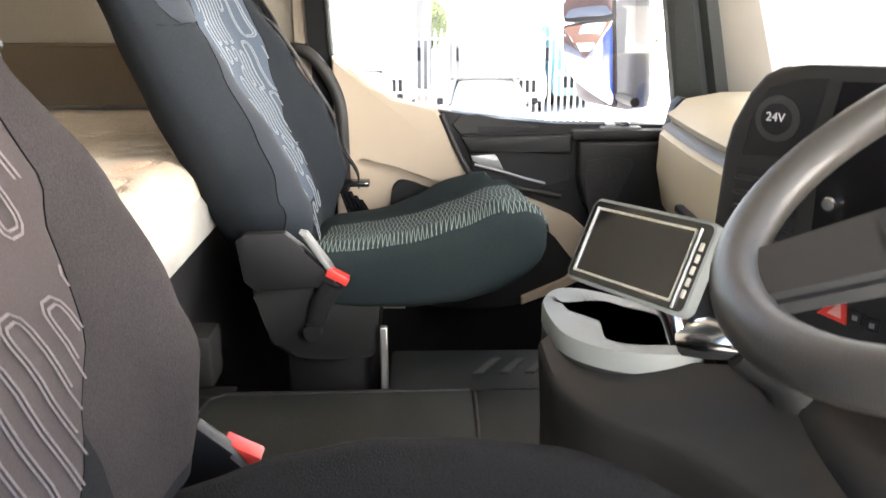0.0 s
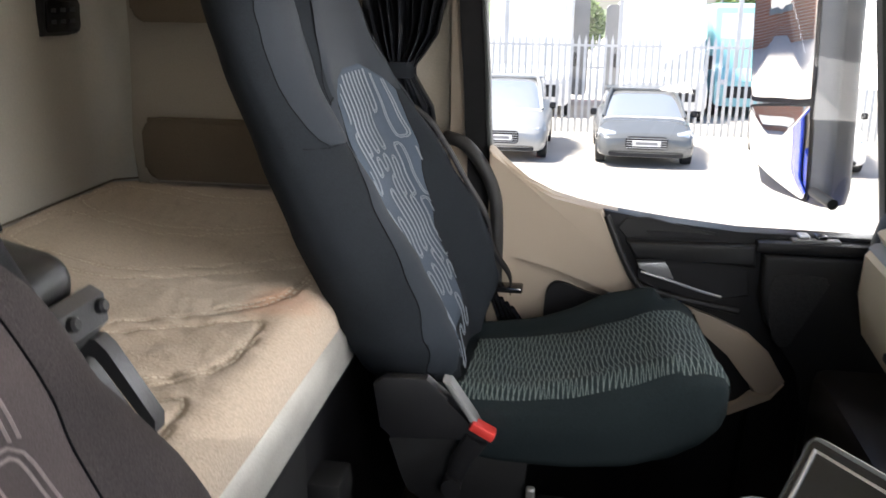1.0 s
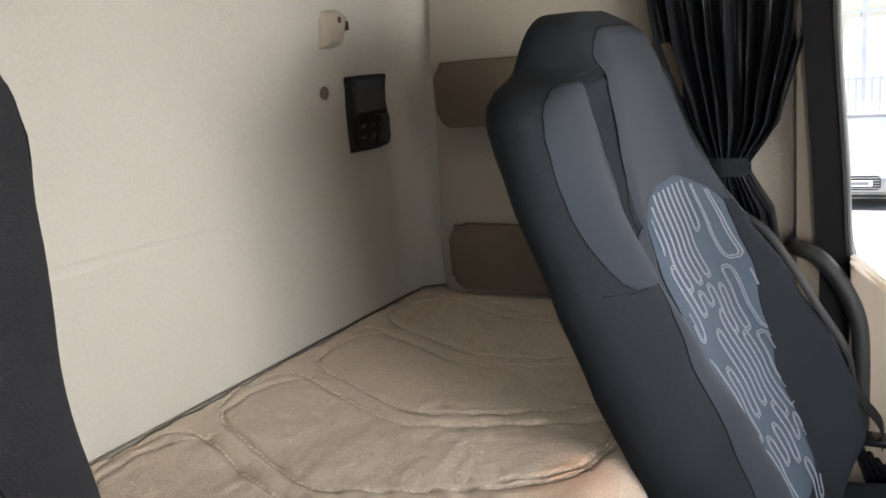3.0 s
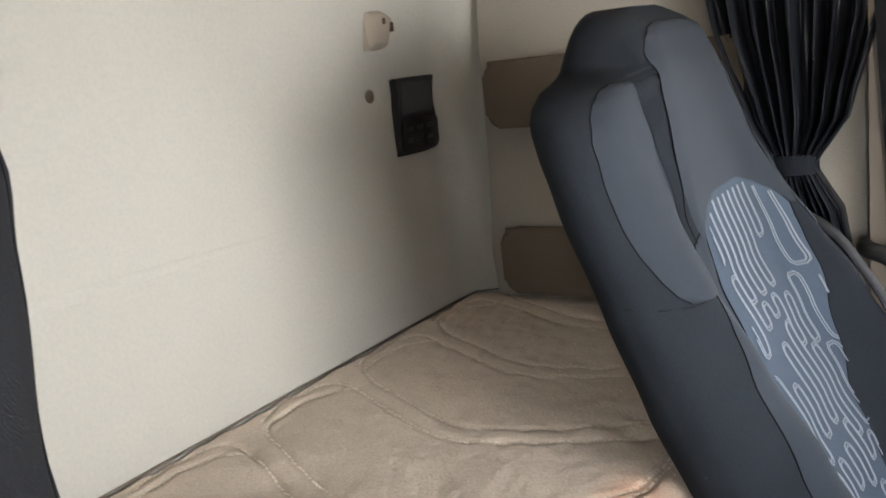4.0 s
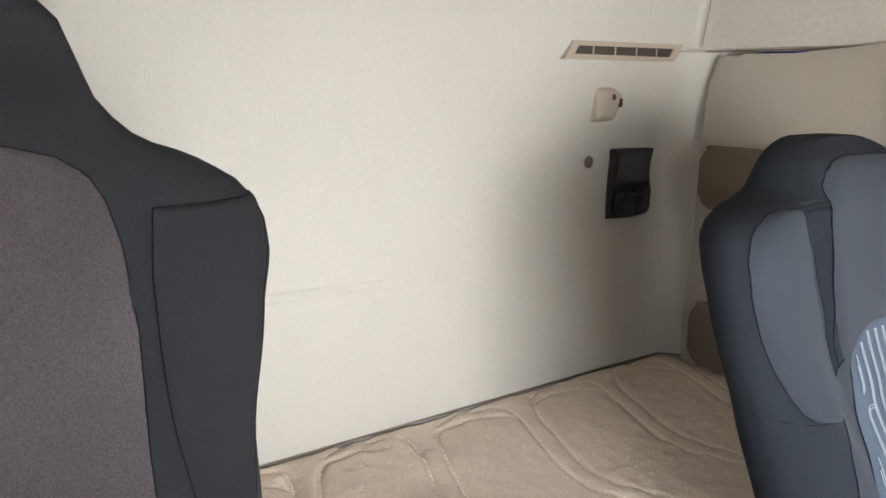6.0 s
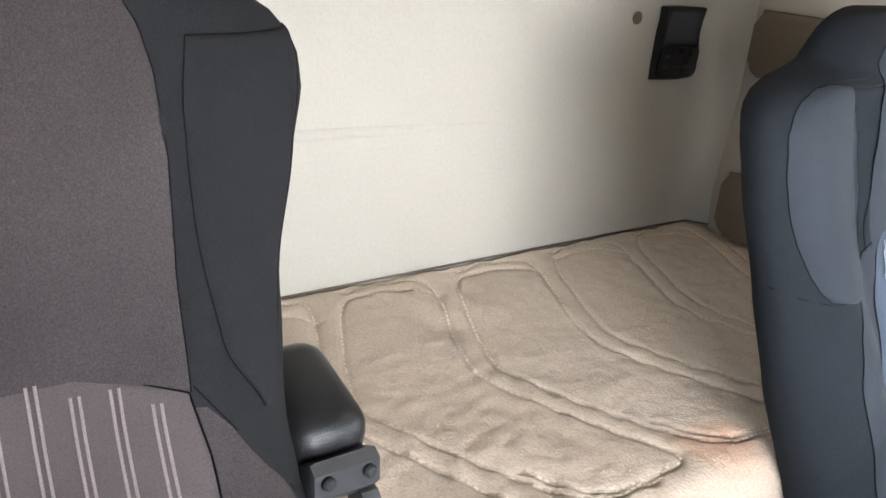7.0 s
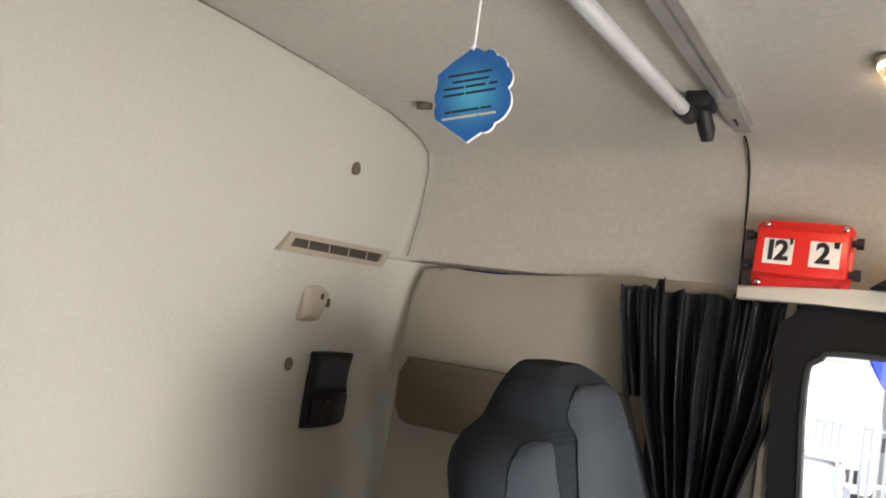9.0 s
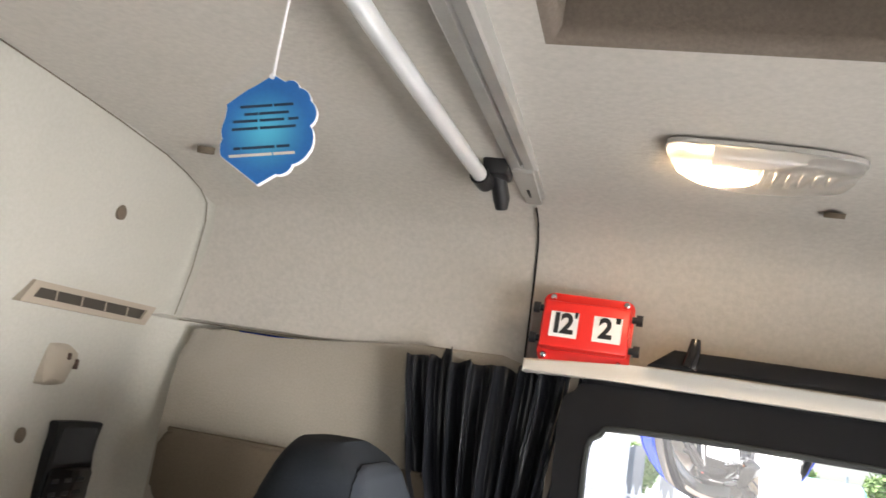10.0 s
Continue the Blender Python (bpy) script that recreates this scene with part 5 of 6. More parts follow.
            z += tilt * (y * side / h)
        return z

    bm = bmesh.new()
    rings, top_rows = [], []
    for x in [0.88 + 0.018 * i for i in range(26)] + [1.342, 1.355, 1.368, 1.380, 1.388, 1.394, 1.398]:
        z0, z1, h = (lerp([(c[0], c[k]) for c in CX], x) for k in (1, 2, 3))
        ys = [h * math.sin(math.pi / 2 * (-1 + 2 * i / 40)) for i in range(41)]
        rings.append([(x, y, cushion_z(x, y, z0, z1, h, True)) for y in ys] + [(x, y, cushion_z(x, y, z0, z1, h, False)) for y in ys[-2:0:-1]])
        if x > 0.96:
            lim = (-0.74, 0.80) if side > 0 else (-0.93, 0.50)
            row = []
            for i in range(33):
                y = h * (lim[0] + (lim[1] - lim[0]) * i / 32)
                row.append((x, y, cushion_z(x, y, z0, z1, h, True) + 0.0035 * min(1.0, min(i, 32 - i) / 2.0)))
            top_rows.append(row)
    ring_faces(bm, rings)
    cush = put("cushion", bm, cushion_side)
    for dx, dz in ((0.004, -0.006), (0.004, -0.022)):
        top_rows.append([(x + dx, y, z + dz) for x, y, z in top_rows[-1]])
    bm = bmesh.new()
    ring_faces(bm, top_rows, False)
    put("cushion_panel", bm, cushion_top, cush, "wavy-patterned cushion cloth")
    # base: side skirt, suspension block, rails
    bm = bmesh.new()
    prism(bm, [(0.842, 0.275), (0.86, 0.290), (0.93, 0.292), (0.965, 0.262), (1.005, 0.205), (1.03, 0.19), (0.872, 0.182), (0.852, 0.20)], "y", side * 0.262 - 0.012, side * 0.262 + 0.012, 0.006, 2)
    put("hinge_cover", bm, BLACK)
    bm = bmesh.new()
    prism(bm, smooth2([(0.868, 0.178), (0.98, 0.180), (1.085, 0.176), (1.090, 0.165), (1.086, 0.060), (1.072, 0.044), (0.985, 0.040), (0.915, 0.050), (0.888, 0.085), (0.868, 0.150)], 3), "y", -0.248, 0.248, 0.012, 3)
    put("base_skirt", bm, SOFTBLK)
    bm = bmesh.new()
    box(bm, (0.90, -0.17, -0.40 - at[2]), (1.07, 0.17, 0.06), 0.02, 2)
    put("pedestal", bm, BLACK)
    bm = bmesh.new()
    prism(bm, [(0.955, 0.292), (0.968, 0.290), (1.025, 0.205), (1.015, 0.200)] if not wide else [(0.872, 0.275), (0.888, 0.273), (0.905, 0.205), (0.885, 0.200)], "y", side * 0.262 - 0.016, side * 0.262 + 0.016, 0.003, 1)
    put("trim_strip", bm, DULLGREY)
    # buckle on its stalk
    bm = bmesh.new()
    tube(bm, [(0.972, side * 0.268, 0.105), (0.985, side * 0.270, 0.15), (1.01, side * 0.272, 0.195) if not wide else (0.962, side * 0.272, 0.238)], [0.014, 0.018, 0.020], 10, 0.6)
    tube(bm, [(0.972, side * 0.255, 0.108), (0.972, side * 0.288, 0.108)], 0.016, 14)
    stalk = put("buckle_stalk", bm, BLACK)
    bm = bmesh.new()
    box(bm, (-0.021, -0.013, -0.008), (0.021, 0.013, 0.008), 0.003, 2)
    bmesh.ops.transform(bm, matrix=Matrix.Translation((1.020, side * 0.272, 0.212) if not wide else (0.968, side * 0.272, 0.253)) @ Matrix.Rotation(radians(28), 4, "Y"), verts=bm.verts)
    put("buckle", bm, REDB, stalk, "red seat belt buckle")
    # belt from shoulder to hip on the outer side
    bm = bmesh.new()
    o = -side
    SH = Vector(shift)
    path = [Vector((max(front_x(o * (y + d), z) for d in (-0.022, 0.0, 0.022)) + 0.004, o * y, z)) + SH for y, z in ((0.212, 0.645), (0.203, 0.58), (0.200, 0.51), (0.204, 0.43), (0.212, 0.36))]
    path = arc([Vector((0.600, o * 0.312, 0.80)) + SH, Vector((0.700, o * 0.280, 0.715)) + SH] + path + [Vector((1.015, o * 0.262, 0.29)), Vector((1.02, o * 0.262, 0.25))], 4)
    prev = None
    for p in path:
        now = [bm.verts.new(p + Vector((0.001, -o * 0.023, 0))), bm.verts.new(p + Vector((0.0, o * 0.023, 0.0)))]
        if prev:
            bm.faces.new((*prev, now[1], now[0]))
        prev = now
    belt = put("belt", bm, mat("black_webbing", (0.009, 0.009, 0.011), 0.75, 0, 0.2, 30, 0.3, 1500, 0.2))
    belt.modifiers.new("thickness", "SOLIDIFY").thickness = 0.002
    bm = bmesh.new()
    box(bm, (0.985, o * 0.255 - 0.02, 0.255), (1.045, o * 0.255 + 0.02, 0.268), 0.004, 2)
    for i in range(5):
        tube(bm, [(0.975 + i * 0.012, o * 0.24, 0.262 - i * 0.01), (1.0 + i * 0.012, o * 0.27, 0.17)], 0.006, 6)
    put("belt_tongue", bm, GLOSSBLK)
    return s, put


ps, pput = seat("dark grey passenger seat with stitched slate insert and green woven cushion", (0.0, 0.71, 0.0), (-0.045, 0, 0.0), 0.030, -1, SEATDK, SEATLIT, SEATLIT, SEATINS, SEATWEAVE, SEATSIDE, STITCH, False)
ds, dput = seat("faded brown-grey driver's seat with pink-stitched insert", (0.02, -0.49, -0.005), (-0.045, 0.005, 0.10), 0.0, 1, DRVBODY, DRVCLOTH, DRVBODY, DRVINS, DRVDARK, DRVDARK, PINKST, True)

# folded armrest on the driver's seat
AR = Matrix.Translation((0.718, -0.232, 0.664)) @ Matrix.Rotation(radians(14), 4, "Y")
arm = thing("armrest", "black vinyl armrest on a grey metal bracket beside the driver's seat", "armrest", (0.78, -0.19, 0.45))
bm = bmesh.new()
box(bm, (-0.066, -0.038, -0.056), (0.056, 0.038, 0.040), 0.026, 5)
bmesh.ops.transform(bm, matrix=AR, verts=bm.verts)
part("pad", bm, mat("black_vinyl", (0.010, 0.010, 0.011), 0.33, 0, 0.1, 30, 0.25, 700, 0.5), arm)
GREYMET = mat("grey_armrest_metal", (0.085, 0.085, 0.09), 0.32, 0.5, 0.06, 30, 0.1)
bm = bmesh.new()
prism(bm, [(0.749, 0.648), (0.786, 0.668), (0.796, 0.662), (0.798, 0.640), (0.782, 0.622), (0.750, 0.612)], "y", -0.262, -0.200, 0.005, 2)
br = part("bracket", bm, GREYMET, arm)
for yy in (-0.250, -0.213):
    bm = bmesh.new()
    tube(bm, [(0.785, yy, 0.652), (0.801, yy, 0.655), (0.803, yy, 0.6555)], [0.006, 0.006, 0.004], 10)
    part("screw", bm, BLACK, br)
for y0, y1 in ((-0.216, -0.200), (-0.262, -0.246)):
    bm = bmesh.new()
    outer = [(0.772, 0.622), (0.781, 0.628), (0.792, 0.628), (0.800, 0.620), (0.834, 0.564), (0.833, 0.552), (0.820, 0.544), (0.806, 0.547), (0.770, 0.606)]
    hole = [(0.781, 0.611), (0.785, 0.614), (0.790, 0.613), (0.794, 0.608), (0.822, 0.566), (0.821, 0.560), (0.816, 0.556), (0.810, 0.559), (0.781, 0.604)]
    plate_with_hole(bm, outer, hole, "y", y0, y1)
    bmesh.ops.bevel(bm, geom=[e for e in bm.edges if e.calc_face_angle(0) > 0.9], offset=0.002, segments=2, affect="EDGES")
    part("slotted_link", bm, GREYMET, br)
bm = bmesh.new()
prism(bm, [(0.809, 0.552), (0.836, 0.556), (0.862, 0.505), (0.950, 0.350), (0.915, 0.335), (0.835, 0.490)], "y", -0.246, -0.216, 0.006, 2)
part("lower_arm", bm, GREYMET, br)

# ---- dashboard ----
dash = thing("passenger_dash", "cream passenger dashboard with a silver strip and black vents", "dashboard", (1.8, 0.6, 0.1))


def dash_edge(y):
    return 1.746 - 0.012 * math.sin(math.pi * max(0.0, min(1.0, (y - 0.30) / 0.7)))


def dash_loft(prof, y0=0.12, y1=0.985, n=14):
    bm = bmesh.new()
    rings = []
    for y in np.linspace(y0, y1, n):
        e = dash_edge(y)
        rings.append([(e + dx, y, z) for dx, z in prof])
    ring_faces(bm, rings)
    return bm


part("upper_shell", dash_loft([(0.006, 0.402), (-0.002, 0.418), (0.03, 0.452), (0.12, 0.468), (0.40, 0.47), (0.40, 0.402)]), CREAMDASH, dash)
part("silver_strip", dash_loft([(-0.014, 0.386), (-0.010, 0.390), (0.004, 0.401), (0.06, 0.403), (0.06, 0.386)]), DULLGREY, dash)
part("lower_shell", dash_loft([(-0.006, 0.386), (-0.018, 0.372), (-0.02, 0.29), (0.0, 0.20), (0.05, 0.13), (0.12, 0.09), (0.35, 0.09), (0.35, 0.386)]), CREAMDASH, dash)
bm = bmesh.new()
ring_faces(bm, [[(x + dx, y, z) for x, z in ((1.756, 0.440), (1.772, 0.456), (1.796, 0.450), (1.798, 0.40), (1.780, 0.33), (1.764, 0.284), (1.742, 0.284), (1.738, 0.33), (1.746, 0.39))] for y, dx in ((0.972, 0.0), (0.990, -0.006), (1.02, 0.0))])
part("end_vent", bm, BLACK, dash)
for i in range(6):
    bm = bmesh.new()
    box(bm, (1.732 + i * 0.004, 0.966, 0.316 + i * 0.021), (1.746 + i * 0.004, 0.996, 0.321 + i * 0.021), 0.001, 1)
    part("slat", bm, ALU, dash, "", False)
bm = bmesh.new()
box(bm, (1.706, 0.560, 0.242), (1.735, 0.755, 0.259), 0.005, 2)
part("slot_vent", bm, BLACK, dash)
bm = bmesh.new()
box(bm, (1.66, 0.10, -0.40), (2.02, 1.0, 0.12), 0.03, 2)
part("kick_panel", bm, BLACK, dash)

# driver's cockpit: centre panel turned towards the driver, and the instrument hood
cock = thing("driver_dash", "black driver's dashboard with vents, switches and a socket", "dashboard", (1.7, -0.3, 0.1))
CN = Vector((-0.75, -0.66, 0.0)).normalized()
CU = Vector((0.66, -0.75, 0.0)).normalized()
CO0 = Vector((1.555, 0.075, 0.0))
CPM = Matrix.Translation(CO0) @ Matrix((CU, Vector((0, 0, 1)), CN)).transposed().to_4x4()


def cpart(name, bm, material, parent=None, label="", smooth=True):
    """A piece of the turned panel, drawn along it, up, and out of it."""
    bmesh.ops.transform(bm, matrix=CPM, verts=bm.verts)
    return part(name, bm, material, parent or cock, label, smooth)


bm = bmesh.new()
prism(bm, [(0.03, 0.15), (0.0, 0.30), (0.002, 0.40), (0.004, 0.505), (0.010, 0.535), (0.030, 0.578), (0.047, 0.600), (0.066, 0.610), (0.10, 0.615), (0.34, 0.625), (0.34, 0.15)], "z", -0.22, 0.0, 0.010, 3)
cpart("centre_shell", bm, SOFTBLK)
bm = bmesh.new()
prism(bm, [(0.028, 0.500), (0.036, 0.545), (0.056, 0.588), (0.10, 0.600), (0.128, 0.602), (0.110, 0.505)], "z", -0.004, 0.0015, 0.002, 1)
cpart("switch_plate", bm, BLACK)
bm = bmesh.new()
prism(bm, [(0.128, 0.505), (0.142, 0.600), (0.33, 0.610), (0.33, 0.40), (0.128, 0.42)], "z", -0.004, 0.0012, 0.002, 1)
cpart("display", bm, GLOSSBLK)
bm = bmesh.new()
tube(bm, [(0.072, 0.550, -0.004), (0.072, 0.550, 0.004), (0.072, 0.550, 0.0045), (0.072, 0.550, -0.001)], [0.0275, 0.0275, 0.0235, 0.0215], 28)
cpart("socket_ring", bm, mat("worn_grey_plastic", (0.045, 0.045, 0.047), 0.45, 0, 0.1, 30, 0.15, 900))
bm = bmesh.new()
tube(bm, [(0.072, 0.550, -0.003), (0.072, 0.550, 0.006), (0.072, 0.550, 0.007)], [0.020, 0.019, 0.016], 24)
cap = cpart("socket_cap", bm, BLACK)
text("marking", "24V", 0.015, CPM @ Matrix.Translation((0.072, 0.552, 0.0076)), WHITE, cap)
bm = bmesh.new()
prism(bm, [(0.022, 0.345), (0.026, 0.485), (0.112, 0.488), (0.106, 0.345)], "z", -0.002, 0.0008)
cpart("vent_recess", bm, INK)
for row in range(7):
    for col in range(2):
        bm = bmesh.new()
        z = 0.356 + row * 0.019
        box(bm, (0.027 + col * 0.043, z, 0.0), (0.066 + col * 0.041, z + 0.006, 0.007), 0.0015, 1)
        cpart("slat", bm, SOFTBLK)
bm = bmesh.new()
tube(bm, [(0.150, 0.460, 0.0), (0.150, 0.460, 0.012), (0.150, 0.460, 0.014)], [0.010, 0.009, 0.007], 20)
cpart("chrome_knob", bm, CHROME)
for i, (ss, zz) in enumerate(((0.118, 0.378), (0.135, 0.372), (0.152, 0.366), (0.137, 0.345), (0.195, 0.330), (0.215, 0.326), (0.06, 0.325), (0.085, 0.322))):
    bm = bmesh.new()
    box(bm, (ss - 0.008, zz - 0.009, -0.002), (ss + 0.008, zz + 0.009, 0.005), 0.002, 1)
    b0 = cpart("switch", bm, BLACK)
    bm = bmesh.new()
    box(bm, (ss - 0.003, zz - 0.003, 0.0048), (ss + 0.003, zz + 0.003, 0.0056))
    cpart("symbol", bm, GREYP, b0, "", False)
bm = bmesh.new()
prism(bm, [(0.150, 0.324), (0.186, 0.318), (0.180, 0.358)], "z", -0.002, 0.006, 0.0015, 1)
hz_ = cpart("hazard_switch", bm, REDB, None, "red hazard switch")
bm = bmesh.new()
prism(bm, [(0.163, 0.328), (0.180, 0.325), (0.177, 0.345)], "z", 0.0055, 0.0068)
cpart("triangle", bm, plain("pale_red", (0.8, 0.40, 0.36), 0.4), hz_, "", False)
bm = bmesh.new()
box(bm, (1.70, -0.88, 0.14), (1.98, -0.17, 0.605), 0.025, 3)
part("instrument_hood", bm, SOFTBLK, cock)

# console with cup holders
con = thing("cup_holder_console", "black floor console with a grey cup holder tray", "console", (1.45, 0.12, 0.0))
CO = smooth2([(1.372, 0.245), (1.352, 0.200), (1.351, 0.140), (1.366, 0.065), (1.415, 0.015), (1.485, -0.003), (1.535, 0.012), (1.550, 0.10), (1.505, 0.175), (1.445, 0.235), (1.402, 0.256)], 4)


def scale2(poly, k, c=(1.45, 0.125)):
    return [(c[0] + (x - c[0]) * k, c[1] + (y - c[1]) * k) for x, y in poly]


bm = bmesh.new()
ring_faces(bm, [[(x, y, 0.0) for x, y in scale2(CO, 0.97)], [(x, y, 0.16) for x, y in scale2(CO, 1.0)], [(x, y, 0.225) for x, y in scale2(CO, 1.0)]], True, False)
part("column", bm, SOFTBLK, con)
WELL = smooth2([(1.384, 0.158), (1.400, 0.190), (1.440, 0.196), (1.468, 0.172), (1.505, 0.140), (1.522, 0.09), (1.512, 0.038), (1.460, 0.030), (1.424, 0.044), (1.417, 0.068), (1.436, 0.084), (1.430, 0.104), (1.405, 0.112), (1.391, 0.132)], 4)
bm = bmesh.new()
rings = [[(x, y, 0.224) for x, y in scale2(CO, 1.01)], [(x, y, 0.246) for x, y in scale2(CO, 1.01)], [(x, y, 0.252) for x, y in scale2(CO, 0.985)], [(x, y, 0.252) for x, y in WELL], [(x, y, 0.240) for x, y in WELL]]
ring_faces(bm, rings, True, False)
part("tray_rim", bm, GREYP, con)
bm = bmesh.new()
ring_faces(bm, [[(x, y, 0.241) for x, y in WELL], [(x, y, 0.17) for x, y in scale2(WELL, 0.93)]], True, False)
bm.faces.new([bm.verts.new((x, y, 0.17)) for x, y in scale2(WELL, 0.93)])
part("cup_well", bm, BLACK, con)
for cx, cy in ((1.432, 0.150), (1.472, 0.078)):
    bm = bmesh.new()
    n = 28
    ring_faces(bm, [[(cx + r * math.cos(2 * math.pi * k / n), cy + r * math.sin(2 * math.pi * k / n), z) for k in range(n)] for r, z in ((0.032, 0.171), (0.033, 0.215), (0.030, 0.215), (0.029, 0.171))], True, False)
    part("cup_ring", bm, SOFTBLK, con)
bm = bmesh.new()
box(bm, (1.60, -0.45, 0.02), (1.80, 0.12, 0.26), 0.04, 3)
part("lower_cover", bm, SOFTBLK, con)
bm = bmesh.new()
ridge = arc([(1.334, 0.105, 0.226), (1.346, 0.030, 0.205), (1.384, -0.048, 0.198), (1.461, -0.125, 0.196), (1.535, -0.25, 0.192), (1.575, -0.45, 0.19)], 6)
rows = [[(p.x + 0.012 * k + 0.02, p.y + 0.008 * k + 0.008, 0.0) for k in (0,) for p in ridge]]
for dx, dz in ((0.006, -0.10), (0.001, -0.025), (0.0, -0.008), (0.004, 0.0), (0.012, 0.004), (0.06, 0.022)):
    rows.append([(p.x + dx, p.y + dx * 0.6, max(0.004, p.z + dz)) for p in ridge])
reach = [max(0.0, min(1.0, (0.02 - p.y) / 0.12)) for p in ridge]
rows.append([(p.x + 0.061 + 0.07 * f, p.y + 0.036 + 0.04 * f, p.z + 0.023 + 0.028 * f) for p, f in zip(ridge, reach)])
ring_faces(bm, rows, False)
part("console_flank", bm, SOFTBLK, con)

# satnav tablet with its mount
TL, TR, BL = Vector((1.403, 0.09, 0.437)), Vector((1.503, -0.096, 0.452)), Vector((1.361, 0.053, 0.335))
ux = (TR - TL).normalized()
uy0 = (TL - BL)
uy = (uy0 - ux * uy0.dot(ux)).normalized()
uz = ux.cross(uy)
W, H = (TR - TL).length, 0.112
TM = Matrix.Translation((TL + TR) / 2 - uy * H / 2) @ Matrix((ux, uy, uz)).transposed().to_4x4()
tab = thing("satnav", "black satnav tablet with a grey rim on a dashboard mount", "satnav", (1.43, 0.0, 0.3))


def tpart(name, bm, material, parent, label="", smooth=True):
    bmesh.ops.transform(bm, matrix=TM, verts=bm.verts)
    return part(name, bm, material, parent, label, smooth)


bm = bmesh.new()
prism(bm, rrect(-W / 2, W / 2, -H / 2, H / 2, 0.010), "z", -0.016, 0.0, 0.003, 2)
body = tpart("case", bm, GREYP, tab)
bm = bmesh.new()
prism(bm, rrect(-W / 2 + 0.004, W / 2 - 0.004, -H / 2 + 0.004, H / 2 - 0.004, 0.008), "z", -0.002, 0.0015)
tpart("bezel", bm, GLOSSBLK, body, "", False)
bm = bmesh.new()
plate_with_hole(bm, rrect(-W / 2 + 0.014, W / 2 - 0.024, -H / 2 + 0.012, H / 2 - 0.012, 0.002), rrect(-W / 2 + 0.017, W / 2 - 0.027, -H / 2 + 0.015, H / 2 - 0.015, 0.002), "z", 0.001, 0.003)
tpart("screen_frame", bm, ALU, body, "", False)
bm = bmesh.new()
box(bm, (-W / 2 + 0.017, -H / 2 + 0.015, 0.0), (W / 2 - 0.027, H / 2 - 0.015, 0.002))
tpart("screen", bm, SCREEN, body, "", False)
# pale bars stand in for reflections on the screen frame and case edge
for x0, x1, m0, m1 in ((-W / 2 + 0.0135, -W / 2 + 0.0172, 0.012, 0.012), (W / 2 - 0.0200, W / 2 - 0.0165, 0.006, 0.010)):
    bm = bmesh.new()
    box(bm, (x0, -H / 2 + m0, 0.002), (x1, H / 2 - m1, 0.0045), 0.001, 2)
    tpart("glint_bar", bm, TUBEW, body, "pale bar painted as a reflection")
for i in range(5):
    bm = bmesh.new()
    box(bm, (W / 2 - 0.013, -0.036 + i * 0.014, 0.001), (W / 2 - 0.007, -0.026 + i * 0.014, 0.0035), 0.001, 1)
    tpart("key", bm, PALETRIM, body)
bm = bmesh.new()
tube(bm, [(1.468, 0.0, 0.345), (1.485, -0.03, 0.315), (1.49, -0.04, 0.285)], [0.018, 0.020, 0.016], 12)
tube(bm, [(1.49, -0.04, 0.29), (1.515, -0.06, 0.30), (1.56, -0.08, 0.30)], [0.020, 0.026, 0.020], 12)
part("mount_arm", bm, CHROME, tab)
bm = bmesh.new()
tube(bm, [(1.55, -0.08, 0.30), (1.60, -0.09, 0.27), (1.63, -0.10, 0.22)], [0.030, 0.034, 0.036], 14)
part("mount_foot", bm, SOFTBLK, tab)

# steering wheel
WC = Vector((1.575, -0.49, 0.605))
WM = Matrix.Translation(WC) @ Matrix.Rotation(radians(-32), 4, "Y") @ Matrix.Rotation(radians(-20), 4, "Z")
wheel = thing("steering_wheel", "black leather steering wheel with silver accents", "steering wheel", (1.60, -0.49, 0.4))


def wpart(name, bm, material, parent, label=""):
    bmesh.ops.transform(bm, matrix=WM, verts=bm.verts)
    return part(name, bm, material, parent, label)


bm = bmesh.new()
R, rr = 0.215, 0.018
ring_faces(bm, [[((R + rr * 1.1 * math.cos(b)) * math.cos(a), (R + rr * 1.1 * math.cos(b)) * math.sin(a), rr * math.sin(b)) for b in (2 * math.pi * k / 14 for k in range(14))] for a in (2 * math.pi * k / 64 for k in range(65))], True, False)
bmesh.ops.remove_doubles(bm, verts=bm.verts, dist=1e-5)
wpart("rim", bm, mat("black_leather", (0.050, 0.047, 0.044), 0.30, 0, 0.1, 30, 0.25, 900, 0.5), wheel)
bm = bmesh.new()
prism(bm, smooth2([(0.10, -0.08), (0.115, 0.0), (0.10, 0.08), (0.02, 0.105), (-0.09, 0.075), (-0.115, 0.0), (-0.09, -0.075), (0.02, -0.105)], 4), "z", -0.05, -0.005, 0.015, 3)
hub = wpart("hub", bm, SOFTBLK, wheel)
for y0 in (-1, 1):
    bm = bmesh.new()
    ring_faces(bm, [[(0.045, y0 * 0.09, -0.03), (-0.045, y0 * 0.09, -0.03), (-0.045, y0 * 0.09, -0.008), (0.045, y0 * 0.09, -0.008)],
                    [(0.04, y0 * 0.207, -0.012), (-0.035, y0 * 0.207, -0.012), (-0.035, y0 * 0.207, 0.008), (0.04, y0 * 0.207, 0.008)]])
    bmesh.ops.bevel(bm, geom=bm.edges[:], offset=0.006, segments=2, affect="EDGES")
    sp = wpart("spoke", bm, SOFTBLK, wheel)
    bm = bmesh.new()
    box(bm, (-0.03, y0 * 0.15 - 0.025, -0.004), (0.03, y0 * 0.15 + 0.025, 0.004), 0.004, 2)
    wpart("button_pad", bm, GLOSSBLK, sp)
bm = bmesh.new()
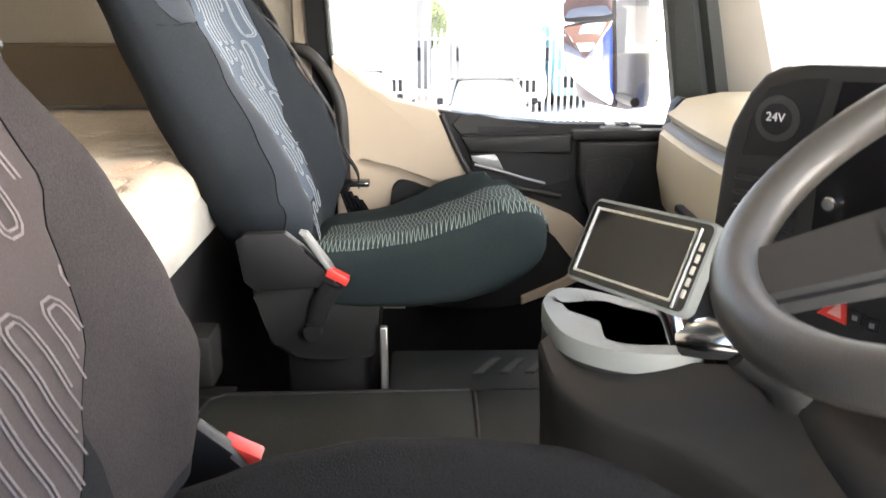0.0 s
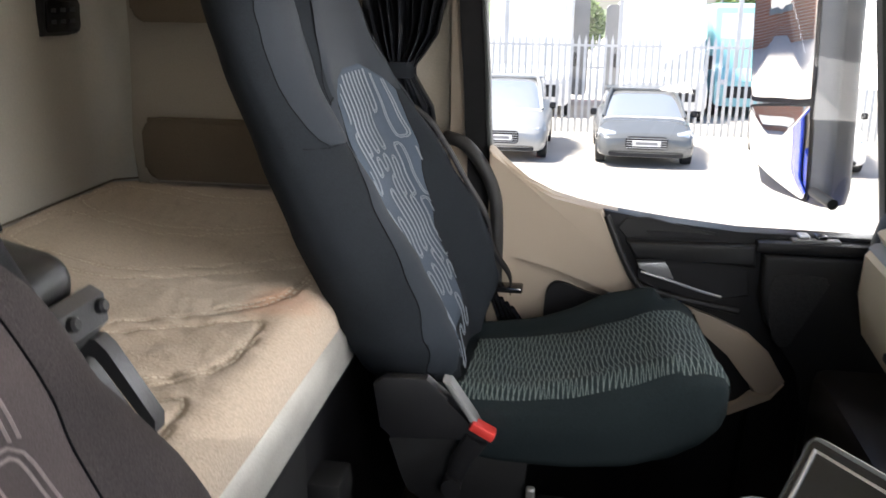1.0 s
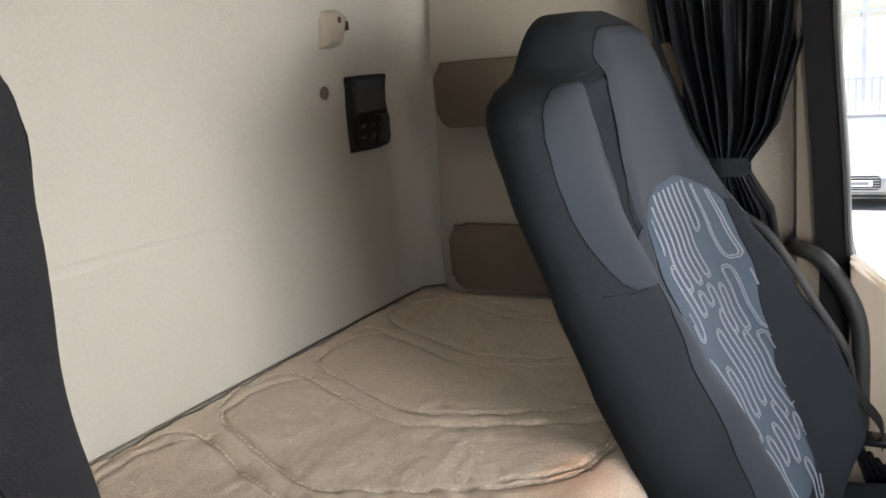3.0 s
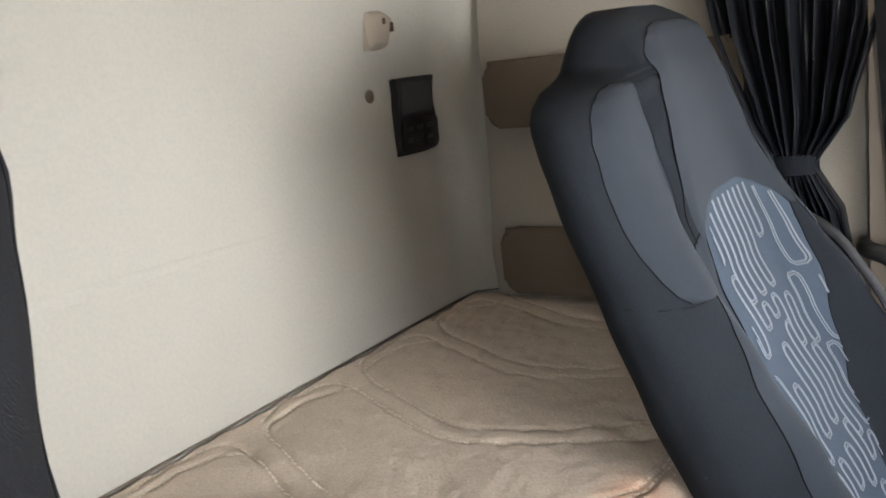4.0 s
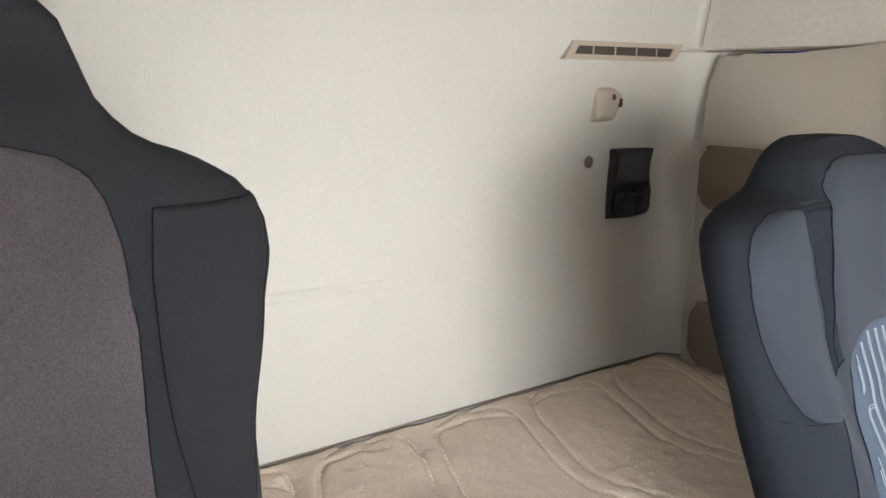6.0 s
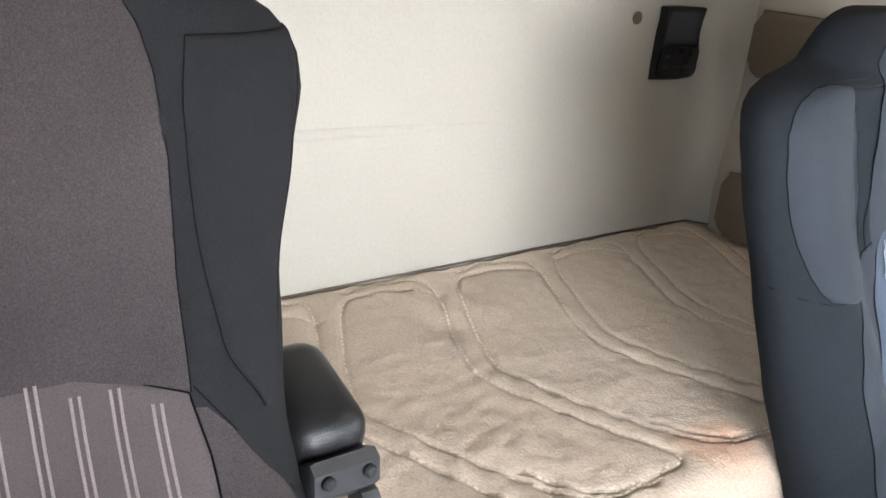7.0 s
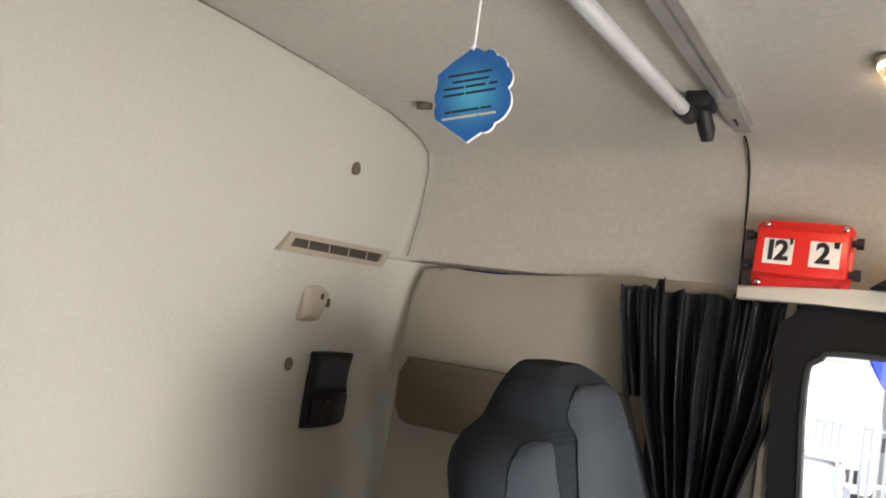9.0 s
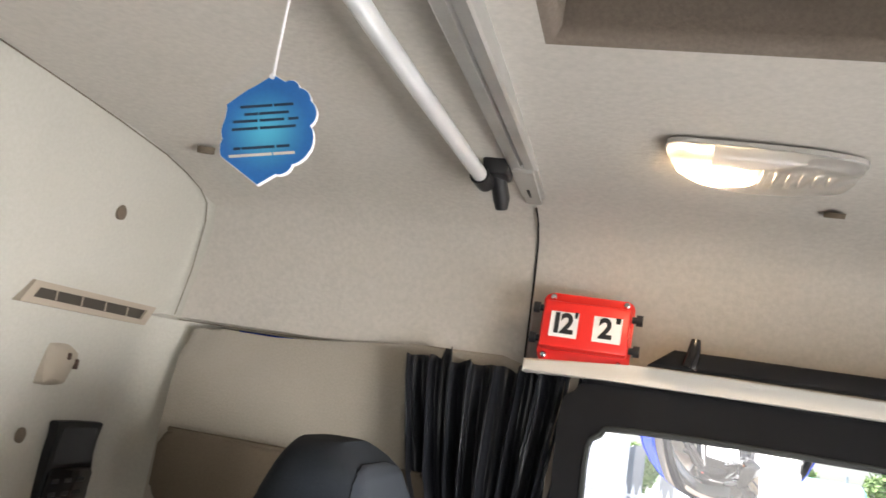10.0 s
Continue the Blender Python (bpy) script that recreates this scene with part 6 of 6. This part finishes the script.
ring_faces(bm, [[(-0.10, -0.05, -0.03), (-0.10, 0.05, -0.03), (-0.10, 0.05, -0.01), (-0.10, -0.05, -0.01)], [(-0.208, -0.05, -0.01), (-0.208, 0.03, -0.01), (-0.208, 0.03, 0.008), (-0.208, -0.05, 0.008)]])
bmesh.ops.bevel(bm, geom=bm.edges[:], offset=0.006, segments=2, affect="EDGES")
wpart("lower_spoke", bm, SOFTBLK, wheel)
bm = bmesh.new()
tube(bm, [(0, 0, -0.05), (0, 0, -0.16), (0.02, 0, -0.30)], [0.05, 0.055, 0.06], 16)
wpart("column", bm, SOFTBLK, wheel)
for y0 in (-1, 1):
    bm = bmesh.new()
    tube(bm, [(0, y0 * 0.05, -0.085), (-0.01, y0 * 0.15, -0.075), (-0.012, y0 * 0.185, -0.07)], [0.008, 0.010, 0.013], 10)
    wpart("stalk", bm, SOFTBLK, wheel)
bm = bmesh.new()
box(bm, (1.69, -0.70, 0.44), (1.705, -0.28, 0.585), 0.004, 2)
part("instrument_glass", bm, GLOSSBLK, cock)
bm = bmesh.new()
box(bm, (1.687, -0.36, 0.545), (1.6895, -0.30, 0.565))
part("orange_display", bm, plain("amber_display", (0.8, 0.22, 0.04), 0.4, 0, 1.2), cock, "", False)

# ---- outside ----
SLOPE = radians(2.8)
G = Matrix.Rotation(-SLOPE, 4, "X")      # the yard falls away from the lorry
GZ = -1.67


def yard(x, y, z=0.0, turn=0.0):
    return Matrix.Translation((0, 0, GZ)) @ G @ Matrix.Translation((x, y, z)) @ Matrix.Rotation(radians(turn), 4, "Z")


GROUND = mat("pale_concrete", (0.48, 0.45, 0.41), 0.9, 0, 0.12, 3, 0.3, 30, 0.3, 0, 0.2)
CARGLASS = plain("sky_reflecting_car_glass", (0.74, 0.755, 0.77), 0.10, 0.8)
TYRE = mat("tyre_rubber", (0.02, 0.02, 0.02), 0.8)
GALV = mat("galvanised_steel", (0.55, 0.56, 0.57), 0.5, 0.3, 0.06, 30, 0.1)
bm = bmesh.new()
box(bm, (-900, -900, -0.3), (900, 900, 0.0))
bmesh.ops.transform(bm, matrix=yard(0, 0), verts=bm.verts)
setting("ground", bm, GROUND, "pale dusty concrete yard", "ground", False)


def lathe(bm, prof, m, n=20):
    rings = [[m @ Vector((r * math.cos(a), y, r * math.sin(a))) for a in (2 * math.pi * k / n for k in range(n))] for r, y in prof]
    ring_faces(bm, rings)


def car(label, paint, width, height, at, low=False):
    """A small car that faces -y, built at the origin and set down in the yard."""
    c = thing("car", label, "car", (0, 0, 0), "parked cars")
    w = width / 2
    L = 4.2

    def cpart(name, bm, material, parent=c, lab="", smooth=True):
        return part(name, bm, material, parent, lab, smooth)

    def ring(y, zb, zt, hw, top, p=0.32, n=24):
        out = []
        for i in range(n):
            a = 2 * math.pi * i / n
            cc, ss = math.cos(a), math.sin(a)
            x = hw * math.copysign(abs(cc) ** p, cc)
            z = (zb + zt) / 2 + (zt - zb) / 2 * math.copysign(abs(ss) ** p, ss)
            if ss > 0:
                x *= 1 - (1 - top) * ss
            out.append((x, y, z))
        return out

    hb = 0.66 if low else 0.74
    bm = bmesh.new()
    ring_faces(bm, [ring(0.0, 0.28, 0.56, w * 0.80, 0.95), ring(0.06, 0.20, 0.62, w * 0.90, 0.94), ring(0.22, 0.18, hb, w * 0.97, 0.90), ring(0.6, 0.18, hb + 0.10, w, 0.88), ring(1.1, 0.18, hb + 0.20, w, 0.88),
                    ring(2.2, 0.18, hb + 0.24, w, 0.90), ring(3.4, 0.18, hb + 0.26, w, 0.90), ring(4.0, 0.22, hb + 0.24, w * 0.95, 0.9), ring(4.2, 0.35, hb + 0.10, w * 0.86, 0.92)])
    cpart("body", bm, paint)
    bm = bmesh.new()
    gh = [ring(1.05, hb + 0.05, hb + 0.22, w * 0.86, 0.95), ring(1.5, hb + 0.1, height - 0.22, w * 0.84, 0.86), ring(1.95, hb + 0.1, height - 0.03, w * 0.83, 0.80), ring(2.6, hb + 0.1, height, w * 0.82, 0.79), ring(3.4, hb + 0.1, height - 0.06, w * 0.82, 0.80), ring(3.95, hb + 0.1, height - 0.32, w * 0.80, 0.85), ring(4.1, hb + 0.1, hb + 0.24, w * 0.8, 0.9)]
    ring_faces(bm, gh)
    cpart("glasshouse", bm, CARGLASS)
    bm = bmesh.new()
    ring_faces(bm, [[(x * 0.80, y, z) for x, y, z in r] for r in ([(-w, 1.92, height - 0.035), (w, 1.92, height - 0.035), (w, 1.92, height + 0.005), (-w, 1.92, height + 0.005)], [(-w, 2.6, height - 0.02), (w, 2.6, height - 0.02), (w, 2.6, height + 0.02), (-w, 2.6, height + 0.02)], [(-w, 3.5, height - 0.10), (w, 3.5, height - 0.10), (w, 3.5, height - 0.04), (-w, 3.5, height - 0.04)])])
    cpart("roof", bm, paint)
    for k in (-1, 1):
        bm = bmesh.new()
        tube(bm, [(k * w * 0.86, 1.05, hb + 0.20), (k * w * 0.76, 1.6, height - 0.18), (k * w * 0.68, 1.95, height - 0.02)], 0.035, 8)
        cpart("pillar", bm, paint)
        bm = bmesh.new()
        ring_faces(bm, [[(k * w * a, y, z) for a, y, z in r] for r in ([(0.55, 0.035, 0.54), (0.86, 0.10, 0.55), (0.84, 0.12, 0.66), (0.60, 0.07, 0.61)], [(0.60, 0.16, 0.54), (0.985, 0.42, 0.58), (0.955, 0.50, 0.70), (0.62, 0.22, 0.66)])])
        cpart("headlight", bm, plain("headlamp", (0.75, 0.78, 0.80), 0.1, 0.6))
        bm = bmesh.new()
        box(bm, (k * w * 1.0 if k > 0 else -w * 1.14, 1.25, hb + 0.20), (w * 1.14 if k > 0 else -w * 1.0, 1.36, hb + 0.33), 0.03, 2)
        cpart("wing_mirror", bm, BLACK)
        for y0 in (0.78, 3.35):
            bm = bmesh.new()
            mm = Matrix.Translation((k * (w - 0.10), y0, 0.315)) @ Matrix.Rotation(radians(90), 4, "Z")
            lathe(bm, [(0.20, -0.10), (0.31, -0.09), (0.32, 0.0), (0.31, 0.09), (0.20, 0.10)], mm)
            wl = cpart("wheel", bm, TYRE)
            bm = bmesh.new()
            lathe(bm, [(0.20, -0.106), (0.05, -0.102), (0.05, 0.102), (0.20, 0.106)], mm, 16)
            cpart("rim", bm, ALU, wl)
    bm = bmesh.new()
    prism(bm, rrect(-w * 0.42, w * 0.42, 0.36, 0.60, 0.06), "y", -0.03, 0.05, 0.01, 1)
    gr = cpart("grille", bm, BLACK)
    for i in range(5):
        bm = bmesh.new()
        box(bm, (-w * 0.40, -0.035, 0.385 + i * 0.045), (w * 0.40, -0.02, 0.395 + i * 0.045))
        cpart("slat", bm, GALV, gr, "", False)
    bm = bmesh.new()
    prism(bm, rrect(-w * 0.75, w * 0.75, 0.22, 0.32, 0.03), "y", 0.0, 0.05, 0.01, 1)
    cpart("lower_intake", bm, BLACK)
    bm = bmesh.new()
    box(bm, (-0.26, -0.05, 0.42), (0.26, -0.036, 0.53), 0.004, 1)
    pl = cpart("number_plate", bm, WHITE)
    bm = bmesh.new()
    box(bm, (-0.20, -0.053, 0.45), (0.20, -0.0495, 0.50))
    cpart("plate_bar", bm, plain("plate_grey", (0.25, 0.25, 0.26), 0.6), pl, "", False)
    c.matrix_basis = at
    return c


SILVER = plain("silver_car_paint", (0.36, 0.37, 0.375), 0.28, 0.35)
GREYCAR = plain("grey_car_paint", (0.15, 0.158, 0.163), 0.22, 0.3)
WHITEP = plain("white_car_paint", (0.78, 0.78, 0.78), 0.3)
car("silver hatchback parked facing the lorry", SILVER, 1.82, 1.54, yard(-0.35, 15.6))
car("grey coupe parked facing the lorry", GREYCAR, 1.84, 1.36, yard(2.44, 15.4), True)
car("white hatchback parked facing the lorry", WHITEP, 1.80, 1.50, yard(5.45, 15.3, 0, -6))
car("white saloon parked facing the lorry", WHITEP, 1.80, 1.45, yard(8.7, 14.2, 0, -10))

# palisade fence
fence = thing("palisade_fence", "pale galvanised palisade fence behind the parked cars", "fence", (0, 0, 0))
fence.matrix_basis = yard(0, 0)
pal = bpy.data.meshes.new("pale")
bm = bmesh.new()
prism(bm, [(-0.035, 0.05), (0.035, 0.05), (0.035, 2.25), (0.018, 2.33), (0.0, 2.42), (-0.018, 2.33), (-0.035, 2.25)], "y", -0.008, 0.008)
bmesh.ops.recalc_face_normals(bm, faces=bm.faces)
bm.to_mesh(pal)
bm.free()
pal.materials.append(GALV)
for i in range(150):
    o = new("pale", pal)
    o.parent = fence
    o.location = (-9 + i * 0.16, 20.6, 0)
for z0 in (0.45, 1.9):
    bm = bmesh.new()
    box(bm, (-9.1, 20.62, z0), (15.0, 20.67, z0 + 0.06))
    part("rail", bm, GALV, fence)
for i in range(9):
    bm = bmesh.new()
    box(bm, (-9 + i * 2.75, 20.66, 0), (-8.9 + i * 2.75, 20.76, 2.3))
    part("post", bm, GALV, fence)


# van glass with the white sky's reflection put into its colour
VANGLASS = plain("glare_van_glass", (0.72, 0.73, 0.74), 0.35, 0.2)


def van(label, paint, at, w=2.0, h=2.7, L=5.5, stack=0):
    v = thing("van", label, "van", (0, 0, 0), "vans behind the fence")
    bm = bmesh.new()
    ring_faces(bm, [[(x, y, z) for x, z in rrect(-w / 2, w / 2, 0.35, zt, 0.15, 3)] for y, zt in ((0.0, 1.1), (0.15, 1.25), (0.9, 1.45), (1.5, h - 0.15), (1.9, h), (L, h))])
    part("body", bm, paint, v)
    bm = bmesh.new()
    ring_faces(bm, [[(-w * 0.43, 0.93, 1.46), (w * 0.43, 0.93, 1.46), (w * 0.43, 0.97, 1.46), (-w * 0.43, 0.97, 1.46)], [(-w * 0.40, 1.42, h - 0.32), (w * 0.40, 1.42, h - 0.32), (w * 0.40, 1.48, h - 0.32), (-w * 0.40, 1.48, h - 0.32)]])
    part("windscreen", bm, VANGLASS, v)
    bm = bmesh.new()
    prism(bm, rrect(-w * 0.38, w * 0.38, 0.6, 0.95, 0.05), "y", -0.02, 0.05)
    part("grille", bm, BLACK, v)
    for k in (-1, 1):
        bm = bmesh.new()
        box(bm, (k * w * 0.56 - 0.10, 1.2, 1.45), (k * w * 0.56 + 0.10, 1.32, 1.85), 0.03, 2)
        part("wing_mirror", bm, BLACK, v)
        bm = bmesh.new()
        box(bm, (k * w * 0.42 - 0.09, -0.015, 0.98), (k * w * 0.42 + 0.09, 0.06, 1.15), 0.02, 1)
        part("headlight", bm, plain("van_lamp", (0.7, 0.72, 0.74), 0.15), v)
        for y0 in (0.9, L - 1.0):
            bm = bmesh.new()
            lathe(bm, [(0.22, -0.1), (0.36, -0.1), (0.36, 0.1), (0.22, 0.1)], Matrix.Translation((k * (w / 2 - 0.1), y0, 0.36)) @ Matrix.Rotation(radians(90), 4, "Z"))
            part("wheel", bm, TYRE, v)
    # a dark stack; its grey colour paints the haze over it
    if stack:
        bm = bmesh.new()
        prism(bm, rrect(stack * (w / 2 + 0.26) - 0.24, stack * (w / 2 + 0.26) + 0.24, 0.55, h - 0.25, 0.12), "y", 1.7, 2.1, 0.03, 1)
        part("intake_stack", bm, DULLGREY, v, "tall dark intake stack, greyed for haze")
    for k in (-1, 1):
        bm = bmesh.new()
        tube(bm, [(k * w * 0.36, 2.4, h - 0.02), (k * w * 0.36, 2.4, h + 0.22)], 0.035, 8)
        part("roof_post", bm, DULLGREY, v)
    v.matrix_basis = at
    return v


van("large white van standing behind the fence", WHITEP, yard(-0.4, 24.5), 2.5, 3.7, 7, 1)
van("white van standing behind the fence", WHITEP, yard(3.5, 24.0), 2.35, 3.5, 7, -1)
# turquoise lightened: the haze is mixed into the paint
van("turquoise van standing behind the fence, paled for haze", plain("hazed_turquoise_paint", (0.32, 0.62, 0.66), 0.4), yard(6.45, 26.0), 2.6, 3.4, 6)
van("red van standing behind the fence", plain("red_van_paint", (0.5, 0.06, 0.05), 0.4), yard(5.3, 29.0), 2.2, 2.8, 6)


def tree(label, at, h, seed):
    rnd = random.Random(seed)
    t = thing("tree", label, "tree", (0, 0, 0), "trees")
    bm = bmesh.new()
    tube(bm, [(0, 0, -0.3), (0.05, 0, h * 0.25), (0.0, 0.1, h * 0.55), (0.1, 0.05, h * 0.8)], [0.28, 0.22, 0.14, 0.05], 8)
    for k in range(6):
        a = k * 1.05 + rnd.random()
        z0 = h * (0.28 + 0.07 * k)
        tube(bm, [(0, 0, z0), (math.cos(a) * h * 0.12, math.sin(a) * h * 0.12, z0 + h * 0.10), (math.cos(a) * h * 0.22, math.sin(a) * h * 0.22, z0 + h * 0.16)], [0.09, 0.06, 0.02], 6)
    part("trunk", bm, mat("bark", (0.10, 0.08, 0.06), 0.9), t)
    vsx, fsx = [], []
    for k in range(2600):
        while True:
            p = Vector((rnd.uniform(-1, 1), rnd.uniform(-1, 1), rnd.uniform(-1, 1)))
            if p.length < 1 and noise.noise(p * 2.1 + Vector((seed, 0, 0))) > -0.12:
                break
        c = Vector((p.x * h * 0.34, p.y * h * 0.34, h * 0.62 + p.z * h * 0.38))
        u = Vector((rnd.uniform(-1, 1), rnd.uniform(-1, 1), rnd.uniform(-1, 1))).normalized()
        v = u.orthogonal().normalized()
        sc = rnd.uniform(0.10, 0.22)
        b0 = len(vsx)
        vsx += [c + u * sc, c + v * sc * 0.5, c - u * sc, c - v * sc * 0.5]
        fsx.append((b0, b0 + 1, b0 + 2, b0 + 3))
    me = bpy.data.meshes.new("crown")
    me.from_pydata(vsx, [], fsx)
    me.materials.append(mat("leaves", (0.13, 0.20, 0.06), 0.7, 0, 0.2, 4, 0, 4))
    o = new("crown", me)
    o.parent = t
    o["kind"] = "stuff"
    t.matrix_basis = at
    return t


for i, (x, y, h) in enumerate(((-7, 58, 5.0), (1.2, 60, 4.6), (10.5, 56, 5.0), (17, 60, 5.6), (24, 62, 5.5), (-16, 64, 5.5))):
    tree("broad green tree behind the yard", yard(x, y), h, i + 3)
bm = bmesh.new()
pts = [(-400 + 40 * i, 260 + 30 * math.sin(i * 1.3), 9 + 5 * noise.noise(Vector((i * 0.37, 0, 0)))) for i in range(24)]
for a, b in zip(pts, pts[1:]):
    vv = [bm.verts.new(p) for p in ((a[0], a[1], -1), (b[0], b[1], -1), (b[0], b[1] + 60, b[2]), (a[0], a[1] + 60, a[2]))]
    bm.faces.new(vv)
bmesh.ops.remove_doubles(bm, verts=bm.verts, dist=0.01)
bmesh.ops.transform(bm, matrix=yard(0, 0), verts=bm.verts)
setting("backdrop_hills", bm, mat("far_woods", (0.17, 0.22, 0.13), 0.95, 0, 0.3, 0.2, 0, 2), "low wooded hills in the distance", "hills")

# brick workshop behind the lorry, seen in the mirrors
wk = thing("brick_workshop", "red brick workshop with dark windows behind the lorry", "building", (0, 0, 0))
BRICK = bpy.data.materials.new("red_brick")
BRICK.use_nodes = True
nt = BRICK.node_tree
bt = nt.nodes.new("ShaderNodeTexBrick")
bt.inputs["Color1"].default_value = (0.36, 0.13, 0.07, 1)
bt.inputs["Color2"].default_value = (0.28, 0.10, 0.06, 1)
bt.inputs["Mortar"].default_value = (0.42, 0.36, 0.30, 1)
bt.inputs["Scale"].default_value = 1.0
bt.inputs["Brick Width"].default_value, bt.inputs["Row Height"].default_value, bt.inputs["Mortar Size"].default_value = 0.225, 0.075, 0.010
tcn = nt.nodes.new("ShaderNodeTexCoord")
sep = nt.nodes.new("ShaderNodeSeparateXYZ")
cmb = nt.nodes.new("ShaderNodeCombineXYZ")
nt.links.new(tcn.outputs["Object"], sep.inputs[0])
nt.links.new(sep.outputs["Y"], cmb.inputs["X"])
nt.links.new(sep.outputs["Z"], cmb.inputs["Y"])
nt.links.new(cmb.outputs[0], bt.inputs["Vector"])
nt.links.new(bt.outputs["Color"], nt.nodes["Principled BSDF"].inputs["Base Color"])
nt.nodes["Principled BSDF"].inputs["Roughness"].default_value = 0.9
bm = bmesh.new()
box(bm, (-27, 1.5, 0), (-18, 30, 6.5))
wl = part("wall", bm, BRICK, wk, "", False)
bm = bmesh.new()
box(bm, (-27.3, 1.2, 6.5), (-17.7, 30.3, 6.9))
part("roof", bm, GREYP, wk, "", False)
for j in range(2):
    for i in range(6):
        bm = bmesh.new()
        box(bm, (-18.02, 3.4 + i * 4.2, 0.9 + j * 3.0), (-17.96, 5.6 + i * 4.2, 2.3 + j * 3.0))
        wi = part("window", bm, CARGLASS, wk, "", False)
        bm = bmesh.new()
        box(bm, (-18.02, 3.25 + i * 4.2, 0.75 + j * 3.0), (-17.90, 5.75 + i * 4.2, 0.9 + j * 3.0))
        part("sill", bm, GREYP, wi, "", False)
wk.matrix_basis = yard(0, 0)

# own outer skin and mirrors
bm = bmesh.new()
SKIN = plain("blue_cab_paint", (0.01, 0.06, 0.55), 0.25)
box(bm, (-0.10, 1.235, -1.1), (0.88, 1.262, 1.56), 0.01, 1)
box(bm, (0.93, 1.195, -1.1), (2.05, 1.235, 0.33), 0.01, 1)
box(bm, (0.93, 1.24, 1.12), (2.05, 1.262, 1.56), 0.01, 1)
setting("cab_skin", bm, SKIN, "blue painted outer side of the cab", "bodywork")

mir = thing("door_mirror", "tall dark grey two-glass door mirror on the passenger side", "mirror", (1.75, 1.45, 0.4))
bm = bmesh.new()
MS = [(1.694, 1.350), (1.734, 1.332), (1.768, 1.362), (1.762, 1.46), (1.70, 1.57), (1.63, 1.585), (1.60, 1.565)]
MS = smooth2(MS, 4)
ring_faces(bm, [[(x + 0.06 * (0.9 - z), y, z) for x, y in scale2(MS, k, (1.69, 1.45))] for z, k in ((0.375, 0.75), (0.385, 0.93), (0.42, 1.0), (0.75, 1.0), (1.05, 1.0), (1.13, 0.93), (1.145, 0.7))])
part("housing", bm, mat("dark_grey_mirror_shell", (0.055, 0.065, 0.08), 0.45, 0, 0.1, 10, 0.1), mir)
P0, P1 = Vector((1.668, 1.385, 0)), Vector((1.560, 1.539, 0))


def mirror_glass(outline, back, bulge, turn=0.0):
    """A convex glass that faces back along the cab; outline in (0 inner edge to 1 outer edge, height)."""
    bm = bmesh.new()
    n = Vector((-0.820, -0.572, 0))
    cu = sum(u for u, z in outline) / len(outline)
    cz = sum(z for u, z in outline) / len(outline)
    rings = []
    for k in (1.0, 0.8, 0.6, 0.4, 0.2, 0.02):
        r = []
        for u, z in outline:
            uu, zz = cu + (u - cu) * k, cz + (z - cz) * k
            b = bulge * (1 - k * k)
            r.append(P0.lerp(P1 + n * turn, uu) + Vector((0.06 * (0.9 - zz), 0, zz)) + n * (b - back))
        rings.append(r)
    edge = [p - n * 0.02 for p in rings[0]]
    ring_faces(bm, [edge] + rings)
    return bm


UP = smooth2([(1.0, 1.04), (1.0, 0.85), (1.0, 0.660), (0.985, 0.630), (0.93, 0.616), (0.55, 0.622), (0.05, 0.630), (0.0, 0.66), (0.0, 0.85), (0.0, 1.06), (0.1, 1.09), (0.9, 1.08)], 3)
LO = smooth2([(0.985, 0.578), (1.0, 0.55), (0.98, 0.50), (0.90, 0.460), (0.60, 0.425), (0.15, 0.392), (0.0, 0.392), (-0.02, 0.45), (0.0, 0.60), (0.1, 0.610), (0.9, 0.592)], 3)
for nm, o, bl, tn in (("upper_glass", UP, 0.003, 0.0), ("lower_glass", LO, 0.009, 0.0)):
    part(nm, mirror_glass(o, 0.0, bl, tn), MIRROR, mir)
    cu = sum(p[0] for p in o) / len(o)
    cz = sum(p[1] for p in o) / len(o)
    part("glass_rim", mirror_glass([(cu + (u - cu) * 1.07, cz + (z - cz) * 1.06) for u, z in o], 0.004, 0.0, tn), BLACK, mir)
bm = bmesh.new()
tube(bm, [(1.725, 1.235, 0.412), (1.715, 1.37, 0.410)], 0.013, 10)
tube(bm, [(1.72, 1.235, 1.10), (1.725, 1.36, 1.10)], 0.016, 10)
part("arm", bm, BLACK, mir)
ramp = thing("kerb_mirror", "round convex kerb mirror above the passenger window", "mirror", (1.18, 1.45, 1.1))
bm = bmesh.new()
rings = []
for r, d in ((0.190, 0.0), (0.187, 0.011), (0.155, 0.026), (0.11, 0.039), (0.055, 0.048), (0.004, 0.050)):
    rings.append([(1.185 + r * math.cos(a) * 0.95, 1.50 - d * 0.75, 1.118 + r * math.sin(a) * 0.90 - d * 0.6) for a in (2 * math.pi * k / 40 for k in range(40))])
ring_faces(bm, rings)
part("glass", bm, MIRROR, ramp)
bm = bmesh.new()
rings = []
for r, d in ((0.194, 0.0), (0.196, 0.006), (0.186, 0.03), (0.12, 0.07)):
    rings.append([(1.185 + r * math.cos(a) * 0.95, 1.497 + d * 0.75, 1.118 + r * math.sin(a) * 0.90 + d * 0.6) for a in (2 * math.pi * k / 40 for k in range(40))])
ring_faces(bm, rings)
part("shell", bm, SKIN, ramp)
bm = bmesh.new()
tube(bm, [(1.19, 1.26, 1.25), (1.19, 1.40, 1.28), (1.19, 1.53, 1.20)], 0.018, 8)
part("arm", bm, BLACK, ramp)
